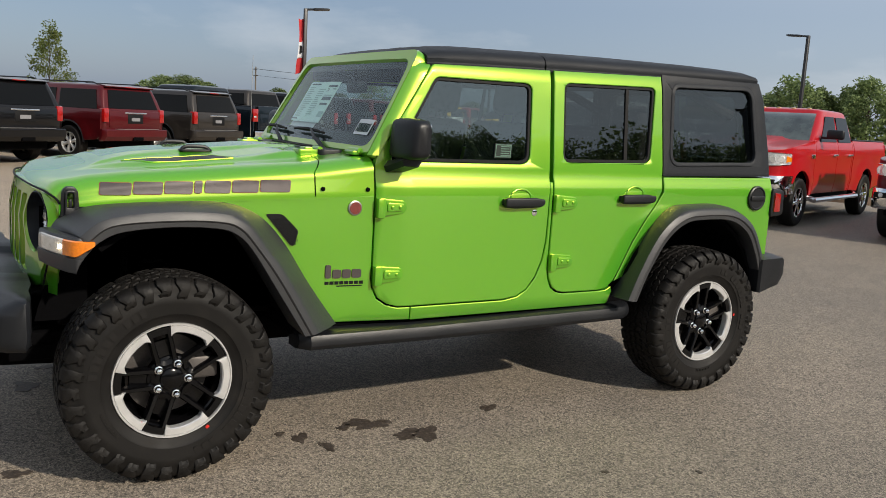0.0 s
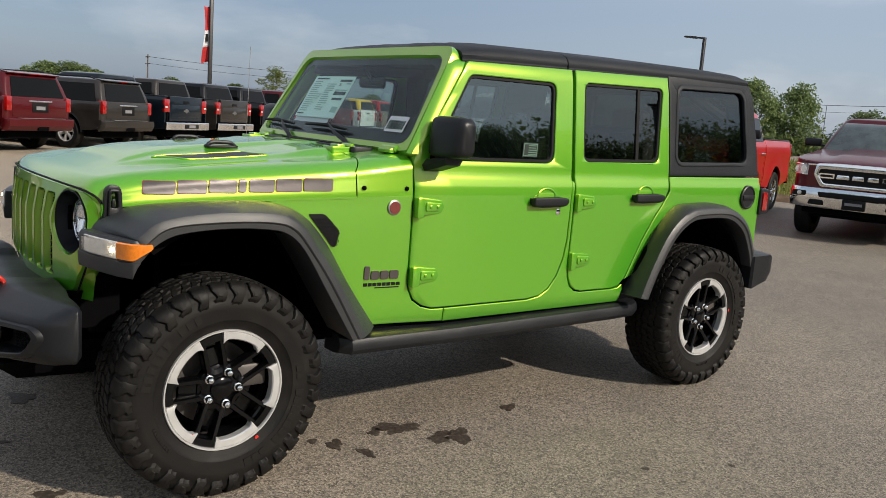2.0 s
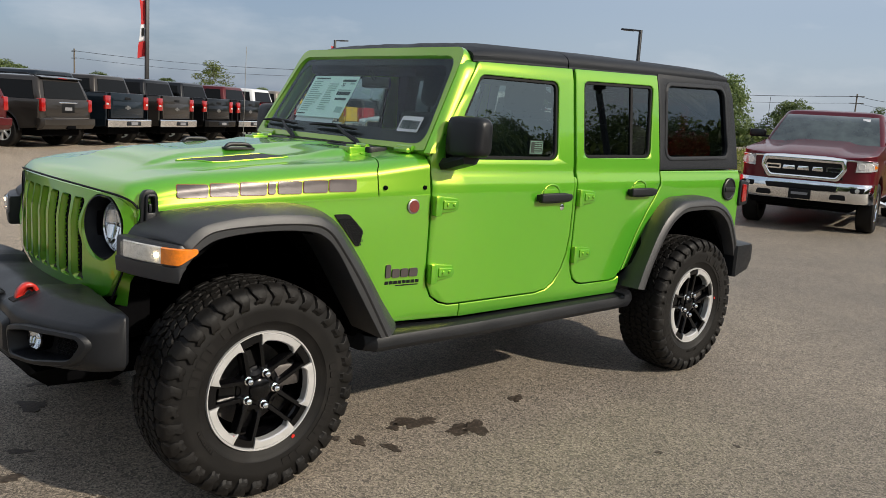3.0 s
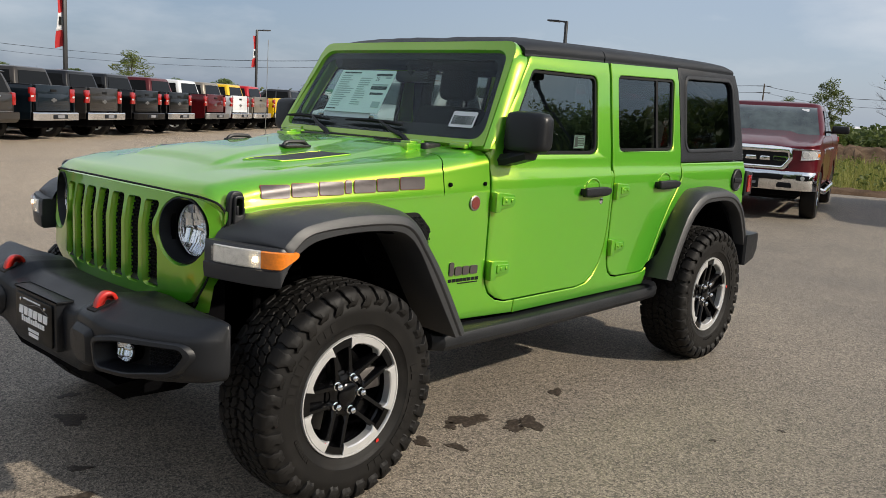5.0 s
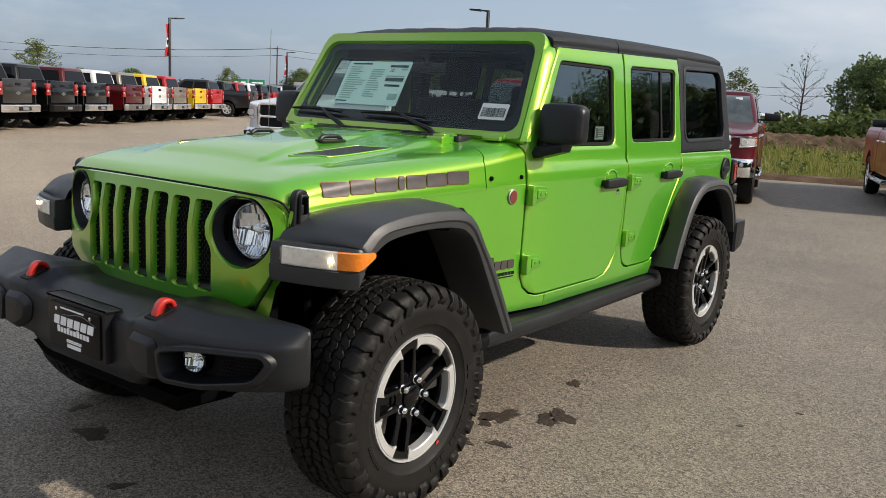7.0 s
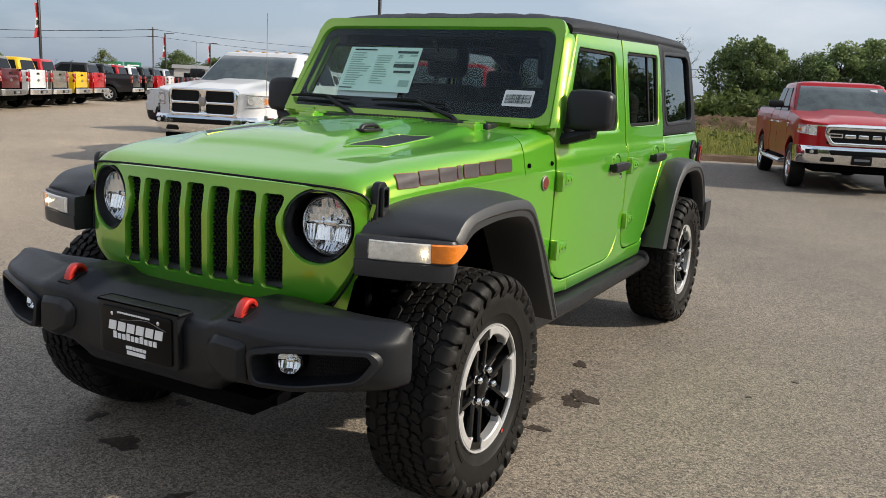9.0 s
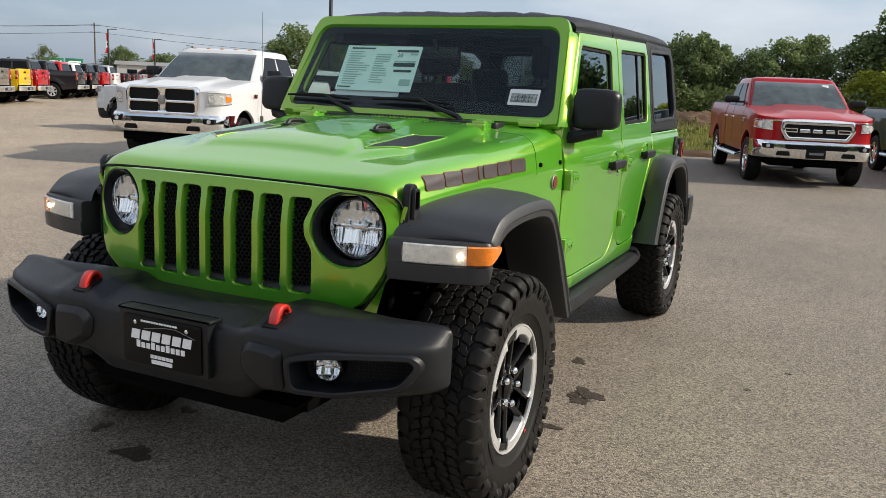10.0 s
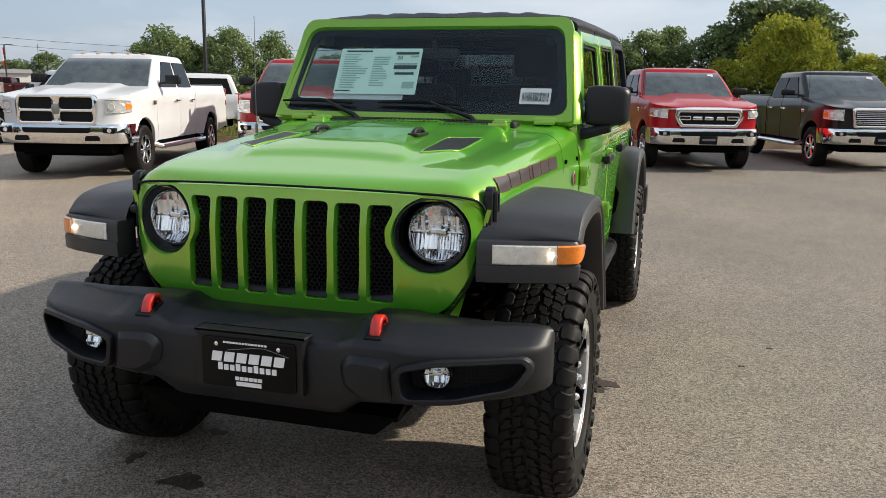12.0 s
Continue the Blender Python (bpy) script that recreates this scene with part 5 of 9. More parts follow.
# mirrors
def mirror_shell():
    rows = []
    for y, sx, sz in ((-0.772, 0.040, 0.072), (-0.782, 0.050, 0.086), (-0.82, 0.056, 0.092), (-0.90, 0.055, 0.091), (-0.945, 0.050, 0.086), (-0.966, 0.040, 0.074), (-0.972, 0.025, 0.058)):
        c = Vector((1.030 + (abs(y) - 0.77) * 0.12, y, 1.394))
        loop = rounded([(-sx, -sz), (sx, -sz), (sx, sz), (-sx * 0.75, sz)], 0.030, 4)
        rows.append([c + Vector((a, 0, b)) for a, b in loop])
    return loft(rows)


def mirror_arm():
    return loft([[Vector((x + a, y, z + b)) for a, b in ((-0.05, 0.0), (-0.04, -0.026), (0.035, -0.028), (0.05, -0.005), (0.04, 0.026), (-0.03, 0.026))] for x, y, z in ((1.020, -0.745, 1.262), (1.022, -0.79, 1.268), (1.035, -0.84, 1.284), (1.045, -0.89, 1.300))])


for far, ms in zip((False, True), both("door_mirror", mirror_shell, PLASTIC, JEEP, "black square door mirror", angle=40)):
    a = mirror_arm()
    part("mirror_arm", moved(a, MIRROR_Y) if far else a, PLASTIC, ms)
    gl = prism(rounded([(-0.79, 1.318), (-0.945, 1.318), (-0.945, 1.470), (-0.79, 1.470)], 0.025), "x", 1.100, 1.104)
    part("mirror_glass", moved(gl, MIRROR_Y) if far else gl, CHROME, ms)


# badges and decal shapes on the side
def on_side(loop, out, thick=0.003):
    bm = flat([loop])
    for v in bm.verts:
        x, z = v.co.x, v.co.z
        v.co.y = -(side_y(x, z) + out + (fender_form(x, z) if x < 0.925 and z < 1.12 else 0))
    return solid(bm, lambda v: v.co + Vector((0, thick, 0)))


BADGE_RED = material("dull_red_badge", (0.16, 0.03, 0.025), rough=0.4, var=0.45, scale=60, fine=250)


def trail_badge():
    x, z = 0.836, 1.073
    y = -(side_y(x, z) + fender_form(x, z))
    return moved(lathe([(0.034, 0.002), (0.034, -0.004), (0.030, -0.006), (0.0, -0.0065)], 28), pose(x, y, z))


for far, b in zip((False, True), both("round_badge", trail_badge, STEEL, JEEP, "small round red and grey badge")):
    x, z = 0.836, 1.073
    y = -(side_y(x, z) + fender_form(x, z))
    f = moved(lathe([(0.027, -0.0062), (0.027, -0.0085), (0.0, -0.0088)], 24), pose(x, y, z))
    part("badge_face", moved(f, MIRROR_Y) if far else f, BADGE_RED, b)


def vent():
    loop = rounded([(0.432, 1.046), (0.505, 1.046), (0.578, 0.972), (0.560, 0.905), (0.545, 0.905)], [0.01, 0.015, 0.015, 0.008, 0.008], 3)
    bm = flat([loop], (0.46, 0.48, 0.50, 0.52, 0.54, 0.56), (0.92, 0.94, 0.96, 0.98, 1.0, 1.02))
    for v in bm.verts:
        x, z = v.co.x, v.co.z
        v.co.y = -(side_y(x, z) + 0.006 + fender_form(x, z))
    return solid(bm, lambda v: v.co + Vector((0, 0.014, 0)))


for far, v in zip((False, True), both("fender_vent", vent, SEAL, JEEP, "black mesh fender vent")):
    bm = bmesh.new()
    for i in range(11):
        for j in range(9):
            x = 0.44 + i * 0.0135 + (0.007 if j % 2 else 0)
            z = 0.915 + j * 0.0155
            if z < 1.046 - max(0, x - 0.50) * 1.0 and z > 1.040 - (x - 0.435) * 1.15 + 0.006 and x < 0.57 and z < 1.036:
                y = -(side_y(x, z) + fender_form(x, z) + 0.006)
                bm = join(bm, moved(lathe([(0.0065, 0.0), (0.0065, -0.004), (0.0045, -0.004), (0.0045, 0.0)], 6, close=True), pose(x, y, z)))
    part("vent_mesh", moved(bm, MIRROR_Y) if far else bm, PLASTIC, v)

# maker's and model names as plain blocks, no lettering
for far in (False, True):
    holder = None
    n = 7
    for layer, (grow, out, mt) in enumerate(((0.0014, 0.0042, DECAL_RED), (0.0, 0.0052, DECAL))):
        widths = (0.128, 0.122, 0.120, 0.040, 0.114, 0.120, 0.140)
        x = -0.232
        for i, w in enumerate(widths):
            f = (x + 0.232) / 0.79
            z0, z1 = 1.123 + 0.024 * f, 1.170 + 0.027 * f
            a, b = x + 0.003 - grow, x + w - 0.008 + grow
            sl = 0.006
            outer = [(a, z0 - grow), (b, z0 - grow), (b + sl, z1 + grow), (a + sl, z1 + grow)]
            h = z1 - z0
            bm = flat([rounded(outer, 0.008, 2)], [x + w * k / 5 for k in range(1, 5)], [z0 + h * k / 5 for k in range(1, 5)])
            for v in bm.verts:
                px, pz = v.co.x, v.co.z
                zlo, ztop = hood_low(px), top_z(px, hood_y(px) - 0.125) - 0.070
                q = min(1.0, max(0.0, (pz - zlo) / max(1e-3, ztop - zlo)))
                yb = hood_y(px)
                if pz <= ztop:
                    yy = yb - 0.012 * q
                else:
                    cz = min(1.0, max(0.0, (pz - ztop) / 0.070))
                    yy = (yb - 0.125) + 0.113 * math.sqrt(max(0.0, 1 - cz * cz))
                v.co.y = -(yy + out)
            solid(bm, lambda v: v.co + Vector((0, 0.0008, 0)))
            part("decal_block" if layer else "decal_edge", moved(bm, MIRROR_Y) if far else bm, mt, HOOD, "dark decal block with red edge" if layer else "")
            x += w - 0.002 if i != 3 else w + 0.002
    xs = ((0.708, 0.026, 0.062), (0.742, 0.040, 0.040), (0.788, 0.040, 0.040), (0.834, 0.044, 0.040))
    for i, (x, w, h) in enumerate(xs):
        z0 = 0.752
        loop = rounded([(x, z0), (x + w, z0), (x + w, z0 + h), (x, z0 + h)], 0.010, 3)
        bm = flat([loop])
        for v in bm.verts:
            v.co.y = -(side_y(v.co.x, v.co.z) + fender_form(v.co.x, v.co.z) + 0.006)
        solid(bm, lambda v: v.co + Vector((0, 0.007, 0)))
        part("badge_block", moved(bm, MIRROR_Y) if far else bm, DECAL, JEEP, "raised grey badge block")
    for i in range(8):
        x = 0.708 + i * 0.0232
        bm = on_side([(x, 0.722), (x + 0.019, 0.722), (x + 0.019, 0.737), (x, 0.737)], 0.002, 0.003)
        part("badge_block", moved(bm, MIRROR_Y) if far else bm, SEAL, JEEP)
    bm = on_side([(0.765, 0.712), (0.885, 0.712), (0.885, 0.717), (0.765, 0.717)], 0.002, 0.003)
    part("badge_block", moved(bm, MIRROR_Y) if far else bm, SEAL, JEEP)

# small warning label in the front door glass
y = -side_y(1.62, 1.35) + 0.012
lab = part("door_label", prism(rounded([(1.575, 1.315), (1.675, 1.315), (1.678, 1.385), (1.578, 1.385)], 0.004), "y", y, y - 0.002), LABEL_DARK, None)
tagged(lab, "dark green label with pale print in the door glass", "label")
lab.matrix_basis = pose(0, 0.015, 0)
for i in range(5):
    part("print_line", prism([(1.612, 1.325 + i * 0.011), (1.668 - 0.006 * (i % 2), 1.325 + i * 0.011), (1.668 - 0.006 * (i % 2), 1.329 + i * 0.011), (1.612, 1.329 + i * 0.011)], "y", y - 0.0015, y - 0.003), LABEL_PRINT, lab)
part("print_frame", prism([(1.580, 1.319), (1.672, 1.319), (1.674, 1.381), (1.582, 1.381)], "y", y - 0.0015, y - 0.0028, holes=[[(1.584, 1.323), (1.668, 1.323), (1.670, 1.377), (1.586, 1.377)]]), LABEL_PRINT, lab)

# thin aerial on the far cowl
aerial = tube([(0.862, 0.850, 1.20), (0.862, 0.850, 1.275)], 0.009, 8)
aerial = tube([(0.862, 0.850, 1.27), (0.872, 0.852, 1.80)], 0.0016, 5, aerial)
part("aerial", aerial, STEEL, JEEP, "thin grey whip aerial")

# inside the cabin
part("dashboard", box(0.98, 1.30, -0.68, 0.68, 1.02, 1.30, 0.05, 3), DASH, JEEP)
sw = moved(lathe([(0.185, -0.014), (0.199, 0), (0.185, 0.014), (0.171, 0)], 32, "x", close=True), pose(0, 0, 0))
sw = box(-0.01, 0.02, -0.17, 0.17, -0.02, 0.02, 0.008, bm=sw)
part("steering_wheel", moved(sw, pose(1.42, -0.36, 1.20, 0, -24, 0)), DASH, JEEP)


def seat(x, y, w=0.50, head=True):
    cushion = part("seat_cushion", box(x - 0.25, x + 0.27, y - w / 2, y + w / 2, 0.80, 0.96, 0.05, 3), SEATCLOTH, JEEP)
    back = part("seat_back", moved(box(-0.07, 0.09, -w / 2, w / 2, 0, 0.60, 0.05, 3), pose(x + 0.25, y, 0.90, 0, 12, 0)), SEATCLOTH, JEEP)
    if head:
        h = moved(box(-0.045, 0.06, -0.13, 0.13, 0.0, 0.20, 0.045, 3), pose(x + 0.395, y, 1.53, 0, 8, 0))
        h = tube([(x + 0.38, y - 0.06, 1.44), (x + 0.40, y - 0.06, 1.56)], 0.008, 6, h)
        h = tube([(x + 0.38, y + 0.06, 1.44), (x + 0.40, y + 0.06, 1.56)], 0.008, 6, h)
        part("headrest", h, SEATCLOTH, back)


seat(1.52, -0.36)
seat(1.52, 0.36)
seat(2.42, 0.0, 1.15, False)
for y in (-0.38, 0.38):
    part("headrest", box(2.74, 2.84, y - 0.13, y + 0.13, 1.44, 1.60, 0.04, 3), SEATCLOTH, JEEP)
bars = bmesh.new()
for s in (-1, 1):
    bars = tube([(1.16, s * 0.58, 1.70), (1.9, s * 0.585, 1.735), (3.0, s * 0.585, 1.74), (3.4, s * 0.60, 1.60)], 0.032, 8, bars)
    bars = tube([(1.93, s * 0.66, 1.10), (1.93, s * 0.625, 1.55), (1.93, s * 0.585, 1.735)], 0.036, 8, bars)
bars = tube([(1.93, -0.585, 1.735), (1.93, 0.585, 1.735)], 0.032, 8, bars)
bars = tube([(2.78, -0.585, 1.74), (2.78, 0.585, 1.74)], 0.032, 8, bars)
part("roll_cage", bars, SEATCLOTH, JEEP)
for s in (-1, 1):
    part("pillar_lining", box(1.86, 1.99, min(s * 0.655, s * 0.672), max(s * 0.655, s * 0.672), 1.15, 1.74, 0.004), SEATCLOTH, JEEP)
mir = box(1.155, 1.185, -0.12, 0.12, 1.600, 1.660, 0.02)
mir = tube([(1.165, 0.0, 1.64), (1.125, 0.0, 1.69)], 0.012, 6, mir)
part("inside_mirror", mir, DASH, JEEP)

# axles and steering parts seen below
ax = tube([(0, -0.70, 0.405), (0, 0.70, 0.405)], 0.05, 12)
ax = join(ax, moved(lathe([(0.06, -0.16), (0.13, -0.08), (0.15, 0), (0.13, 0.08), (0.06, 0.16)], 16, "y"), pose(0.0, 0.16, 0.40)))
ax = tube([(-0.17, -0.62, 0.42), (-0.17, 0.62, 0.46)], 0.022, 8, ax)
part("front_axle", ax, BLACK, JEEP)
rx = tube([(3.008, -0.70, 0.405), (3.008, 0.70, 0.405)], 0.05, 12)
rx = join(rx, moved(lathe([(0.06, -0.16), (0.13, -0.08), (0.15, 0), (0.13, 0.08), (0.06, 0.16)], 16, "y"), pose(3.008, 0.0, 0.40)))
rx = tube([(2.25, -0.45, 0.44), (2.98, -0.52, 0.34)], 0.026, 8, rx)
rx = tube([(2.25, 0.45, 0.44), (2.98, 0.52, 0.34)], 0.026, 8, rx)
part("rear_axle", rx, BLACK, JEEP)
for s in (-1, 1):
    sp = bmesh.new()
    pts = [(0.02 + 0.055 * math.cos(k * 0.7), s * 0.50 + 0.055 * math.sin(k * 0.7), 0.50 + k * 0.0042) for k in range(80)]
    part("coil_spring", tube(pts, 0.008, 6), BLACK, JEEP)
    part("shock_absorber", tube([(-0.12, s * 0.50, 0.38), (-0.11, s * 0.47, 0.62), (-0.11, s * 0.47, 0.621), (-0.10, s * 0.46, 0.86)], [0.026, 0.026, 0.018, 0.018], 10), BLACK, JEEP)


# ---- wheels of the green car ----
TYRE_R = 0.412


def around(r, s, w):
    """A place on the tyre: radius, metres along the tread, metres across (minus is outwards)."""
    a = s / TYRE_R
    return Vector((r * math.cos(a), w, r * math.sin(a)))


def tread_block(bm, loop, r_of, base):
    """A rubber block with a chamfered rim."""
    k = len(loop)
    cs, cw = sum(p[0] for p in loop) / k, sum(p[1] for p in loop) / k
    tight = [(cs + (s - cs) * 0.92, cw + (w - cw) * 0.92) for s, w in loop]
    top = [bm.verts.new(around(r_of(w), s, w)) for s, w in tight]
    mid = [bm.verts.new(around(r_of(w) - 0.0016, s, w)) for s, w in loop]
    low = [bm.verts.new(around(r_of(w) - base, s, w)) for s, w in loop]
    bm.faces.new(top)
    for a, b in ((top, mid), (mid, low)):
        for i in range(k):
            bm.faces.new((a[i - 1], a[i], b[i], b[i - 1]))


def crown_r(w):
    return TYRE_R - 0.010 * (abs(w) / 0.13) ** 2


# half blocks of the interlocking rows, parted by a zigzag cut: (along, across)
HOOKS = (
    ((-0.036, 0.004), (-0.015, 0.002), (-0.008, 0.012), (-0.0015, 0.015), (-0.004, 0.026), (-0.006, 0.036), (-0.020, 0.043), (-0.025, 0.031), (-0.038, 0.028)),
    ((0.0015, 0.016), (0.010, 0.010), (0.021, 0.016), (0.034, 0.013), (0.037, 0.031), (0.024, 0.037), (0.016, 0.045), (-0.0025, 0.037), (-0.0005, 0.027)),
    ((-0.036, 0.048), (-0.021, 0.050), (-0.012, 0.043), (-0.002, 0.046), (-0.004, 0.057), (-0.001, 0.068), (-0.006, 0.078), (-0.022, 0.083), (-0.027, 0.072), (-0.038, 0.070)),
    ((0.0015, 0.047), (0.014, 0.052), (0.022, 0.046), (0.035, 0.050), (0.033, 0.066), (0.037, 0.078), (0.020, 0.086), (0.009, 0.079), (-0.0025, 0.078), (0.0025, 0.068), (-0.0005, 0.057)),
)


def make_tread():
    bm = bmesh.new()
    n = 34
    p = 2 * math.pi * TYRE_R / n
    k = p / 0.0785
    for i in range(n):
        s0 = i * p
        for sg, shift in ((1, 0.0), (-1, 0.5)):
            for j, hook in enumerate(HOOKS):
                way = hook if sg > 0 else hook[::-1]
                at = s0 + (shift + (0.0 if j < 2 else 0.47)) * p
                tread_block(bm, [(at + s * k * (1 - 0.03 * (i % 2)) + 0.42 * (w - 0.045), sg * w) for s, w in way], crown_r, 0.014)
            # one broad shoulder lug a pitch, long and short in turn, stepped over on to the sidewall
            c = s0 + (shift + 0.52) * p
            half = 0.0305 * k * (1.0 if i % 3 else 0.95)
            reach = 0.336 if i % 2 else 0.350
            rows = []
            for w, r, h, sk in ((0.089, crown_r(0.089), 0.55, 0.006), (0.096, crown_r(0.096), 0.92, 0.003), (0.108, crown_r(0.108), 1.0, -0.003), (0.124, crown_r(0.124) - 0.001, 0.98, 0.002), (0.1375, 0.393, 0.94, 0.004), (0.1450, 0.380, 0.84, -0.003), (0.1490, 0.366, 0.62, -0.005), (0.1485, reach + 0.010, 0.80, 0.004), (0.1480, reach + 0.004, 0.48, 0.008), (0.1430, reach, 0.30, 0.008)):
                h *= half
                rows.append([around(r - 0.002, c - h + sk, sg * w), around(r, c - h * 0.86 + sk, sg * (w + 0.001)), around(r, c + h * 0.86 + sk, sg * (w + 0.001)), around(r - 0.002, c + h + sk, sg * w), around(r - 0.016, c + h + sk, sg * (w - 0.009)), around(r - 0.016, c - h + sk, sg * (w - 0.009))])
            _lug(bm, rows)
            # thin cut across the lug's middle, as a raised rib each side of it
            rows = []
            for w, r in ((0.1385, 0.3915), (0.1465, 0.379), (0.1510, 0.367), (0.1500, reach + 0.014)):
                rows.append([around(r + 0.001, c - 0.004, sg * w), around(r + 0.001, c + 0.010, sg * w), around(r - 0.01, c + 0.010, sg * (w - 0.008)), around(r - 0.01, c - 0.004, sg * (w - 0.008))])
            _lug(bm, rows)
    return bm


def _lug(bm, rows):
    g = [[bm.verts.new(v) for v in row] for row in rows]
    for x, y in zip(g, g[1:]):
        for i in range(len(x)):
            bm.faces.new((x[i - 1], x[i], y[i], y[i - 1]))
    bm.faces.new(g[0])
    bm.faces.new(g[-1])


TREAD_MESH = to_mesh("tread", make_tread(), RUBBER, 30)
carcass = lathe([(0.222, -0.100), (0.226, -0.112), (0.236, -0.118), (0.252, -0.127), (0.268, -0.133), (0.270, -0.136), (0.312, -0.1395), (0.340, -0.141), (0.344, -0.138), (0.366, -0.138), (0.384, -0.130), (0.396, -0.112), (0.399, -0.08), (0.401, 0.0),
                 (0.399, 0.08), (0.396, 0.112), (0.384, 0.130), (0.366, 0.138), (0.312, 0.1395), (0.268, 0.133), (0.236, 0.118), (0.222, 0.100)], 96, close=True)
TYRE_MESH = to_mesh("tyre", carcass, RUBBER, 40)


def side_block(a1, r0, r1, w=-0.1405):
    """A raised block on the sidewall, where the moulded print stands."""
    bm = bmesh.new()
    g = [(rr, a1 * k / 2) for rr in (r0, r1) for k in range(3)]
    top = [bm.verts.new((r * math.cos(a), w - 0.0004, r * math.sin(a))) for r, a in g]
    low = [bm.verts.new((r * math.cos(a), w + 0.006, r * math.sin(a))) for r, a in g]
    for i in (0, 1):
        bm.faces.new((top[i], top[i + 1], top[i + 4], top[i + 3]))
    ring = [0, 1, 2, 5, 4, 3]
    for i in range(6):
        p, q = ring[i - 1], ring[i]
        bm.faces.new((top[p], top[q], low[q], low[p]))
    return bm


SIDE_MESH = to_mesh("sidewall_block", side_block(radians(4.6), 0.286, 0.318), RUBBER, 40)
SIDE_SMALL = to_mesh("sidewall_block", side_block(radians(1.6), 0.278, 0.288), RUBBER, 40)

# rim
BRAKE = material("brake_iron", (0.11, 0.10, 0.095), rough=0.5, metal=0.7, var=0.25, scale=14, fine=200)
barrel = lathe([(0.228, -0.104), (0.231, -0.100), (0.229, -0.090), (0.214, -0.082), (0.205, -0.05), (0.195, 0.02), (0.205, 0.095), (0.226, 0.10), (0.226, 0.104), (0.185, 0.104), (0.18, 0.02), (0.19, -0.05), (0.205, -0.088), (0.222, -0.104)], 72, close=True)
BARREL_MESH = to_mesh("wheel", barrel, GLOSSBLACK, 40)


def ring_piece(a0, a1, r0, r1, w0, w1, n=10, notch=0.0):
    bm = bmesh.new()
    rows = []
    for k in range(n + 1):
        t = k / n
        a = a0 + (a1 - a0) * t
        rr = r0 + notch * (1 if 0.15 < t < 0.85 else 0)
        rows.append([Vector((r * math.cos(a), w, r * math.sin(a))) for r, w in ((rr, w0), (r1 - 0.004, w0), (r1, w0 + 0.004), (r1, w1), (rr, w1))])
    return loft(rows)


PHASE = radians(105)
ARMS = bmesh.new()
for i in range(5):
    c = PHASE + i * 2 * math.pi / 5
    # black end block between two machined segments
    ARMS = join(ARMS, ring_piece(c - radians(11.4), c + radians(11.4), 0.192, 0.2205, -0.1165, -0.080, 6))
    u, v = Vector((math.cos(c), 0, math.sin(c))), Vector((-math.sin(c), 0, math.cos(c)))
    for s in (-1, 1):
        rows = []
        for r, off, wd, w in ((0.040, 0.030, 0.0155, -0.088), (0.070, 0.0325, 0.0125, -0.094), (0.10, 0.0335, 0.0110, -0.099), (0.15, 0.0345, 0.0100, -0.107), (0.19, 0.0350, 0.0095, -0.113), (0.214, 0.0350, 0.0090, -0.116)):
            q = u * r + v * s * off
            n = v * wd
            rows.append([q - n + Vector((0, w + 0.007, 0)), q - n * 0.62 + Vector((0, w, 0)), q + n * 0.62 + Vector((0, w, 0)), q + n + Vector((0, w + 0.007, 0)), q + n * 0.95 + Vector((0, w + 0.048, 0)), q - n * 0.95 + Vector((0, w + 0.048, 0))])
        ARMS = join(ARMS, loft(rows))
    # rounded root and sunken floor of the pocket between the two arms
    rows = []
    for k in range(9):
        a = math.pi * k / 8
        q0 = u * (0.094 - 0.017 * math.sin(a)) + v * (0.0225 * math.cos(a))
        q1 = u * (0.094 - 0.034 * math.sin(a)) + v * (0.036 * math.cos(a))
        rows.append([q0 + Vector((0, -0.089, 0)), q1 + Vector((0, -0.0955, 0)), q1 + Vector((0, -0.060, 0)), q0 + Vector((0, -0.060, 0))])
    ARMS = join(ARMS, loft(rows))
    rows = [[u * r + v * y + Vector((0, w, 0)) for y, w in ((-0.030, d), (0.030, d), (0.030, d + 0.02), (-0.030, d + 0.02))] for r, d in ((0.05, -0.075), (0.12, -0.070), (0.155, -0.066))]
    ARMS = join(ARMS, loft(rows))
    rows = [[u * r + v * y + Vector((0, w, 0)) for y, w in ((-0.030, d), (0.030, d), (0.030, d + 0.02), (-0.030, d + 0.02))] for r, d in ((0.186, -0.082), (0.205, -0.108), (0.214, -0.112))]
    ARMS = join(ARMS, loft(rows))
ARMS = join(ARMS, lathe([(0.098, -0.058), (0.090, -0.078), (0.072, -0.086), (0.052, -0.088), (0.046, -0.090), (0.046, -0.058)], 40, close=True))
ARMS = join(ARMS, lathe([(0.05, -0.06), (0.044, -0.098), (0.034, -0.105), (0.0, -0.107)], 32))


def rim_segment():
    """A machined face between two spokes: wide at the lip, its ends cut back towards the arms."""
    rows = []
    for k in range(17):
        t = k / 16
        a = radians(12.2 + (59.8 - 12.2) * t)
        e = min(t, 1 - t)
        r0 = 0.192 if e > 0.10 else 0.178 + 0.014 * (e / 0.10)
        lean = 0.0022 * (1 if e > 0.05 else 0)
        rows.append([Vector((r * math.cos(a), w, r * math.sin(a))) for r, w in ((r0, -0.1165), (r0 + 0.004, -0.1195 - lean), (0.2195, -0.1205 - lean), (0.2215, -0.1195), (0.2215, -0.085), (r0, -0.085))])
    return loft(rows)


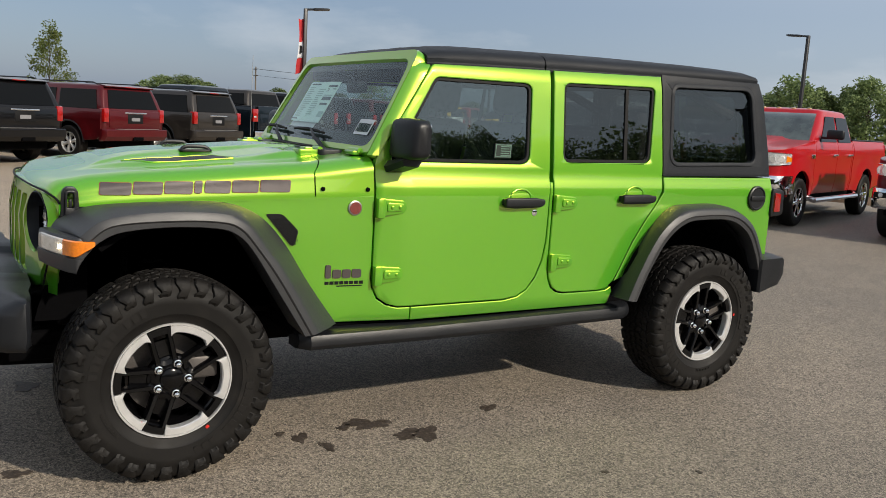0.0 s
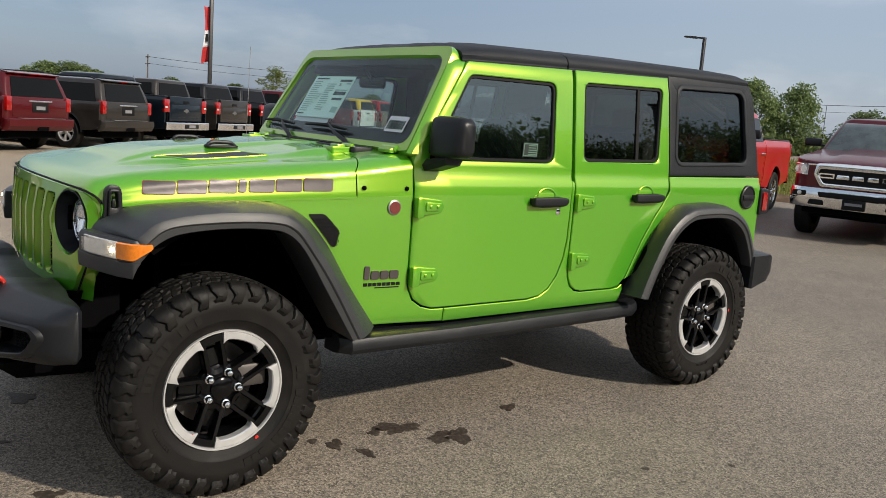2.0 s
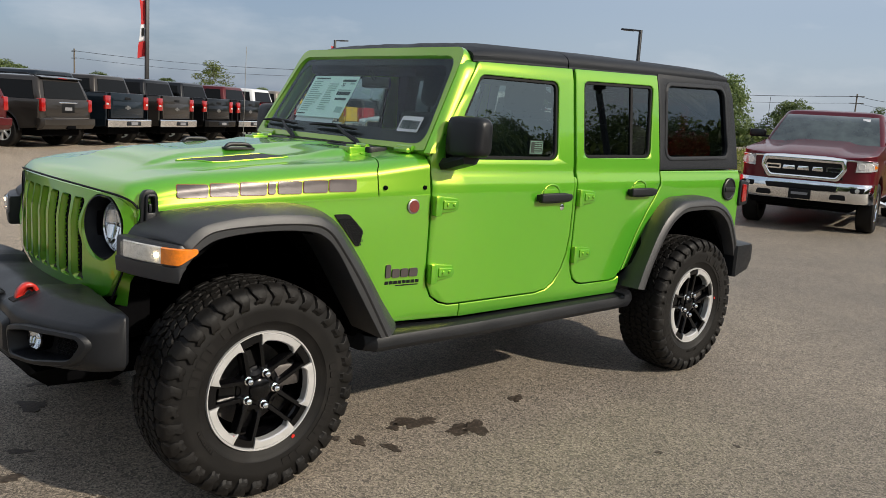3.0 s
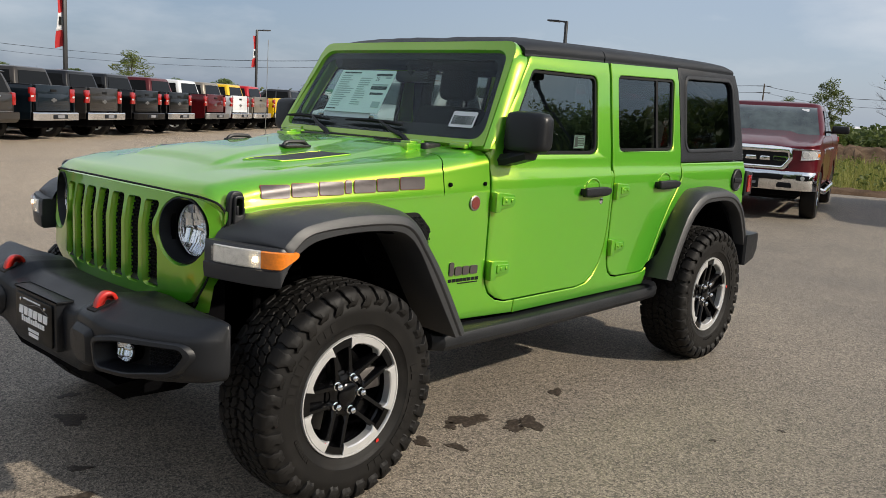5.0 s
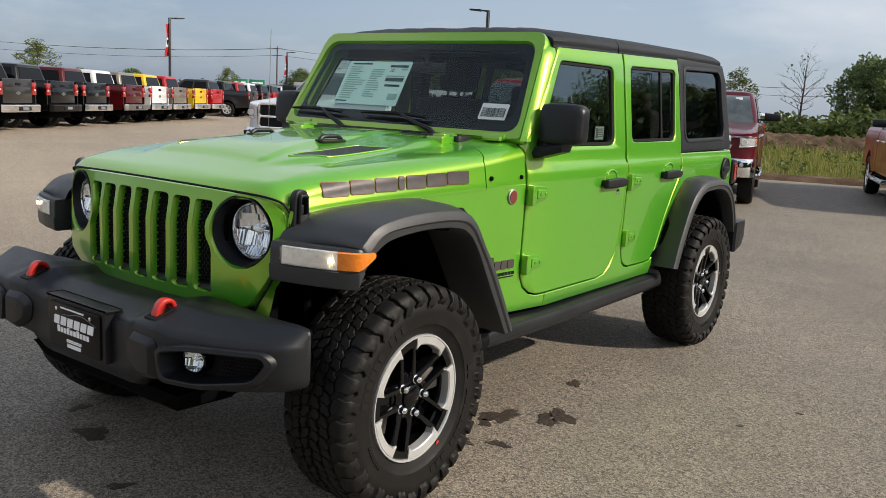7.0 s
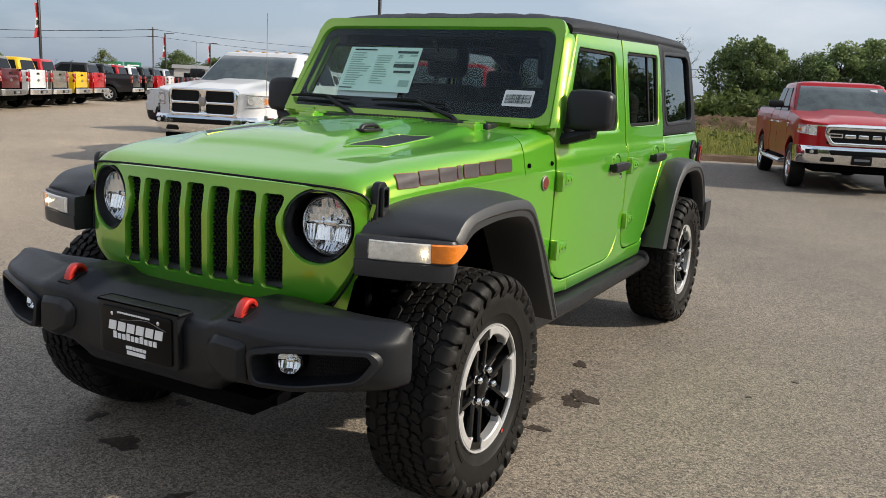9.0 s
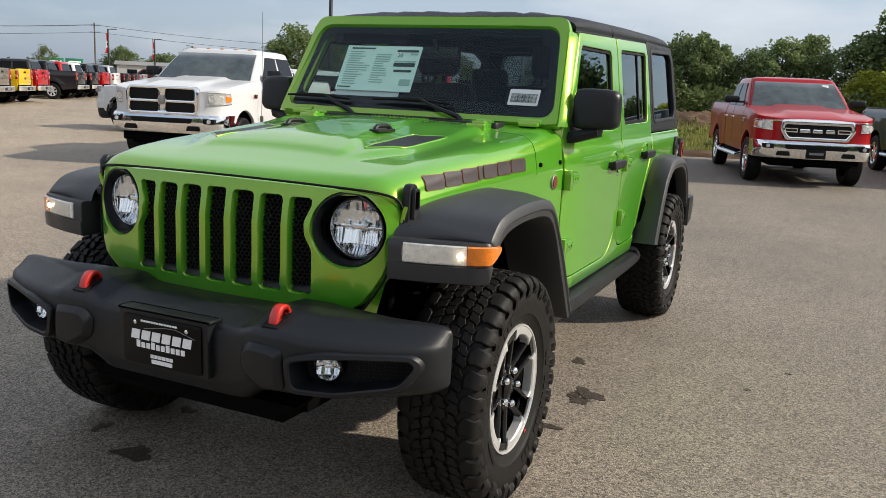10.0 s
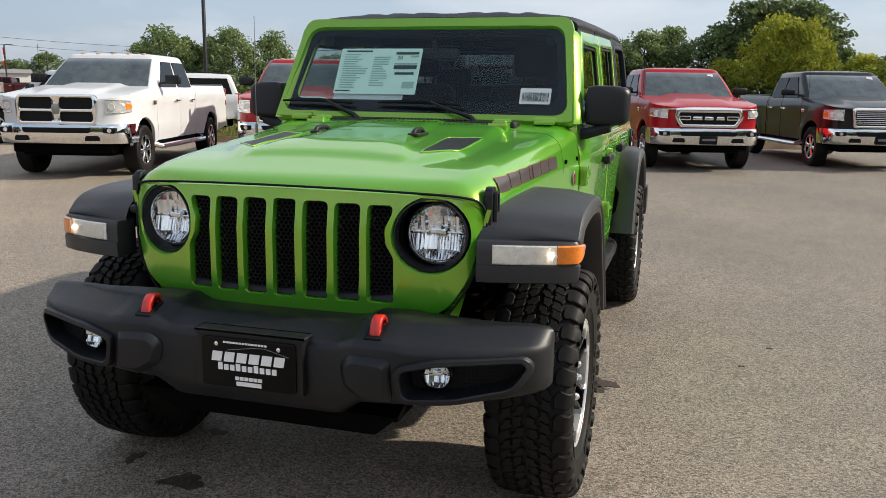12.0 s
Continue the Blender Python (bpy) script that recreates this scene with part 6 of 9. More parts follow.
FACE_MESH = to_mesh("rim_face", rim_segment(), ALLOY, 30)
LIP_MESH = to_mesh("rim_lip", lathe([(0.2215, -0.118), (0.2245, -0.1235), (0.229, -0.1235), (0.2315, -0.116), (0.229, -0.100), (0.2215, -0.100)], 72, close=True), ALLOY, 30)
ARMS_MESH = to_mesh("spokes", ARMS, GLOSSBLACK, 32)
NUT_MESH = to_mesh("lug_nut", lathe([(0.0165, 0.0), (0.0165, -0.006), (0.0130, -0.008), (0.0130, -0.020), (0.0110, -0.027), (0.006, -0.031), (0.0, -0.032)], 12), CHROME, 40)
DISC_MESH = to_mesh("brake_disc", lathe([(0.160, 0.0), (0.160, -0.022), (0.09, -0.022), (0.088, -0.05), (0.05, -0.055), (0.05, 0.0)], 48, close=True), BRAKE, 35)
BACKING_MESH = to_mesh("backing_plate", lathe([(0.192, 0.03), (0.192, 0.022), (0.0, 0.022)], 40), BLACK, 35)
CALIPER = moved(box(-0.06, 0.06, -0.035, 0.03, -0.045, 0.045, 0.012), pose(0.125, -0.02, 0.03))
CALIPER_MESH = to_mesh("brake_caliper", CALIPER, BRAKE, 35)
MARK_MESH = to_mesh("red_mark", prism([(-0.012, -0.008), (-0.003, 0.002), (0.004, -0.004), (0.012, 0.008), (0.006, 0.012), (0.001, 0.004), (-0.006, 0.008), (-0.014, 0.0)], "y", 0.0, -0.0008), RED)
DOT_MESH = to_mesh("red_dot", lathe([(0.008, 0.0), (0.008, -0.001), (0.0, -0.001)], 14), RED)


def jeep_wheel(x, y, spin, far):
    hub = new("wheel", BARREL_MESH)
    hub.parent = JEEP
    hub.matrix_basis = pose(x, y + (0.042 if far else 0.0), 0.413, 0, 0, 180 if far else 0) @ pose(0, 0, 0, 0, spin, 0) @ Matrix.Diagonal((1.018, 1.0, 1.018, 1))
    hub["label"] = "black wheel with machined alloy edge"
    one = Matrix()
    ty = share("tyre", TYRE_MESH, hub, one, "knobbly all-terrain tyre")
    share("tread", TREAD_MESH, hub, one)
    for start, count in ((-75, 14), (110, 10)):
        for i in range(count):
            if i not in (3, 11):
                share("sidewall_block", SIDE_MESH, ty, pose(0, 0, 0, 0, -start - i * 6.4, 0))
    for i in range(9):
        share("sidewall_block", SIDE_SMALL, ty, pose(0, 0, 0, 0, -200 - i * 2.6, 0))
    for i in range(5):
        share("rim_face", FACE_MESH, hub, pose(0, 0, 0, 0, -math.degrees(PHASE) - i * 72, 0), "machined alloy rim segment")
    share("rim_lip", LIP_MESH, hub, one, "machined alloy rim lip")
    share("spokes", ARMS_MESH, hub, one, "gloss black spokes")
    for i in range(5):
        a = PHASE + math.pi / 5 + i * 2 * math.pi / 5
        share("lug_nut", NUT_MESH, hub, pose(0.0635 * math.cos(a), -0.088, 0.0635 * math.sin(a)), "chrome lug nut")
    share("backing_plate", BACKING_MESH, hub, one)
    share("brake_disc", DISC_MESH, hub, pose(0, 0.02, 0))
    share("brake_caliper", CALIPER_MESH, hub, pose(0, -0.02, 0, 0, -spin, 0))
    if not far:
        a = radians(-128 if x < 1 else -74)
        share("red_mark", MARK_MESH, hub, pose(0.203 * math.cos(a), -0.1185, 0.203 * math.sin(a)))
        a = radians(-57)
        share("red_dot", DOT_MESH, hub, pose(0.243 * math.cos(a), -0.124, 0.243 * math.sin(a)))


jeep_wheel(0.0, -0.808, 0, False)
jeep_wheel(3.008, -0.788, -62, False)
jeep_wheel(0.0, 0.808, 30, True)
jeep_wheel(3.008, 0.808, 10, True)


# ---- ground ----
def asphalt_material():
    m = bpy.data.materials.new("worn_asphalt")
    m.use_nodes = True
    n, l = m.node_tree.nodes, m.node_tree.links
    b = n["Principled BSDF"]
    tc = n.new("ShaderNodeTexCoord")
    def tex(scale, detail=4.0, rough=0.55):
        t = n.new("ShaderNodeTexNoise")
        t.inputs["Scale"].default_value, t.inputs["Detail"].default_value, t.inputs["Roughness"].default_value = scale, detail, rough
        l.new(tc.outputs["Object"], t.inputs["Vector"])
        return t
    def ramp(src, p0, p1, c0, c1):
        r = n.new("ShaderNodeValToRGB")
        r.color_ramp.elements[0].position, r.color_ramp.elements[1].position = p0, p1
        r.color_ramp.elements[0].color, r.color_ramp.elements[1].color = (*c0, 1), (*c1, 1)
        l.new(src, r.inputs["Fac"])
        return r
    def mix(mode, fac, a, bb):
        x = n.new("ShaderNodeMix")
        x.data_type, x.blend_type = "RGBA", mode
        x.inputs["Factor"].default_value = fac
        l.new(a, x.inputs["A"])
        l.new(bb, x.inputs["B"])
        return x.outputs["Result"]
    stone = n.new("ShaderNodeTexVoronoi")
    stone.inputs["Scale"].default_value = 125.0
    l.new(tc.outputs["Object"], stone.inputs["Vector"])
    tint = ramp(stone.outputs["Color"], 0.15, 0.95, (0.078, 0.069, 0.058), (0.355, 0.308, 0.252))
    grain = ramp(tex(230, 3).outputs["Fac"], 0.34, 0.68, (0.42, 0.42, 0.42), (1.60, 1.59, 1.56))
    patch = ramp(tex(0.35, 5, 0.6).outputs["Fac"], 0.35, 0.68, (0.86, 0.86, 0.87), (1.12, 1.10, 1.07))
    mid = ramp(tex(2.6, 5, 0.65).outputs["Fac"], 0.36, 0.66, (0.92, 0.92, 0.92), (1.06, 1.06, 1.05))
    c = mix("MULTIPLY", 1.0, tint.outputs["Color"], grain.outputs["Color"])
    c = mix("MULTIPLY", 1.0, c, patch.outputs["Color"])
    c = mix("MULTIPLY", 1.0, c, mid.outputs["Color"])
    # colour grows paler and warmer along this ground direction, with a wandering edge
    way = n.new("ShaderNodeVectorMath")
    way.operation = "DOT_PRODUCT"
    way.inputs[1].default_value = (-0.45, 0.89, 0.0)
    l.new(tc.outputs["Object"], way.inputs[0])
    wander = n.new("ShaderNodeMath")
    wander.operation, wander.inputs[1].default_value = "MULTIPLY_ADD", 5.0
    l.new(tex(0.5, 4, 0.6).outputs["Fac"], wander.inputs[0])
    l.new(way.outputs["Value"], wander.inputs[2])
    along_fac = n.new("ShaderNodeMapRange")
    along_fac.interpolation_type = "SMOOTHSTEP"
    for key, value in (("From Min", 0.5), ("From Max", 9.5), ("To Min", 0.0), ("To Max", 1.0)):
        along_fac.inputs[key].default_value = value
    l.new(wander.outputs[0], along_fac.inputs["Value"])
    paler = ramp(along_fac.outputs["Result"], 0.0, 1.0, (1.0, 1.0, 1.0), (1.62, 1.55, 1.47))
    c = mix("MULTIPLY", 1.0, c, paler.outputs["Color"])
    l.new(c, b.inputs["Base Color"])
    b.inputs["Roughness"].default_value = 0.72
    b.inputs["Specular IOR Level"].default_value = 0.38
    bp = n.new("ShaderNodeBump")
    bp.inputs["Strength"].default_value, bp.inputs["Distance"].default_value = 0.55, 0.004
    h = n.new("ShaderNodeMath")
    h.operation = "ADD"
    l.new(stone.outputs["Distance"], h.inputs[0])
    l.new(tex(180, 3).outputs["Fac"], h.inputs[1])
    l.new(h.outputs[0], bp.inputs["Height"])
    l.new(bp.outputs["Normal"], b.inputs["Normal"])
    return m


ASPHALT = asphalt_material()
MEADOW = material("dry_meadow", (0.085, 0.095, 0.022), rough=0.95, var=0.35, scale=0.25, fine=6.0, bump=0.4, bump_scale=20, second=(0.15, 0.125, 0.045), second_at=(0.45, 0.62), spec=0.1)
SOIL = material("brown_soil", (0.085, 0.055, 0.034), rough=0.95, var=0.4, scale=1.5, fine=25.0, bump=0.8, bump_scale=30, second=(0.13, 0.09, 0.06), second_at=(0.45, 0.65), spec=0.1)
STAIN = material("oil_stain", (0.040, 0.029, 0.020), rough=0.62, var=0.75, scale=60, fine=210, bump=0.6, bump_scale=220, second=(0.075, 0.060, 0.046), second_at=(0.50, 0.72))

# one sheet of land to the horizon; the paved lot lies on it
land = flat([[(-900, -900), (900, -900), (900, 900), (-900, 900)]], range(-800, 900, 200), range(-800, 900, 200))
for v in land.verts:
    v.co = Vector((v.co.x, v.co.z, -0.03))
tagged(part("ground", land, MEADOW), "dry yellow-green meadow land", "ground", kind="structure")
ROW_DIR = Vector((-0.31, 0.951))
EDGE_P = Vector((19.3, 1.9))


def edge_at(s):
    """Places along the back edge of the lot, behind the row of trucks."""
    return EDGE_P + ROW_DIR * s


e0, e1 = edge_at(-95), edge_at(11)
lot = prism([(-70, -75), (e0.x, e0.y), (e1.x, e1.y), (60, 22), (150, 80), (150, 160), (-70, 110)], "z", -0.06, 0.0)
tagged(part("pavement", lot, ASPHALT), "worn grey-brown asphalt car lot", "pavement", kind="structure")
rr = random.Random(11)


def strip(a, b, w0, w1, z, rough, n=60, m=8):
    bm = bmesh.new()
    side = Vector((ROW_DIR.y, -ROW_DIR.x))
    g = []
    for i in range(n + 1):
        p = edge_at(a + (b - a) * i / n)
        row = []
        for j in range(m + 1):
            q = p + side * (w0 + (w1 - w0) * j / m + (rr.uniform(-.12, .12) if j in (0, m) else 0))
            h = z * math.sin(math.pi * j / m) ** 0.6 + (rr.uniform(-rough, rough) if 0 < j < m else 0)
            row.append(bm.verts.new((q.x, q.y, h - (0.02 if j in (0, m) else 0))))
        g.append(row)
    for x, y in zip(g, g[1:]):
        for j in range(m):
            bm.faces.new((x[j], x[j + 1], y[j + 1], y[j]))
    return bm


tagged(part("soil_verge", strip(-45, 11, 0.1, 1.5, 0.10, 0.05, 160, 8), SOIL, angle=80), "strip of turned brown soil along the lot", "soil", kind="structure")
tagged(part("dirt_bank", strip(-9, 1.5, 20.0, 25.0, 0.75, 0.14, 50, 12), SOIL, angle=80), "low bank of brown earth in the field", "earth bank", kind="structure")


def stain_shape(cx, cy, r, seed, stretch=1.0, turn=0.0):
    q = random.Random(seed)
    ph = [q.uniform(0, 6.28) for _ in range(5)]
    pts = []
    for i in range(40):
        a = 2 * math.pi * i / 40
        rad = r * (1 + 0.28 * math.sin(2 * a + ph[0]) + 0.22 * math.sin(3 * a + ph[1]) + 0.13 * math.sin(5 * a + ph[2]) + 0.10 * math.sin(9 * a + ph[3]) + 0.06 * math.sin(14 * a + ph[4]))
        x, y = rad * math.cos(a) * stretch, rad * math.sin(a)
        pts.append((cx + x * math.cos(turn) - y * math.sin(turn), cy + x * math.sin(turn) + y * math.cos(turn)))
    return pts


for i, (x, y, r, st) in enumerate(((0.985, -0.66, 0.062, 1.7), (1.10, -0.85, 0.045, 1.6), (1.19, -0.88, 0.062, 1.2), (1.673, -0.69, 0.034, 1.5), (0.86, -0.66, 0.028, 1.3), (0.62, -0.70, 0.035, 1.4), (0.70, -0.84, 0.032, 1.3), (0.55, -0.62, 0.02, 1.2),
                                      (-0.42, 0.495, 0.055, 1.4), (-0.75, -0.25, 0.042, 1.6), (-0.62, -0.02, 0.028, 1.3), (-0.30, 0.80, 0.03, 1.4), (-0.55, -0.62, 0.035, 1.5), (0.02, 0.62, 0.03, 1.2), (-1.02, -0.05, 0.03, 1.4), (2.1, -1.75, 0.015, 1.0), (1.703, -1.576, 0.013, 1.2))):
    s = part("oil_stain", prism(stain_shape(x, y, r, 30 + i, st, 0.3 * i), "z", -0.002, 0.0025), STAIN)
    tagged(s, "dark oily spot on the asphalt", "stain", "oil spots on the asphalt")


# ---- parked vehicles ----
PAINTS = {}


def paint(name, color, flake=0.3):
    PAINTS[name] = car_paint(name + "_car_paint", color, flake, 0.6)


paint("red", (0.36, 0.004, 0.008), 0.0)
paint("maroon", (0.085, 0.004, 0.010), 0.2)
paint("dark_red", (0.070, 0.003, 0.005), 0.12)
paint("white", (0.62, 0.63, 0.64), 0.0)
paint("black", (0.0025, 0.0025, 0.0032), 0.0)
paint("navy", (0.006, 0.011, 0.017), 0.2)
paint("brown_grey", (0.034, 0.030, 0.027), 0.3)
paint("grey", (0.026, 0.026, 0.028), 0.3)
paint("tan", (0.24, 0.21, 0.17), 0.5)
paint("yellow", (0.68, 0.42, 0.010), 0.05)
paint("silver", (0.42, 0.43, 0.44), 0.6)
CARGLASS = material("dark_car_glass", (0.003, 0.0035, 0.004), rough=0.02, var=0.05, spec=0.15)
# opaque screen: grey-green blotches paint in cloudy reflections and the bright cab inside
SCREEN = material("painted_reflection_windshield", (0.050, 0.064, 0.060), rough=0.03, var=0.75, scale=1.6, fine=5, spec=0.8, coat=0.5, coat_rough=0.0)
PLATEGREY = material("worn_plate_print", (0.20, 0.20, 0.21), rough=0.5, var=0.3, scale=30, fine=90)
CLEARANCE = material("amber_clearance_lens", (0.42, 0.22, 0.06), rough=0.2, var=0.1, coat=1.0)
SLOT = {"bowl": WHITELENS, "black": BLACK, "plastic": PLASTIC, "chrome": CHROME, "tyre": RUBBER, "rim": ALLOY, "red": REDLENS, "amber": AMBER, "lens": TRUCKLENS, "glass": CARGLASS, "screen": SCREEN, "steel": STEEL, "seal": SEAL, "print": PLATEGREY, "gold": STEEL, "clear": CLEARANCE, "paper": PAPER_WHITE}


def arch(cx, r, cz=0.42, n=12, lo=None):
    """Points over a wheel opening, from its back foot to its front one."""
    return [(cx + r * math.cos(math.pi * i / n), max(lo if lo is not None else 0.42, cz + r * math.sin(math.pi * i / n))) for i in range(n + 1)]


def road_wheel():
    tyre = lathe([(0.235, -0.10), (0.255, -0.118), (0.32, -0.130), (0.372, -0.126), (0.395, -0.105), (0.402, -0.06), (0.404, 0), (0.402, 0.06), (0.395, 0.105), (0.372, 0.126), (0.255, 0.118), (0.235, 0.10)], 40, close=True)
    rim = lathe([(0.248, -0.112), (0.246, -0.118), (0.226, -0.112), (0.215, -0.05), (0.215, 0.0), (0.24, 0.0)], 40, close=True)
    for i in range(6):
        c = i * math.pi / 3
        u, v = Vector((math.cos(c), 0, math.sin(c))), Vector((-math.sin(c), 0, math.cos(c)))
        rows = []
        for r, wd, w in ((0.03, 0.034, -0.10), (0.10, 0.032, -0.105), (0.18, 0.040, -0.108), (0.232, 0.056, -0.110)):
            q = u * r
            rows.append([q - v * wd + Vector((0, w + 0.014, 0)), q - v * wd * 0.5 + Vector((0, w, 0)), q + v * wd * 0.5 + Vector((0, w, 0)), q + v * wd + Vector((0, w + 0.014, 0)), q + v * wd + Vector((0, w + 0.05, 0)), q - v * wd + Vector((0, w + 0.05, 0))])
        rim = join(rim, loft(rows))
    rim = join(rim, lathe([(0.06, -0.09), (0.055, -0.118), (0.03, -0.124), (0.0, -0.124)], 20))
    back = lathe([(0.215, -0.045), (0.0, -0.045)], 32)
    return to_mesh("road_tyre", tyre, RUBBER), to_mesh("road_rim", rim, CHROME), to_mesh("road_wheel_back", back, BLACK)


ROAD = road_wheel()


def quad_sheet(p, thick=0.012, inner=None):
    """A slightly proud plate over four or more corner points."""
    pts = [Vector(q) for q in p]
    n = (pts[1] - pts[0]).cross(pts[2] - pts[0]).normalized()
    bm = bmesh.new()
    a = [bm.verts.new(q + n * thick) for q in pts]
    b = [bm.verts.new(q - n * thick) for q in pts]
    bm.faces.new(a)
    bm.faces.new(b)
    for i in range(len(pts)):
        bm.faces.new((a[i - 1], a[i], b[i], b[i - 1]))
    return bm


def cab_shell(x0, x1, x2, x3, zb, zt, wb, wt, name, T, windows):
    """The glass-house: raked front from x0 to x1, roof to x2, back to x3; with its glasses."""
    rows = []
    for k in range(7):
        t = k / 6
        z = zb + (zt - zb) * t
        bulge = 0.02 * math.sin(math.pi * t)
        w = wb + (wt - wb) * t + bulge
        fx, bx = x0 + (x1 - x0) * t, x3 + (x2 - x3) * t
        loop = rounded([(fx, -w), (bx, -w), (bx, w), (fx, w)], 0.07 + 0.09 * t, 4)
        rows.append([Vector((a, b, z)) for a, b in loop])
    for s, dz in ((0.975, 0.020), (0.93, 0.036), (0.82, 0.052), (0.6, 0.066), (0.3, 0.073)):
        cx = (x1 + x2) / 2
        rows.append([Vector((cx + (p.x - cx) * s, p.y * s, zt + dz)) for p in rows[6]])
    T.append((name, to_mesh(name, loft(rows), BLACK, 45), "paint", "", None))
    def at(t, u):
        """u 0 front to 1 back along the side, t 0 belt to 1 roof."""
        z = zb + (zt - zb) * t
        w = wb + (wt - wb) * t + 0.02 * math.sin(math.pi * t)
        fx, bx = x0 + (x1 - x0) * t, x3 + (x2 - x3) * t
        return fx, bx, w, z
    # windshield
    f0, _, w0, z0 = at(0.04, 0)
    f1, _, w1, z1 = at(0.94, 0)
    rows = []
    for i in range(13):
        y = -1 + i / 6
        row = []
        for k in range(5):
            t = k / 4
            bow = 0.055 * (1 - y * y) + 0.020 * math.sin(math.pi * t)
            row.append(Vector((f0 + (f1 - f0) * t - 0.012 - bow, y * (w0 - 0.055 + (w1 - w0 - 0.015) * t), z0 + (z1 - z0) * t)))
        rows.append(row + [Vector((f1 + 0.03, row[4].y, z1)), Vector((f0 + 0.03, row[0].y, z0))])
    ws = loft(rows)
    T.append(("windshield", to_mesh("windshield", ws, SCREEN), "screen", "", None))
    _, b0, w0, z0 = at(0.10, 0)
    _, b1, w1, z1 = at(0.88, 0)
    bw = loft([[Vector((b0 + 0.012, y * (w0 - 0.16), z0)), Vector((b1 + 0.012, y * (w1 - 0.16), z1)), Vector((b1 - 0.02, y * (w1 - 0.16), z1)), Vector((b0 - 0.02, y * (w0 - 0.16), z0))] for y in (-1, 0, 1)])
    T.append(("rear_window", to_mesh("rear_window", bw, CARGLASS), "glass", "", None))
    for (xa0, xa1, xb0, xb1) in windows:
        for s in (-1, 1):
            pts = []
            for t, x in ((0.05, xa0), (0.05, xb0), (0.86, xb1), (0.86, xa1)):
                _, _, w, z = at(t, 0)
                pts.append(Vector((x, s * (w + 0.013), z)))
            T.append(("side_window", to_mesh("side_window", quad_sheet(pts, 0.010), CARGLASS), "glass", "", None))


def body_y(x, z, up, wb):
    """Half width of a truck's side: full at the waist, rolled in at the shoulder, swelling round the wheels."""
    y = lerp(z - up, (0.45, 0.58, 0.70, 0.86, 1.06, 1.14, 1.24, 1.31, 1.36, 1.42), (0.952, 0.968, 0.986, 0.978, 0.984, 0.992, 0.984, 0.968, 0.946, 0.915))
    y -= lerp(x, (-0.80, -0.62, -0.35), (0.07, 0.022, 0.0))
    for cx in (0.0, wb):
        d = math.hypot(x - cx, z - 0.44)
        if d < 0.74 and z > 0.40:
            y += 0.024 * min(1.0, max(0.0, (0.74 - d) / 0.16)) * (1.0 if z < 1.15 else max(0.0, (1.30 - z) / 0.15))
    return y


def body_sheet(loop, side, up, wb, step=0.10):
    """A pressed outer panel with rolled rim, on one side of a truck."""
    xs, zs = [p[0] for p in loop], [p[1] for p in loop]
    bm = flat([loop], [min(xs) + step * i for i in range(1, int((max(xs) - min(xs)) / step) + 1)], [v + up for v in (0.58, 0.70, 0.78, 0.86, 0.96, 1.06, 1.10, 1.14, 1.19, 1.24, 1.28, 1.31, 1.34, 1.36, 1.39)])
    soften(bm, 0.006, 0.0)
    edge = {v for e in bm.edges if len(e.link_faces) == 1 for v in e.verts}
    for v in bm.verts:
        v.co.y = side * (body_y(v.co.x, v.co.z, up, wb) - (0.006 if v in edge else 0.0))
    return solid(bm, lambda v: v.co - Vector((0, side * 0.045, 0)))


NOSE = curve([(-0.957, 0, 0), (-0.948, 0.40, 0), (-0.925, 0.62, 0), (-0.880, 0.78, 0), (-0.800, 0.90, 0), (-0.690, 0.962, 0), (-0.595, 0.978, 0), (-0.500, 0.985, 0)], 5)


def nose_x(share_of):
    """How far forward the nose line stands at a share of its length."""
    f = share_of * (len(NOSE) - 1)
    a = min(len(NOSE) - 2, int(f))
    return NOSE[a].lerp(NOSE[a + 1], f - a).x


def nose_strip(y_or_x, low, high, out, side=0, thick=0.03):
    """A band round the front corner: from one share of the nose line to another, between two heights."""
    s0, s1 = y_or_x
    total = len(NOSE) - 1
    rows = []
    k = 15
    for i in range(k):
        t = i / (k - 1)
        f = (s0 + (s1 - s0) * t) * total
        a = min(total - 1, int(f))
        p = NOSE[a].lerp(NOSE[a + 1], f - a)
        d = (NOSE[a + 1] - NOSE[a]).normalized()
        n = Vector((-d.y, d.x, 0))
        o, q = p + n * out, p - n * thick
        z0, z1 = low(t), high(t)
        e = min(0.012, (z1 - z0) * 0.3)
        rows.append([Vector((v.x, side * v.y, z)) for v, z in ((p, z0), (o, z0 + e), (o, z1 - e), (p, z1), (q, z1), (q, z0))])
    return loft(rows)


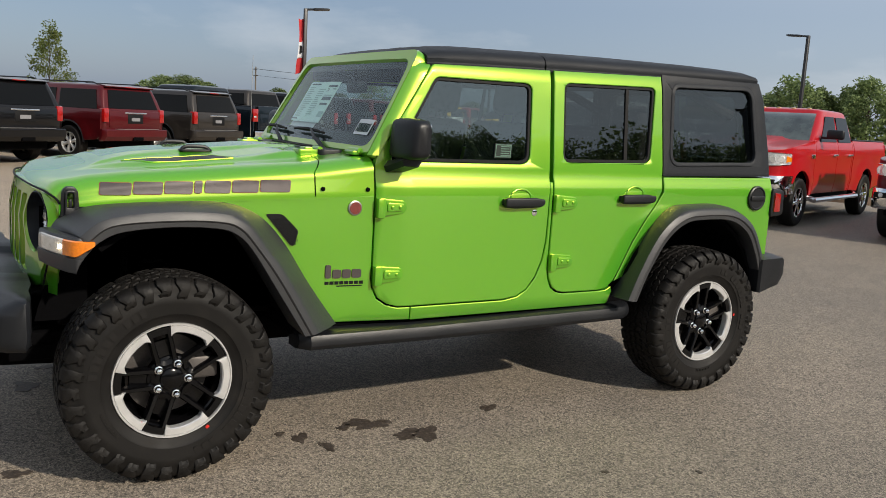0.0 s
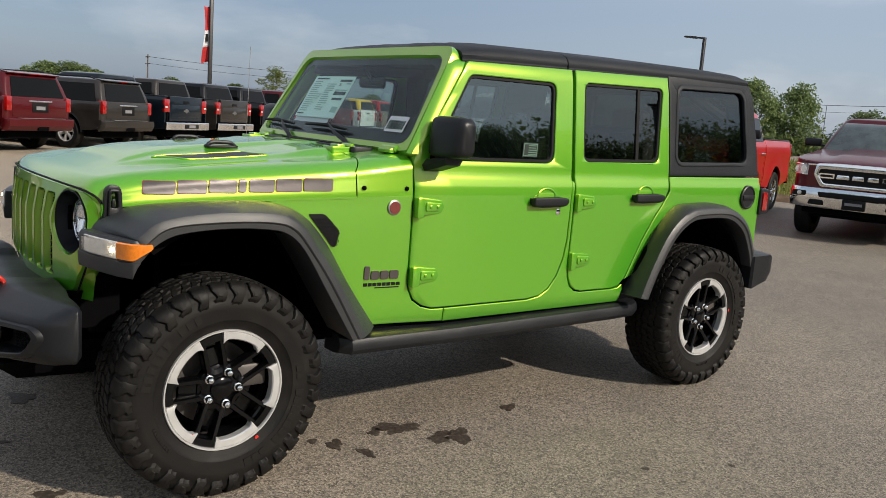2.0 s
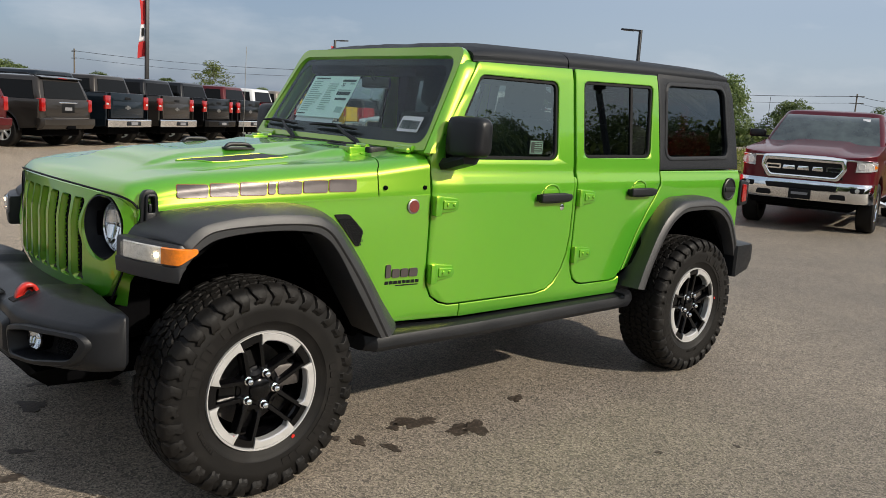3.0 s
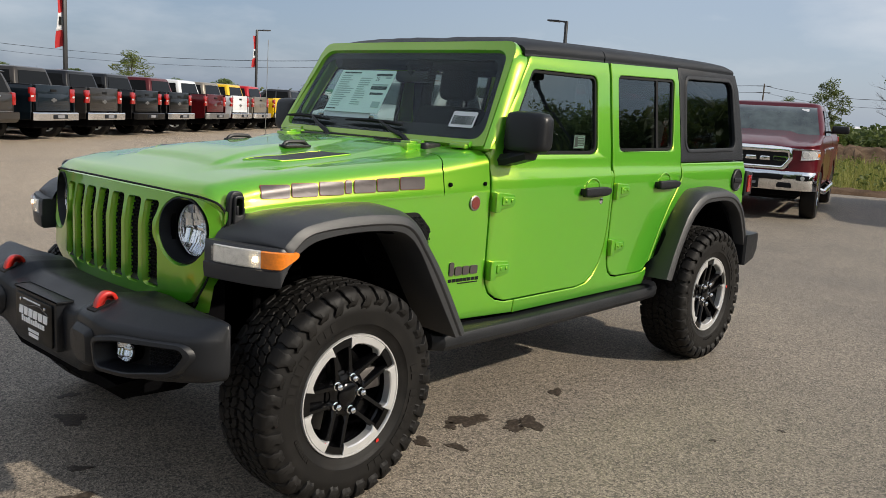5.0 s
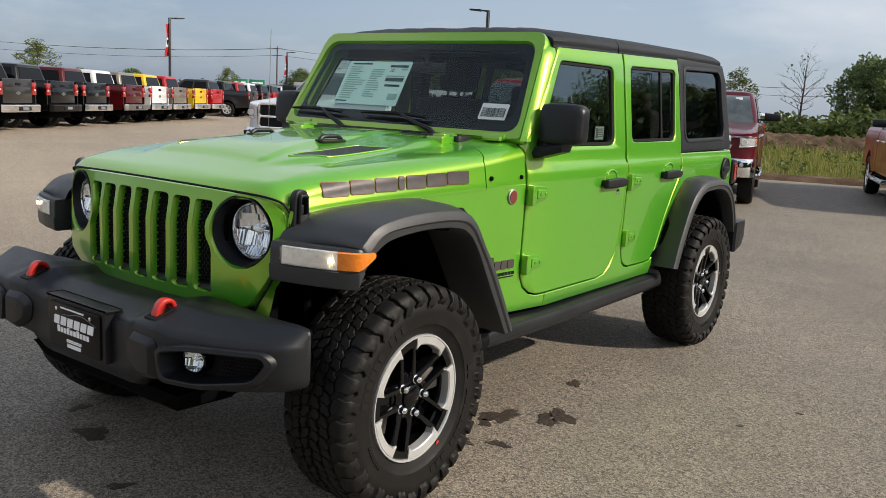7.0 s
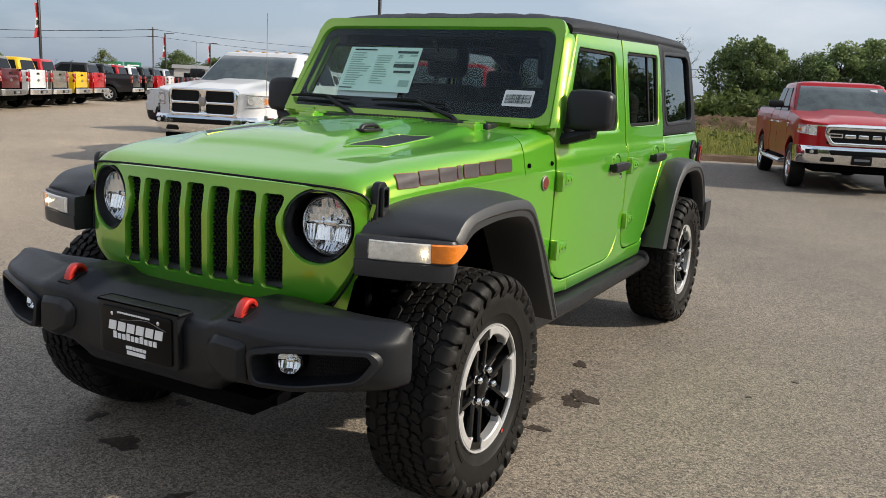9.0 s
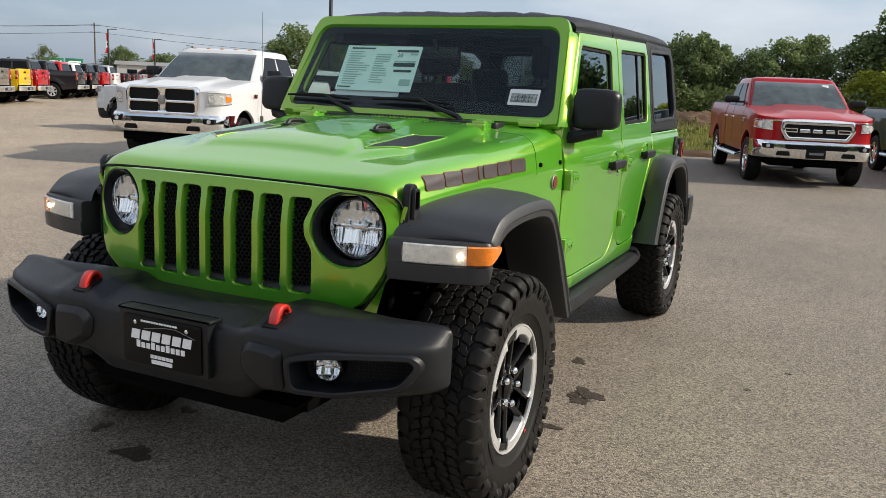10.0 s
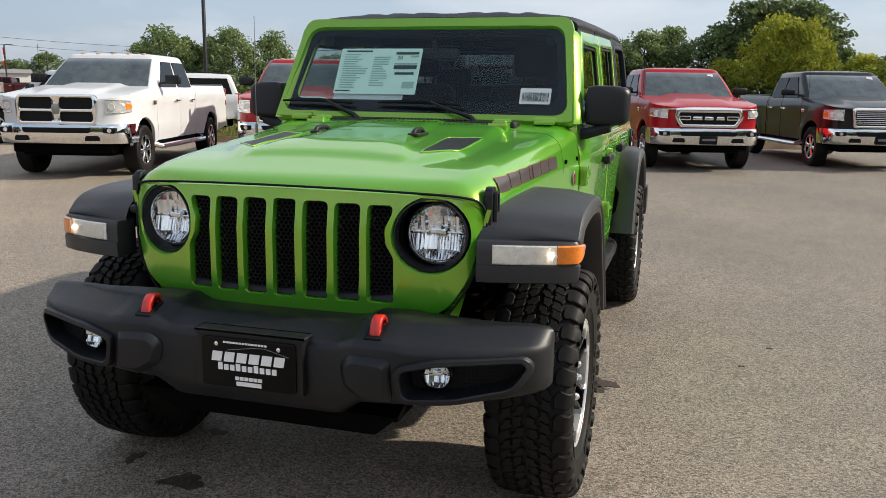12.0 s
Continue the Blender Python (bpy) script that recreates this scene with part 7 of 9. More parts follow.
def pickup(hd, style):
    """Parts of a crew-cab pickup; nose to -x, origin on the ground below the front axle."""
    WB = 3.79 if hd else 3.67
    up = 0.05 if hd else 0.0
    W = 1.0
    T = []
    zb = 1.37 + up
    back = WB + 1.22
    def hood_top(x):
        return up + lerp(x, (-0.96, -0.92, -0.86, -0.76, -0.50, -0.15, 0.25, 0.63), (1.150, 1.180, 1.202, 1.225, 1.262, 1.300, 1.338, 1.382))
    def put(name, bm, slot, label="", angle=35):
        T.append((name, to_mesh(name, bm, BLACK, angle), slot, label, None))
    rows = []
    for u in (0.0, 0.012, 0.03, 0.06, 0.10, 0.16, 0.24, 0.34, 0.46, 0.58, 0.70, 0.82, 0.92, 1.0):
        row = []
        for k in range(33):
            f = -1 + k / 16
            a = abs(f)
            xf = lerp(a * 0.955, [p.y for p in NOSE], [p.x for p in NOSE]) + 0.004
            x = xf + (0.63 - xf) * u
            z = hood_top(x) + lerp(a, (0.0, 0.42, 0.52, 0.60, 0.92, 1.0), (1.0, 0.94, 0.40, 0.22, 0.16, 0.0)) * 0.058 * min(1.0, u * 3.2)
            row.append(Vector((x, f * 0.955, z - (0.02 if u == 0 else 0.0))))
        rows.append(row)
    put("hood", solid(loft(rows, closed=False), lambda v: v.co - Vector((0, 0, 0.03))), "paint", "", 40)
    for sd in (-1, 1):
        put("nose_panel", nose_strip((0.0, 1.0), lambda t: 0.74 + up, lambda t: hood_top(nose_x(t)) - 0.002, 0.0, sd), "paint", "", 45)
        feet = [(0.49 * math.cos(math.pi * i / 12), 0.44 + 0.49 * math.sin(math.pi * i / 12)) for i in range(12, -1, -1)]
        fender = [(-0.50, hood_top(-0.5)), (-0.505, 0.62)] + [(x, max(0.50, z)) for x, z in feet] + [(0.628, 0.50), (0.628, hood_top(0.63)), (0.25, hood_top(0.25)), (-0.15, hood_top(-0.15))]
        put("fender", body_sheet(fender, sd, up, WB), "paint", "", 27)
        xm = (0.95 + WB - 1.05) / 2
        for x0, x1 in ((0.638, xm - 0.005), (xm + 0.005, WB - 1.065)):
            put("door", body_sheet(rounded([(x0, 0.515), (x1, 0.515), (x1, zb + 0.02), (x0, zb + 0.02)], [0.05, 0.05, 0.01, 0.01], 3), sd, up, WB, 0.14), "paint", "", 27)
        put("cab_corner", body_sheet([(WB - 1.055, 0.515), (WB - 0.985, 0.515), (WB - 0.985, zb + 0.02), (WB - 1.055, zb + 0.02)], sd, up, WB), "paint", "", 27)
        put("sill", box(0.60, WB - 0.98, sd * 0.90 - 0.05, sd * 0.90 + 0.05, 0.44, 0.535, 0.015), "black")
        put("wheel_well", tube([(0.46 * math.cos(math.pi * i / 12), sd * 0.84, 0.46 + 0.47 * math.sin(math.pi * i / 12)) for i in range(13)], 0.085, 6), "black")
    put("engine_bay", box(-0.80, 0.64, -0.72, 0.72, 0.55, 1.12 + up, 0.02), "black")
    put("cab_floor", box(0.60, WB - 0.99, -0.90, 0.90, 0.48, 0.66, 0.02), "black")
    put("cab_back", box(WB - 1.02, WB - 0.99, -0.93, 0.93, 0.55, zb, 0.01), "paint")
    xm = (0.95 + WB - 1.05) / 2
    cab_shell(0.50, 1.22, WB - 1.12, WB - 0.99, zb - 0.03, 1.885 + up, 0.935, 0.79, "cab_roof", T, ((0.92, 1.34, xm - 0.05, xm - 0.03), (xm + 0.06, xm + 0.06, WB - 1.14, WB - 1.26)))
    for s in (-1, 1):
        for x in (xm - 0.20, WB - 1.26):
            T.append(("door_handle", to_mesh("door_handle", box(x - 0.11, x + 0.11, s * W - 0.035, s * W + 0.035, 1.12 + up, 1.155 + up, 0.012), CHROME), "chrome", "chrome door handle", None))
        bed = [(WB - 0.955, 0.52), (WB - 0.49, 0.50)] + [(WB + 0.49 * math.cos(math.pi * i / 12), max(0.50, 0.44 + 0.49 * math.sin(math.pi * i / 12))) for i in range(11, 0, -1)] + [(WB + 0.49, 0.50), (back - 0.02, 0.58), (back, 0.75), (back, 1.42 + up), (WB - 0.955, 1.41 + up)]
        put("bed_side", body_sheet(bed, s, up, WB), "paint", "", 27)
        put("bed_wall", box(WB - 0.95, back - 0.03, s * 0.80 - 0.03, s * 0.80 + 0.03, 0.55, 1.40 + up, 0.005), "black")
        put("bed_rail", box(WB - 0.955, back - 0.05, min(s * 0.77, s * 0.925), max(s * 0.77, s * 0.925), 1.395 + up, 1.432 + up, 0.008), "plastic")
        put("wheel_well", tube([(WB + 0.46 * math.cos(math.pi * i / 12), s * 0.84, 0.46 + 0.47 * math.sin(math.pi * i / 12)) for i in range(13)], 0.085, 6), "black")
        # tail lamp
        T.append(("tail_lamp", to_mesh("tail_lamp", box(back - 0.07, back + 0.014, s * (W - 0.24) if s > 0 else -W + 0.012, W - 0.012 if s > 0 else -(W - 0.24), 0.98 + up, 1.35 + up, 0.02), REDLENS), "red", "tall red tail lamp", None))
        T.append(("reverse_lens", to_mesh("reverse_lens", box(back + 0.008, back + 0.020, s * (W - 0.09) - 0.05, s * (W - 0.09) + 0.05, 1.10 + up, 1.15 + up, 0.006), WHITELENS), "lens", "", None))
        # mirror
        m = box(0.90, 1.01, s * 1.17 - 0.14, s * 1.17 + 0.14, 1.42 + up, 1.555 + up if not hd else 1.58 + up, 0.035, 3)
        m = box(0.92, 0.99, min(s * 0.94, s * 1.1), max(s * 0.94, s * 1.1), 1.42 + up, 1.46 + up, 0.012, bm=m)
        T.append(("door_mirror", to_mesh("door_mirror", m, BLACK), "plastic", "black tow mirror", None))
        T.append(("side_step", to_mesh("side_step", tube([(0.52, s * 0.93, 0.47), (0.62, s * 1.04, 0.42), (WB - 0.72, s * 1.04, 0.42), (WB - 0.62, s * 0.93, 0.47)], 0.045, 8), CHROME), "chrome", "chrome side step", None))
        T.append(("fender_badge", to_mesh("fender_badge", box(0.40, 0.56, s * W - 0.008, s * W + 0.008, 1.08 + up, 1.15 + up, 0.004), CHROME), "chrome", "", None))
        # front lamps: dark housing, chrome bowls, clear cover strips, amber corner
        lo, hi = (0.985, 1.140) if style == "slot" else (0.960, 1.160)
        put("headlamp", nose_strip((0.385, 0.93), lambda t: lo + up + 0.030 * t, lambda t: hi + up - 0.012 * t, 0.008, s), "lens", "wrap-round clear headlamp", 30)
        put("headlamp_rim", nose_strip((0.375, 0.94), lambda t: lo + up - 0.012 + 0.030 * t, lambda t: lo + up + 0.006 + 0.030 * t, 0.014, s), "chrome")
        put("headlamp_brow", nose_strip((0.375, 0.90), lambda t: hi + up - 0.012 * t - 0.004, lambda t: hi + up + 0.014 - 0.012 * t, 0.014, s), "chrome")
        for a in (0.47, 0.60):
            f = a * (len(NOSE) - 1)
            p = NOSE[int(f)]
            bowl = moved(lathe([(0.052, -0.006), (0.046, -0.010), (0.040, 0.0), (0.014, 0.016), (0.0, 0.018)], 20, "x"), pose(p.x - 0.012, s * p.y, (lo + hi) / 2 + up + 0.005, 0, 0, -s * (14 if a < 0.5 else 27)))
            put("headlamp_core", bowl, "bowl", "", 20)
        put("corner_marker", nose_strip((0.70, 0.93), lambda t: lo + up + 0.045 + 0.02 * t, lambda t: hi + up - 0.035 - 0.02 * t, 0.014, s), "amber")
    T.append(("tailgate", to_mesh("tailgate", box(back - 0.06, back + 0.004, -(W - 0.25), W - 0.25, 0.80, 1.43 + up, 0.018, 3), BLACK, 27), "paint", "", None))
    T.append(("tailgate_press", to_mesh("tailgate_press", box(back - 0.01, back + 0.012, -(W - 0.33), W - 0.33, 0.90, 1.20 + up, 0.012, 2), BLACK, 27), "paint", "", None))
    T.append(("tailgate_handle", to_mesh("tailgate_handle", box(back - 0.0, back + 0.02, -0.13, 0.13, 1.25 + up, 1.32 + up, 0.008), SEAL), "seal", "", None))
    T.append(("tailgate_badge", to_mesh("tailgate_badge", prism(rounded([(-0.13, 1.06), (-0.05, 1.06), (-0.04, 1.03), (0.04, 1.03), (0.05, 1.06), (0.13, 1.06), (0.10, 1.11), (0.05, 1.11), (0.04, 1.14), (-0.04, 1.14), (-0.05, 1.11), (-0.10, 1.11)], 0.004), "x", back + 0.010, back + 0.024), CHROME), "gold", "plain metal badge", None))
    T.append(("bed_floor", to_mesh("bed_floor", box(WB - 0.95, back - 0.03, -0.87, 0.87, 0.74, 0.80), BLACK), "black", "", None))
    T.append(("bed_front_wall", to_mesh("bed_front_wall", box(WB - 0.965, WB - 0.92, -0.92, 0.92, 0.60, 1.38 + up, 0.01), BLACK), "paint", "", None))
    T.append(("underbody", to_mesh("underbody", box(-0.7, back - 0.1, -0.72, 0.72, 0.34, 0.80, 0.05), BLACK), "black", "", None))
    rb = loft([[Vector((back + 0.02, y, 0.76)), Vector((x, y, 0.765)), Vector((x + 0.02, y, 0.74)), Vector((x + 0.01, y, 0.56)), Vector((back + 0.02, y, 0.54))] for y, x in ((-0.98, back + 0.06), (-0.90, back + 0.15), (-0.5, back + 0.19), (0.5, back + 0.19), (0.90, back + 0.15), (0.98, back + 0.06))])
    T.append(("rear_bumper", to_mesh("rear_bumper", rb, CHROME, 30), "chrome", "chrome rear bumper", None))
    T.append(("bumper_step", to_mesh("bumper_step", box(back + 0.10, back + 0.225, -0.32, 0.32, 0.60, 0.72, 0.02), BLACK), "plastic", "", None))
    T.append(("plate_print", to_mesh("plate_print", box(back + 0.222, back + 0.232, -0.15, 0.15, 0.62, 0.70), WHITEPRINT), "print", "", None))
    # grille and bumper
    zg0, zg1 = 0.82 + up, 1.19 + up
    if style == "slot":
        ring = prism(rounded([(-0.52, zg0), (0.52, zg0), (0.63, 1.0 + up), (0.60, zg1 - 0.02), (0.3, zg1), (-0.3, zg1), (-0.60, zg1 - 0.02), (-0.63, 1.0 + up)], 0.04), "x", -1.000, -0.90, 0.014, holes=[rounded([(-0.47, zg0 + 0.06), (0.47, zg0 + 0.06), (0.56, 1.0 + up), (0.54, zg1 - 0.10), (-0.54, zg1 - 0.10), (-0.56, 1.0 + up)], 0.03)])
        T.append(("grille_frame", to_mesh("grille_frame", ring, CHROME, 30), "chrome", "chrome grille frame", None))
        T.append(("grille_mesh", to_mesh("grille_mesh", box(-0.972, -0.87, -0.57, 0.57, zg0 + 0.03, zg1 - 0.06), SEAL), "seal", "", None))
        for sd in (-1, 1):
            put("nose_band", nose_strip((0.0, 0.80), lambda t: 1.125 + up, lambda t: 1.172 + up - 0.012 * t, 0.018, sd), "chrome", "chrome band over the grille", 40)
        for i, (y, w) in enumerate(((-0.21, 0.10), (0.0, 0.11), (0.21, 0.12))):
            T.append(("grille_block", to_mesh("grille_block", prism(rounded([(y - w * 0.8, 0.955 + up), (y + w * 0.8, 0.955 + up), (y + w * 0.7, 1.02 + up), (y - w * 0.7, 1.02 + up)], 0.015), "x", -0.990, -0.95, 0.005), CHROME), "chrome", "", None))
        for s in (-1, 1):
            T.append(("grille_bar", to_mesh("grille_bar", prism(rounded([(s * 0.33, 0.955 + up), (s * 0.55, 0.955 + up), (s * 0.55, 1.03 + up), (s * 0.33, 1.03 + up)], 0.01), "x", -0.988, -0.95, holes=[[(s * 0.35, 0.975 + up), (s * 0.53, 0.975 + up), (s * 0.53, 1.01 + up), (s * 0.35, 1.01 + up)]]), CHROME), "chrome", "", None))
    elif style == "cross":
        holes = [rounded([(a, b), (c, b), (c, d), (a, d)], 0.03, 3) for a, c in ((-0.555, -0.065), (0.065, 0.555)) for b, d in ((zg0 + 0.02, 0.985 + up), (1.03 + up, zg1 + 0.01))]
        ring = prism(rounded([(-0.61, zg0 - 0.03), (0.61, zg0 - 0.03), (0.63, zg1 - 0.02), (0.575, zg1 + 0.06), (-0.575, zg1 + 0.06), (-0.63, zg1 - 0.02)], 0.06), "x", -1.005, -0.90, 0.014, holes=holes)
        T.append(("grille_frame", to_mesh("grille_frame", ring, CHROME, 30), "chrome", "chrome cross-bar grille", None))
        T.append(("grille_mesh", to_mesh("grille_mesh", box(-0.972, -0.87, -0.58, 0.58, zg0, zg1 + 0.02), SEAL), "seal", "", None))
        T.append(("grille_badge", to_mesh("grille_badge", prism(rounded([(-0.045, 0.95 + up), (0.045, 0.95 + up), (0.07, 1.05 + up), (0.04, 1.10 + up), (-0.04, 1.10 + up), (-0.07, 1.05 + up)], 0.02), "x", -1.025, -0.98, 0.008), STEEL), "steel", "plain badge", None))
    else:
        ring = prism(rounded([(-0.58, zg0), (0.58, zg0), (0.62, zg1 - 0.03), (0.55, zg1 + 0.02), (-0.55, zg1 + 0.02), (-0.62, zg1 - 0.03)], 0.04), "x", -1.000, -0.90, 0.014, holes=[rounded([(-0.53, zg0 + 0.05), (0.53, zg0 + 0.05), (0.56, zg1 - 0.05), (-0.56, zg1 - 0.05)], 0.03)])
        T.append(("grille_frame", to_mesh("grille_frame", ring, CHROME, 30), "chrome", "chrome grille frame", None))
        T.append(("grille_mesh", to_mesh("grille_mesh", box(-0.972, -0.87, -0.55, 0.55, zg0 + 0.02, zg1 - 0.02), SEAL), "seal", "", None))
        for i in range(7):
            z = zg0 + 0.075 + i * 0.035
            T.append(("grille_slat", to_mesh("grille_slat", box(-0.990, -0.95, -0.54, 0.54, z, z + 0.014, 0.004), CHROME), "chrome", "", None))
    zt = 0.80 + up
    fb = loft([[Vector((x + 0.30, y, zt - 0.01)), Vector((x + 0.03, y, zt)), Vector((x, y, zt - 0.03)), Vector((x - 0.012, y, zt - 0.14)), Vector((x, y, 0.55 + up)), Vector((x + 0.04, y, 0.50 + up)), Vector((x + 0.30, y, 0.50 + up))] for y, x in ((-1.0, -0.60), (-0.998, -0.70), (-0.975, -0.80), (-0.90, -0.91), (-0.78, -0.975), (-0.62, -1.010), (-0.35, -1.025), (0.0, -1.030), (0.35, -1.025), (0.62, -1.010), (0.78, -0.975), (0.90, -0.91), (0.975, -0.80), (0.998, -0.70), (1.0, -0.60))])
    T.append(("front_bumper", to_mesh("front_bumper", fb, CHROME, 35), "chrome", "chrome front bumper", None))
    T.append(("bumper_intake", to_mesh("bumper_intake", prism(rounded([(-0.50, 0.665 + up), (0.50, 0.665 + up), (0.53, 0.745 + up), (-0.53, 0.745 + up)], 0.02), "x", -1.048, -0.99, 0.006), SEAL), "seal", "", None))
    for s in (-1, 1):
        T.append(("fog_lamp", to_mesh("fog_lamp", prism(rounded([(s * 0.70, 0.665 + up), (s * 0.88, 0.665 + up), (s * 0.90, 0.745 + up), (s * 0.70, 0.745 + up)], 0.02), "x", -1.002, -0.88, 0.006), SEAL), "seal", "", None))
        T.append(("fog_lens", to_mesh("fog_lens", moved(lathe([(0.035, 0.0), (0.03, -0.012), (0.0, -0.014)], 16, "x"), pose(-1.002, s * 0.80, 0.705 + up)), WHITELENS), "lens", "", None))
        T.append(("tow_slot", to_mesh("tow_slot", prism(rounded([(s * 0.42, 0.545 + up), (s * 0.66, 0.545 + up), (s * 0.64, 0.625 + up), (s * 0.44, 0.625 + up)], 0.025), "x", -1.030, -0.96, 0.005), SEAL), "seal", "", None))
    if style != "cross":
        T.append(("front_plate", to_mesh("front_plate", box(-1.065, -1.02, -0.16, 0.16, 0.515 + up, 0.665 + up, 0.006), GLOSSBLACK), "seal", "black dealer plate", None))
    if style != "cross":
        T.append(("plate_print", to_mesh("plate_print", box(-1.070, -1.060, -0.12, 0.12, 0.58 + up, 0.62 + up), WHITEPRINT), "print", "", None))
    T.append(("air_dam", to_mesh("air_dam", box(-0.86, -0.60, -0.78, 0.78, 0.40, 0.52 + up, 0.03), BLACK), "black", "", None))
    for s in (-1, 1):
        T.append(("wiper", to_mesh("wiper", tube([(0.585, s * 0.36 + 0.3, zb + 0.02), (0.60, s * 0.36, zb + 0.045), (0.60, s * 0.36 - 0.32, zb + 0.03)], 0.012, 6), SEAL), "seal", "", None))
    T.append(("stock_label", to_mesh("stock_label", quad_sheet([Vector((1.015, -0.62, 1.75)), Vector((1.015, -0.50, 1.75)), Vector((1.085, -0.50, 1.82)), Vector((1.085, -0.62, 1.82))], 0.004), PAPER_WHITE), "paper", "", None))
    T.append(("antenna", to_mesh("antenna", tube([(0.45, 0.92, zb), (0.47, 0.925, 2.1)], 0.004, 4), SEAL), "seal", "", None))
    for x in (0, WB):
        T.append(("axle", to_mesh("axle", tube([(x, -0.75, 0.41), (x, 0.75, 0.41)], 0.06, 8), BLACK), "black", "", None))
    if style == "cross":
        for i in range(5):
            y = (i - 2) * 0.27
            T.append(("roof_marker", to_mesh("roof_marker", moved(lathe([(0.055, 0), (0.045, 0.025), (0.015, 0.035)], 12, "z"), pose(1.36, y, 1.922 + up)), CLEARANCE), "clear", "", None))
    return T, WB, W - 0.125


def wagon():
    """Parts of a full-size sport-utility wagon; nose to -x."""
    WB, W = 3.10, 1.0
    back = WB + 1.10
    T = []
    zb = 1.22
    def put(name, bm, slot, label="", angle=35):
        T.append((name, to_mesh(name, bm, BLACK, angle), slot, label, None))
    low = -0.14
    def feet(cx):
        return [(cx + 0.47 * math.cos(math.pi * i / 12), max(0.48, 0.43 + 0.47 * math.sin(math.pi * i / 12))) for i in range(12, -1, -1)]
    for sd in (-1, 1):
        put("fender", body_sheet([(-0.60, 1.12), (-0.60, 0.50)] + feet(0.0) + [(0.695, 0.48), (0.695, 1.215), (0.2, 1.18)], sd, low, WB), "paint", "", 27)
        for x0, x1 in ((0.705, 1.795), (1.805, 2.60)):
            put("door", body_sheet(rounded([(x0, 0.50), (x1, 0.50), (x1, zb + 0.005), (x0, zb)], [0.05, 0.05, 0.01, 0.01], 3), sd, low, WB, 0.14), "paint", "", 27)
        put("rear_quarter", body_sheet([(2.61, 0.50)] + feet(WB) + [(back - 0.22, 0.52), (back - 0.10, 0.60), (back - 0.06, zb), (2.61, zb)], sd, low, WB), "paint", "", 27)
    edge = [(back - 0.16, 0.975), (back - 0.10, 0.962), (back - 0.045, 0.925), (back - 0.015, 0.85), (back, 0.70), (back, 0.0)]
    plan = edge + [(x, -y) for x, y in reversed(edge[:-1])]
    put("hatch", loft([[Vector((x - d, y * k, z)) for x, y in plan] + [Vector((back - 0.30, -0.80, z)), Vector((back - 0.30, 0.80, z))] for z, d, k in ((0.52, 0.03, 0.98), (0.62, 0.0, 1.0), (0.95, -0.006, 1.0), (1.12, 0.0, 0.995), (1.20, 0.012, 0.975), (1.235, 0.03, 0.955))]), "paint", "", 45)
    put("hood", loft([[Vector((x, f * w, z + 0.05 * (1 - f ** 4))) for f in (-1, -0.8, -0.5, -0.2, 0, 0.2, 0.5, 0.8, 1)] + [Vector((x, 0, z - 0.3))] for x, w, z in ((-0.92, 0.86, 0.98), (-0.88, 0.90, 1.06), (-0.60, 0.93, 1.12), (0.2, 0.94, 1.18), (0.70, 0.94, 1.21))]), "paint", "", 45)
    half = [(-0.58, 0.985), (-0.70, 0.972), (-0.80, 0.925), (-0.875, 0.83), (-0.915, 0.68), (-0.935, 0.45), (-0.945, 0.0)]
    nose = half + [(x, -y) for x, y in reversed(half[:-1])]
    def nose_ring(z, out, k=1.0):
        return [Vector((x - out * (-0.58 - x) / 0.36, y * k, z)) for x, y in nose] + [Vector((-0.50, -0.90, z)), Vector((-0.50, 0.90, z))]
    put("nose_panel", loft([nose_ring(z, out, k) for z, out, k in ((0.62, 0.02, 1.0), (0.80, 0.02, 1.0), (0.95, 0.0, 0.995), (1.04, -0.03, 0.98), (1.085, -0.08, 0.955))]), "paint", "", 45)
    put("lower_trim", loft([nose_ring(z, out, k) for z, out, k in ((0.30, -0.06, 0.95), (0.36, 0.0, 0.985), (0.50, 0.02, 1.004), (0.56, 0.012, 1.004))]), "plastic", "black lower bumper trim", 45)
    put("cab_floor", box(0.3, back - 0.25, -0.90, 0.90, 0.46, 0.66, 0.02), "black")
    cab_shell(0.50, 1.22, back - 0.22, back - 0.035, zb - 0.03, 1.735, 0.935, 0.80, "roof", T, ((0.95, 1.36, 1.75, 1.75), (1.85, 1.85, 2.62, 2.55), (2.75, 2.70, back - 0.22, back - 0.36)))
    for s in (-1, 1):
        T.append(("tail_lamp", to_mesh("tail_lamp", box(back - 0.16, back + 0.012, s * (W - 0.20) if s > 0 else -W + 0.050, W - 0.050 if s > 0 else -(W - 0.20), 0.92, 1.25, 0.03), REDLENS), "red", "tall red tail lamp", None))
        T.append(("roof_rail", to_mesh("roof_rail", tube([(1.7, s * 0.70, 1.79), (1.8, s * 0.70, 1.83), (3.6, s * 0.70, 1.83), (3.75, s * 0.70, 1.78)], 0.016, 6), CHROME), "plastic", "roof rail", None))
        m = box(0.95, 1.07, s * 1.10 - 0.11, s * 1.10 + 0.11, 1.28, 1.44, 0.03, 3)
        T.append(("door_mirror", to_mesh("door_mirror", m, BLACK), "plastic", "", None))
        T.append(("side_step", to_mesh("side_step", box(0.6, WB - 0.6, s * 0.98 - 0.07, s * 0.98 + 0.07, 0.36, 0.42, 0.015), PLASTIC), "plastic", "", None))
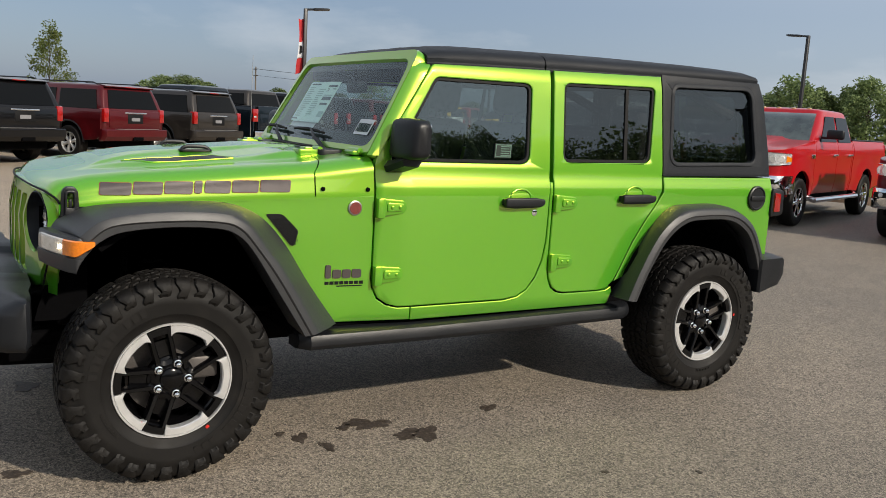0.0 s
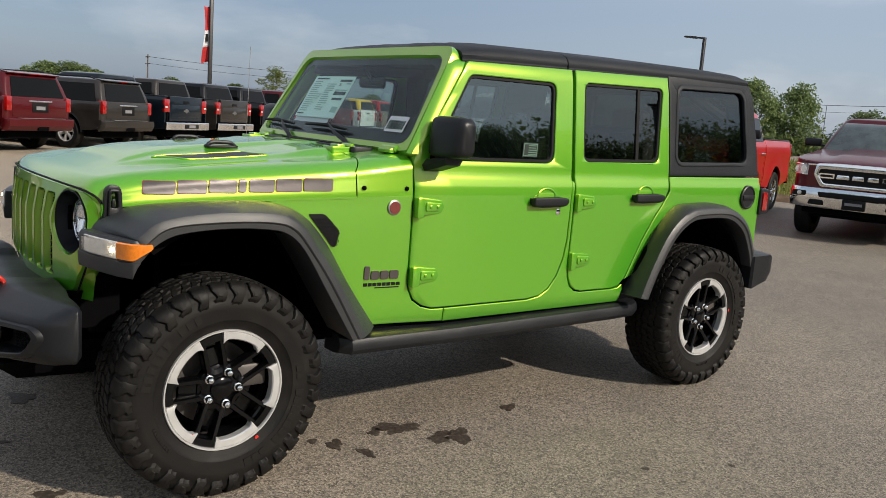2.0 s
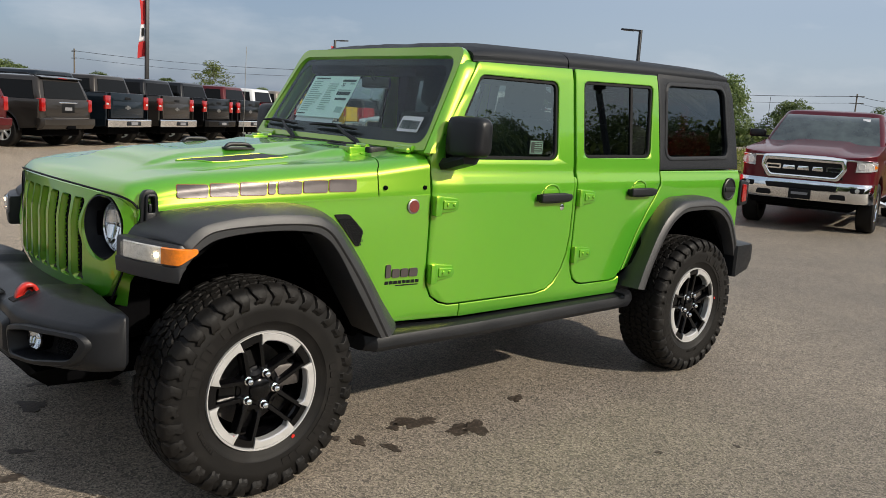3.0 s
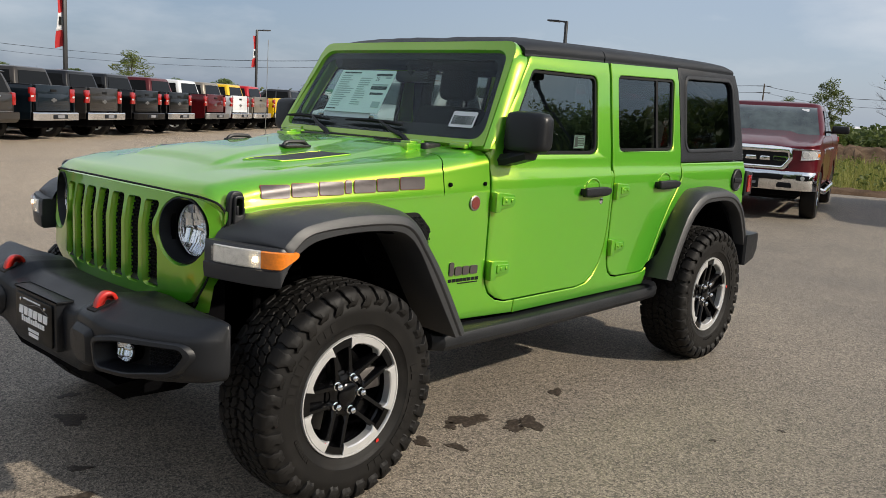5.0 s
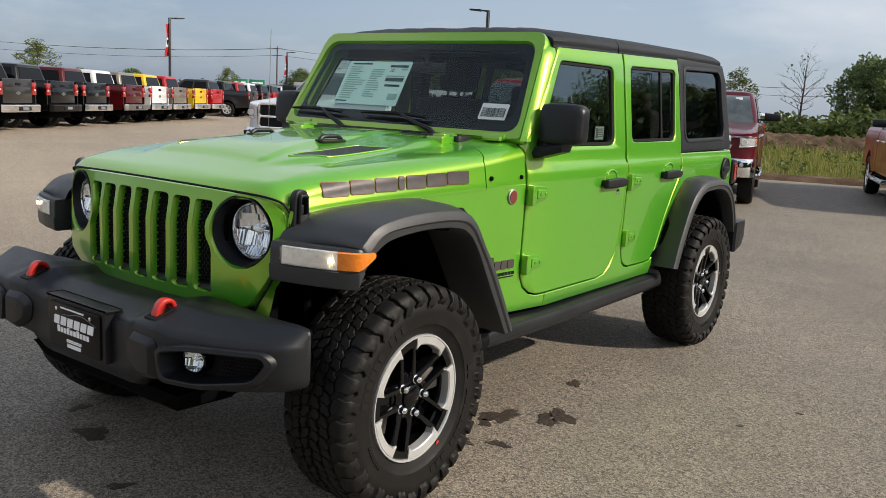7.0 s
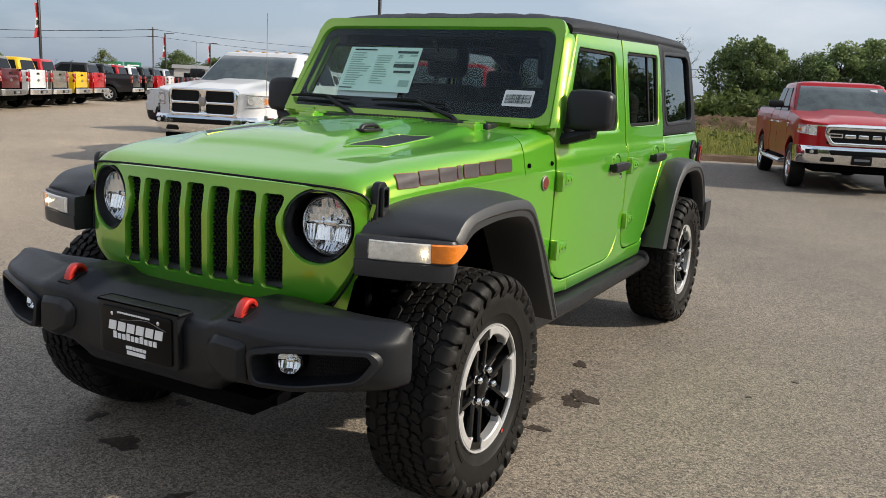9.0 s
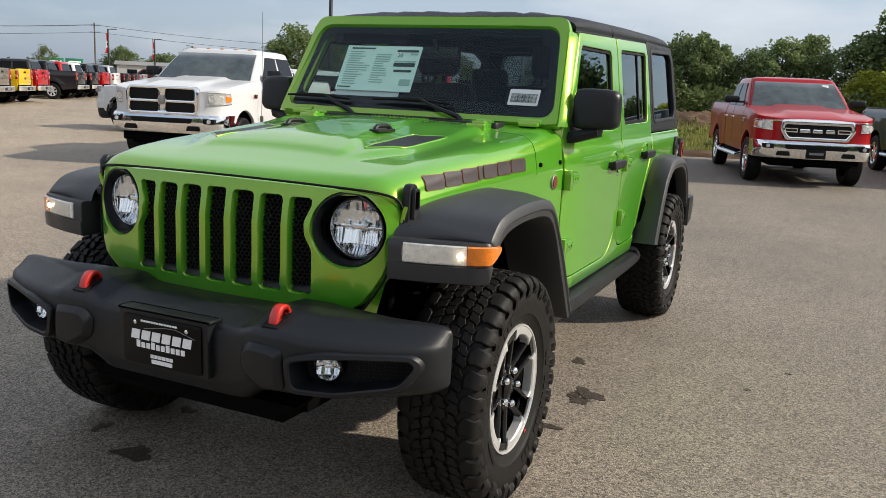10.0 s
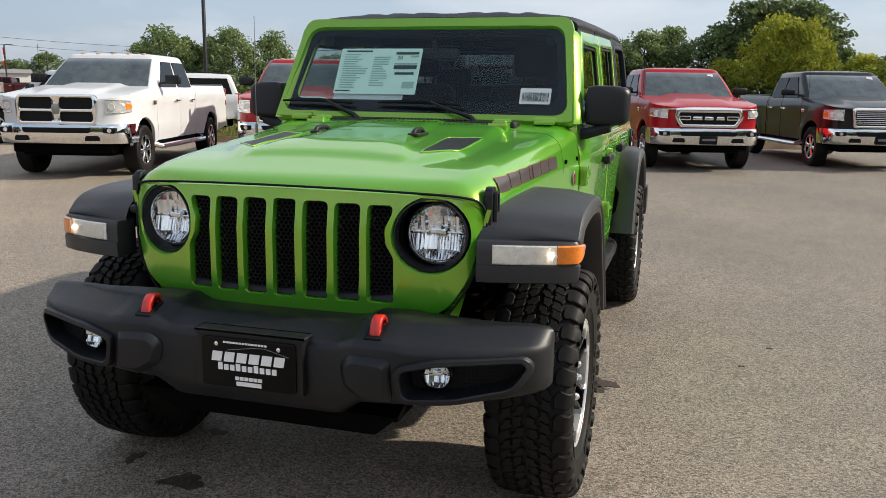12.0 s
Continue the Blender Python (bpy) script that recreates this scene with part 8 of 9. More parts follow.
        hl = loft([[Vector((x - 0.012, s * (y + 0.006), z0)), Vector((x - 0.012 + 0.015, s * (y + 0.006), z1)), Vector((x + 0.06, s * (y - 0.05), z1)), Vector((x + 0.06, s * (y - 0.05), z0))] for (x, y), z0, z1 in zip(half[1:6], (0.985, 0.955, 0.935, 0.93, 0.94), (1.055, 1.055, 1.05, 1.04, 1.03))])
        T.append(("headlamp", to_mesh("headlamp", hl, WHITELENS), "lens", "", None))
        T.append(("arch_trim", to_mesh("arch_trim", tube([(0.49 * math.cos(math.pi * i / 14), s * (W - 0.012), 0.43 + 0.49 * math.sin(math.pi * i / 14)) for i in range(15)], 0.026, 6), PLASTIC), "plastic", "", None))
        T.append(("arch_trim", to_mesh("arch_trim", tube([(WB + 0.49 * math.cos(math.pi * i / 14), s * (W - 0.004), 0.43 + 0.49 * math.sin(math.pi * i / 14)) for i in range(15)], 0.022, 6), PLASTIC), "plastic", "", None))
    T.append(("hatch_press", to_mesh("hatch_press", box(back - 0.03, back + 0.010, -0.80, 0.80, 0.80, 1.20, 0.02, 2), BLACK, 27), "paint", "", None))
    T.append(("hatch_spoiler", to_mesh("hatch_spoiler", loft([[Vector((back - 0.38, y, 1.795)), Vector((back - 0.15, y, 1.755)), Vector((back - 0.15, y, 1.735)), Vector((back - 0.38, y, 1.735))] for y in (-0.74, -0.3, 0.3, 0.74)]), BLACK), "paint", "", None))
    T.append(("brake_lamp", to_mesh("brake_lamp", box(back - 0.16, back - 0.143, -0.16, 0.16, 1.737, 1.756), REDLENS), "red", "", None))
    rb = loft([[Vector((back - 0.10, y, 0.76)), Vector((x, y, 0.765)), Vector((x + 0.025, y, 0.74)), Vector((x + 0.02, y, 0.60)), Vector((x - 0.06, y, 0.50)), Vector((back - 0.10, y, 0.48))] for y, x in ((-1.0, back - 0.02), (-0.95, back + 0.07), (-0.6, back + 0.11), (0.6, back + 0.11), (0.95, back + 0.07), (1.0, back - 0.02))])
    T.append(("rear_bumper", to_mesh("rear_bumper", rb, BLACK, 35), "paint", "", None))
    T.append(("plate_recess", to_mesh("plate_recess", box(back + 0.0, back + 0.018, -0.24, 0.24, 0.90, 1.12, 0.008), SEAL), "seal", "", None))
    T.append(("plate_print", to_mesh("plate_print", box(back + 0.015, back + 0.026, -0.13, 0.13, 0.96, 1.04), WHITEPRINT), "print", "", None))
    T.append(("hatch_bar", to_mesh("hatch_bar", box(back + 0.004, back + 0.03, -0.34, 0.34, 1.13, 1.165, 0.008), CHROME), "chrome", "", None))
    T.append(("bumper_pad", to_mesh("bumper_pad", box(back + 0.02, back + 0.13, -0.66, 0.66, 0.765, 0.778, 0.004), STEEL), "steel", "", None))
    T.append(("hitch", to_mesh("hitch", box(back - 0.05, back + 0.12, -0.16, 0.16, 0.50, 0.60, 0.02), BLACK), "black", "", None))
    T.append(("underbody", to_mesh("underbody", box(-0.6, back - 0.2, -0.72, 0.72, 0.30, 0.80, 0.05), BLACK), "black", "", None))
    fb = loft([nose_ring(z, out, k) for z, out, k in ((0.555, 0.020, 1.0), (0.58, 0.055, 1.006), (0.72, 0.065, 1.006), (0.78, 0.045, 1.004), (0.80, 0.010, 1.0))])
    T.append(("front_bumper", to_mesh("front_bumper", fb, BLACK), "paint", "", None))
    T.append(("grille", to_mesh("grille", box(-0.958, -0.88, -0.50, 0.50, 0.84, 1.02, 0.015), SEAL), "seal", "", None))
    return T, WB, W - 0.115


KITS = {"slot": pickup(False, "slot"), "cross": pickup(True, "cross"), "slats": pickup(False, "slats"), "plain": pickup(True, "slats"), "wagon": wagon()}


def parked(kit, color, x, y, turn, label, name="pickup_truck", category="pickup truck", group="", trim=None, wheels=None):
    parts, wb, track = KITS[kit]
    top = thing(name, label, category, group, at=pose(x, y, 0, 0, 0, turn))
    for pn, me, slot, lab, _ in parts:
        mt = PAINTS[color] if slot == "paint" else SLOT[slot]
        if trim and slot == "chrome":
            mt = trim
        share(pn, me, top, Matrix(), lab, mt)
    for wx in (0, wb):
        for s in (-1, 1):
            w = share("wheel", ROAD[2], top, pose(wx, s * track, 0.404, 0, 0, 180 if s > 0 else 0) @ pose(0, 0, 0, 0, 17 * wx + 8 * s, 0), "", BLACK)
            share("tyre", ROAD[0], w, Matrix(), "", RUBBER)
            share("rim", ROAD[1], w, Matrix(), "", wheels or CHROME)
    return top


LINE = "trucks parked in a line"
parked("slot", "maroon", 12.27, 2.62, 15.0, "maroon pickup truck with chrome grille on the lot", group=LINE)
parked("slot", "red", 14.34, -1.17, 16.0, "bright red pickup truck with chrome grille on the lot", group=LINE)
parked("slats", "black", 16.02, -4.42, 15.0, "black pickup truck with slatted chrome grille", group=LINE)
parked("cross", "red", 11.19, 5.73, 18.0, "bright red heavy pickup truck with chrome steps", group=LINE)
parked("cross", "white", 8.72, 8.42, 16.0, "white heavy pickup truck with cross-bar chrome grille", group=LINE)
parked("wagon", "white", 14.6, 15.25, -80.0, "white sport utility wagon with black wheel arch trim", "sport_utility_wagon", "sport utility", wheels=ALLOY)
ROWBASE, RA = Vector((6.2, 18.9)), radians(34.0)


def in_row(kit, color, u, label, head=124.0, out=0.0, trim=None, name="pickup_truck", category="pickup truck"):
    """A vehicle backed towards the aisle; u is its far rear corner's place along the row."""
    wb = KITS[kit][1]
    c = ROWBASE + Vector((math.cos(RA), math.sin(RA))) * (u - 1.0)
    f = Vector((math.cos(radians(head)), math.sin(radians(head))))
    p = c + f * (wb + 1.28 + out)
    return parked(kit, color, p.x, p.y, head + 180, label, name, category, "vehicles in the far row", trim, ALLOY)


SUV = dict(name="sport_utility_wagon", category="sport utility")
in_row("wagon", "black", -8.6, "black sport utility wagon seen from behind", **SUV)
in_row("wagon", "black", -5.46, "black sport utility wagon seen from behind", **SUV)
in_row("wagon", "dark_red", -2.43, "dark red sport utility wagon with dark glass", **SUV)
in_row("wagon", "brown_grey", 0.55, "grey-brown sport utility wagon with grey bumper", **SUV)
for color, u, kit, trim, label in (("navy", 2.88, "plain", None, "dark blue-grey pickup truck with chrome rear bumper"), ("brown_grey", 5.38, "plain", None, "grey-brown pickup truck with chrome rear bumper"), ("black", 7.95, "plain", GLOSSBLACK, "black pickup truck with black rear bumper"),
                                    ("black", 10.25, "plain", None, "black pickup truck with chrome rear bumper"), ("dark_red", 13.35, "plain", STEEL, "dark red pickup truck with grey rear bumper"), ("white", 15.85, "plain", None, "white pickup truck with chrome rear bumper"),
                                    ("tan", 18.2, "plain", None, "tan pickup truck with chrome rear bumper"), ("yellow", 20.85, "plain", None, "bright yellow pickup truck with chrome rear bumper"), ("red", 23.3, "plain", None, "red pickup truck with chrome rear bumper"),
                                    ("grey", 29.8, "plain", None, "grey pickup truck with chrome rear bumper"), ("black", 32.6, "plain", None, "black pickup truck with chrome rear bumper"), ("red", 35.3, "plain", None, "red pickup truck with chrome rear bumper"),
                                    ("white", 38.0, "plain", None, "white pickup truck with chrome rear bumper"), ("black", 41.0, "plain", None, "black pickup truck with chrome rear bumper"), ("grey", 44.0, "plain", None, "grey pickup truck with chrome rear bumper"), ("silver", 47.0, "plain", None, "silver pickup truck with chrome rear bumper")):
    in_row(kit, color, u, label, trim=trim)
# a second file of vehicles further back
for i, (color, kit, x, y, turn) in enumerate((("black", "wagon", 70, 58, 250), ("grey", "wagon", 74, 62, 250), ("red", "plain", 62, 56, 215), ("black", "plain", 66, 52, 215), ("navy", "wagon", 80, 60, 230), ("silver", "wagon", 84, 66, 230), ("black", "wagon", 90, 64, 230), ("dark_red", "plain", 60, 62, 300))):
    n = "pickup_truck" if kit == "plain" else "sport_utility_wagon"
    parked(kit, color, x, y, turn, ("small distant " + color.replace("_", " ") + " vehicle on the far lot"), n, "vehicle", "distant vehicles")
parked("wagon", "white", 17.4, 15.5, 304.0, "white sport utility wagon with red tail lamps", "sport_utility_wagon", "sport utility")


# ---- trees ----
BARK = material("grey_bark", (0.075, 0.058, 0.045), rough=0.95, var=0.3, scale=3, fine=40, bump=0.8, bump_scale=40, spec=0.1)


def leaf_material(name, a, b):
    m = bpy.data.materials.new(name)
    m.use_nodes = True
    n, l = m.node_tree.nodes, m.node_tree.links
    p = n["Principled BSDF"]
    geo = n.new("ShaderNodeNewGeometry")
    info = n.new("ShaderNodeObjectInfo")
    mix = n.new("ShaderNodeMix")
    mix.data_type = "RGBA"
    mix.inputs["A"].default_value, mix.inputs["B"].default_value = (*a, 1), (*b, 1)
    l.new(geo.outputs["Random Per Island"], mix.inputs["Factor"])
    hsv = n.new("ShaderNodeHueSaturation")
    rng = n.new("ShaderNodeMapRange")
    rng.inputs["To Min"].default_value, rng.inputs["To Max"].default_value = 0.75, 1.25
    l.new(info.outputs["Random"], rng.inputs["Value"])
    l.new(rng.outputs["Result"], hsv.inputs["Value"])
    l.new(mix.outputs["Result"], hsv.inputs["Color"])
    l.new(hsv.outputs["Color"], p.inputs["Base Color"])
    p.inputs["Roughness"].default_value = 0.6
    p.inputs["Specular IOR Level"].default_value = 0.25
    # light also shines through the blade
    thin, both_sides = n.new("ShaderNodeBsdfTranslucent"), n.new("ShaderNodeMixShader")
    l.new(hsv.outputs["Color"], thin.inputs["Color"])
    both_sides.inputs["Fac"].default_value = 0.40
    l.new(p.outputs["BSDF"], both_sides.inputs[1])
    l.new(thin.outputs["BSDF"], both_sides.inputs[2])
    l.new(both_sides.outputs["Shader"], n["Material Output"].inputs["Surface"])
    return m


LEAF = leaf_material("oak_leaf", (0.074, 0.112, 0.043), (0.220, 0.280, 0.107))
LEAF_LIGHT = leaf_material("yellowing_leaf", (0.22, 0.27, 0.030), (0.42, 0.41, 0.055))
LEAF_YOUNG = leaf_material("young_leaf", (0.070, 0.105, 0.025), (0.15, 0.17, 0.045))
LEAF_BUSH = leaf_material("scrub_leaf", (0.042, 0.066, 0.020), (0.115, 0.145, 0.042))


def leaf_quads(verts, faces, c, r, count, size, q, squash=0.8):
    for _ in range(count):
        d = Vector((q.gauss(0, 1), q.gauss(0, 1), q.gauss(0, 1))).normalized()
        p = c + Vector((d.x * r, d.y * r, d.z * r * squash)) * (q.random() ** 0.35)
        u = Vector((q.gauss(0, 1), q.gauss(0, 1), q.gauss(0, 0.6))).normalized()
        v = u.cross(Vector((q.gauss(0, 1), q.gauss(0, 1), q.gauss(0, 1)))).normalized()
        s = size * q.uniform(0.6, 1.3)
        k = len(verts)
        verts += [p - u * s, p + v * s * 0.55, p + u * s, p - v * s * 0.55]
        faces.append((k, k + 1, k + 2, k + 3))


def tree_kit(seed, height, spread, trunk, clumps, leaves, leaf, bare=False, low=0.28):
    """Trunk with limbs, and a crown of many leaves in uneven clumps."""
    q = random.Random(seed)
    wood = bmesh.new()
    verts, faces = [], []
    lean = Vector((q.uniform(-.04, .04), q.uniform(-.04, .04), 0)) * height
    top = Vector((0, 0, height * 0.86)) + lean
    spine = curve([(0, 0, 0), (lean.x * .2 + q.uniform(-.1, .1), lean.y * .2, height * .3), (lean.x * .6, lean.y * .6 + q.uniform(-.1, .1), height * .6), tuple(top)], 4)
    wood = tube(spine, [trunk * (1 - 0.85 * i / (len(spine) - 1)) * (1.35 if i == 0 else 1) for i in range(len(spine))], 8, wood)
    for k in range(clumps):
        t = low + (0.97 - low) * ((k + 0.5) / clumps)
        base = spine[min(len(spine) - 1, int(t * 0.85 * len(spine)))]
        a = k * 2.399 + q.uniform(-.5, .5)
        form = math.sin(math.pi * min(1.0, (t - low + 0.16) / (1.12 - low))) ** 0.75
        r = spread * form * q.uniform(0.55, 1.08)
        end = Vector((math.cos(a) * r, math.sin(a) * r, height * t + q.uniform(-.03, .06) * height)) + lean * t
        mid = base.lerp(end, 0.5) + Vector((0, 0, q.uniform(-.02, .05) * height))
        br = trunk * 0.34 * (1 - t * 0.6)
        wood = tube([base, mid, end], [br, br * 0.65, br * 0.2], 5, wood)
        for j in range(3 if bare else 1):
            tip = end + Vector((q.uniform(-1, 1), q.uniform(-1, 1), q.uniform(-.1, 1))) * spread * 0.28
            wood = tube([mid.lerp(end, q.uniform(.3, .8)), tip], [br * 0.35, br * 0.08], 4, wood)
            if bare:
                for _ in range(3):
                    tw = tip + Vector((q.uniform(-1, 1), q.uniform(-1, 1), q.uniform(0, 1))) * spread * 0.15
                    wood = tube([mid.lerp(tip, q.uniform(.5, 1)), tw], [br * 0.15, br * 0.05], 3, wood)
        if not bare or k % 6 == 0:
            cr = spread * q.uniform(0.26, 0.42)
            n = int(leaves / clumps * q.uniform(0.6, 1.3) * (0.3 if bare else 1))
            leaf_quads(verts, faces, end, cr, n, leaf, q)
            leaf_quads(verts, faces, end + Vector((q.uniform(-1, 1), q.uniform(-1, 1), q.uniform(-.3, .7))) * cr * 0.9, cr * 0.55, n // 3, leaf, q)
    crown = bpy.data.meshes.new("crown")
    crown.from_pydata([tuple(v) for v in verts], [], faces)
    crown.materials.append(LEAF)
    return to_mesh("trunk", wood, BARK, 60), crown


OAKS = [tree_kit(20 + i, 10.0, 4.3 + 0.5 * (i % 3), 0.24, 30 + 4 * i, 5200, 0.26, low=0.20 + 0.04 * (i % 3)) for i in range(5)]
YOUNG = [tree_kit(40 + i, 3.6, 0.95, 0.05, 30, 3400, 0.048, low=0.22) for i in range(2)]
WOODS = [tree_kit(80 + i, 10.0, 4.6 + 0.5 * i, 0.24, 40, 15000, 0.13, low=0.15) for i in range(2)]
BARE = tree_kit(60, 9.0, 2.7, 0.16, 26, 700, 0.16, bare=True, low=0.35)


def tree(kit, x, y, s, label, leaf=None, group="trees round the lot", turn=0.0, sx=1.0, z=-0.05):
    top = thing("tree", label, "tree", group, at=pose(x, y, z, 0, 0, turn) @ Matrix.Diagonal((s * sx, s * sx, s, 1)))
    share("trunk", kit[0], top, Matrix())
    share("crown", kit[1], top, Matrix(), "", leaf or LEAF)
    return top


def far_tree(az, el, dist, kit, label="dark green leafy tree at the field's edge", leaf=None, sx=1.0, eye=(-2.0, -2.8)):
    """A tree whose top stands at an angle above the eye."""
    x, y = eye[0] + dist * math.cos(radians(az)), eye[1] + dist * math.sin(radians(az))
    h = 1.48 + dist * math.tan(radians(el))
    base = {id(BARE): 9.0, id(YOUNG[0]): 3.75, id(YOUNG[1]): 3.75}.get(id(kit), 10.6)
    return tree(kit, x, y, h / base, label, leaf, turn=az * 37 % 360, sx=sx)


q = random.Random(5)
# woods behind the row of trucks and the field
END = (-2.95, -1.27)
for az, el, d, sx in ((-36, 5.0, 95, 1.2), (-31, 5.4, 90, 1.2), (-26, 5.0, 95, 1.2), (-21, 4.8, 95, 1.2), (-17, 5.0, 92, 1.1), (-14.5, 5.0, 90, 0.9), (-11.6, 3.1, 92, 0.75), (-8.4, 2.7, 96, 0.6), (-6.2, 5.4, 106, 0.8), (-4.6, 5.7, 108, 1.0), (-2.6, 5.6, 106, 0.95), (-0.6, 4.0, 104, 0.85), (1.9, 4.1, 106, 0.8), (3.8, 3.7, 104, 0.95), (5.3, 3.1, 106, 0.8),
                      (7.2, 3.4, 106, 0.7), (8.6, 4.1, 104, 0.85), (9.9, 3.9, 106, 0.75)):
    far_tree(az, el, d, OAKS[int(abs(az) * 7) % 5], sx=sx, eye=END)
for az, el, d in ((-5.9, 4.3, 90), (-4.4, 4.6, 91)):
    far_tree(az, el, d, OAKS[2], "yellow-green leafy tree at the field's edge", LEAF_LIGHT, 0.72, eye=END)
for az, el, d in ((-1.3, 2.1, 88), (-9.4, 2.4, 86)):
    far_tree(az, el, d, OAKS[3], "low yellow-green leafy tree by the field", LEAF_LIGHT, 1.2, eye=END)
far_tree(14.2, 4.2, 92, BARE, "half-dead bare tree with few leaves", sx=1.0)
far_tree(17.9, 3.0, 70, YOUNG[0], "slender young tree with sparse leaves", LEAF_YOUNG, 1.15)
far_tree(20.4, 1.9, 75, YOUNG[1], "slender young tree with sparse leaves", LEAF, 1.2)
for az, el, d, sx in ((24.3, 2.0, 100, 1.1), (28.2, 3.4, 96, 0.8), (30.6, 3.5, 92, 0.85), (31.9, 3.1, 96, 0.8), (33.4, 3.0, 96, 0.8), (34.8, 3.5, 94, 1.0), (36.2, 2.6, 96, 0.9)):
    far_tree(az, el, d, OAKS[int(az * 3) % 5], sx=sx, eye=END)
for az, el, d, sx in ((40, 1.5, 170, 1.4), (42.2, 1.7, 170, 1.4), (44.0, 1.3, 180, 1.4), (46.5, 1.6, 170, 1.2), (57, 1.0, 190, 1.5), (60, 0.9, 190, 1.5), (66, 1.1, 190, 1.5), (70, 1.2, 190, 1.5), (74.5, 1.3, 170, 1.6), (75.8, 1.6, 160, 1.5), (77.2, 1.5, 160, 1.5)):
    far_tree(az, el, d, OAKS[int(az * 3) % 5], sx=sx)
far_tree(84.3, 4.2, 37, YOUNG[0], "slender young tree behind the parked vehicles", LEAF_YOUNG, 0.8, eye=(-0.75, -4.17))
far_tree(62.6, 2.4, 56, YOUNG[1], "slender young tree behind the parked vehicles", LEAF_YOUNG, 1.5)
far_tree(50.5, 1.45, 78, YOUNG[0], "slender young tree behind the parked vehicles", LEAF_YOUNG, 1.3, eye=(-2.65, -2.0))
# woods behind the filming side, seen only as mirror images
for i in range(36):
    az = 172 + i * 4.9
    far_tree(az, lerp(az, (172, 290, 303, 313, 325, 337, 345), (8, 11.2, 12.0, 10.8, 10.0, 9.4, 9.0)) + q.uniform(-0.8, 0.6), q.uniform(40, 50), WOODS[i % 2], "dark green leafy tree beyond the lot", sx=1.15)
far_tree(318, 5.5, 60, BARE, "half-dead bare tree beyond the lot")
far_tree(300, 5.0, 60, BARE, "half-dead bare tree beyond the lot")

# scrub under the woods, and low bushes along the horizon
verts, faces = [], []
for i in range(620):
    az = q.uniform(-40, 21) if i % 6 else q.uniform(21, 40)
    d = q.uniform(84, 104)
    c = Vector((-2 + d * math.cos(radians(az)), -2.8 + d * math.sin(radians(az)), q.uniform(0.2, 2.0) if az < 12 else q.uniform(0.2, 1.2)))
    leaf_quads(verts, faces, c, q.uniform(0.9, 1.9), 60, 0.34, q, 0.75)
me = bpy.data.meshes.new("scrub")
me.from_pydata([tuple(v) for v in verts], [], faces)
me.materials.append(LEAF_BUSH)
tagged(new("scrub", me), "dense dark green scrub below the trees", "scrub", kind="stuff")
verts, faces = [], []
for i in range(330):
    az = q.uniform(40, 100) if i % 2 else q.uniform(170, 345)
    d = q.uniform(170, 200) if i % 2 else q.uniform(44, 56)
    c = Vector((-2 + d * math.cos(radians(az)), -2.8 + d * math.sin(radians(az)), q.uniform(0.2, 1.6) if i % 2 else q.uniform(0.2, 3.6)))
    leaf_quads(verts, faces, c, q.uniform(1.8, 3.4), 46, 0.5, q, 0.7)
me = bpy.data.meshes.new("hedge")
me.from_pydata([tuple(v) for v in verts], [], faces)
me.materials.append(LEAF_BUSH)
tagged(new("hedge", me), "distant dark green hedge line", "hedge", kind="stuff")

# close belt of undergrowth behind the filming side
verts, faces = [], []
for i in range(1500):
    az = q.uniform(270, 348)
    d = q.uniform(38, 47)
    h = d * math.tan(radians(lerp(az, (250, 290, 303, 313, 325, 337, 346), (8, 11.0, 11.8, 10.6, 9.8, 9.2, 8.8))))
    c = Vector((-2 + d * math.cos(radians(az)), -2.8 + d * math.sin(radians(az)), h * 0.84 * q.uniform(0.0, 1.0) ** 0.7))
    leaf_quads(verts, faces, c, q.uniform(1.3, 2.2), 120, 0.30, q, 0.8)
me = bpy.data.meshes.new("thicket")
me.from_pydata([tuple(v) for v in verts], [], faces)
me.materials.append(LEAF_BUSH)
tagged(new("thicket", me), "dense green thicket beyond the lot", "thicket", kind="stuff")

# weeds and grass of the field
GRASSBLADE = leaf_material("meadow_grass", (0.10, 0.125, 0.026), (0.24, 0.23, 0.070))
side = Vector((ROW_DIR.y, -ROW_DIR.x))
verts, faces = [], []
for i in range(52000):
    s, w = q.uniform(-34, 13), 1.2 + 46 * q.random() ** 2.0
    p = edge_at(s) + side * w
    hgt = q.uniform(0.16, 0.42) * (1.25 if w > 3 else 0.7)
    if noise.noise(Vector((p.x * 0.25, p.y * 0.25, 0))) < -0.25:
        hgt *= 0.5
    a = q.uniform(0, 6.28)
    lean = Vector((q.uniform(-.14, .14), q.uniform(-.14, .14), hgt))
    d = Vector((math.cos(a), math.sin(a), 0)) * (0.014 + 0.0011 * w)
    o = Vector((p.x, p.y, -0.03))
    k = len(verts)
    verts += [o - d, o + d, o + lean]
    faces.append((k, k + 1, k + 2))
me = bpy.data.meshes.new("field_grass")
me.from_pydata([tuple(v) for v in verts], [], faces)
me.materials.append(GRASSBLADE)
tagged(new("field_grass", me), "tall yellow-green grass and weeds of the field", "grass", kind="stuff")
verts, faces = [], []
for i in range(460):
    s, w = q.uniform(-30, 12), 1.6 + 24 * q.random() ** 1.4
    p = edge_at(s) + side * w
    leaf_quads(verts, faces, Vector((p.x, p.y, q.uniform(0.15, 0.5))), q.uniform(0.14, 0.4), 16, 0.07, q, 1.2)
me = bpy.data.meshes.new("weeds")
me.from_pydata([tuple(v) for v in verts], [], faces)
me.materials.append(LEAF_YOUNG)
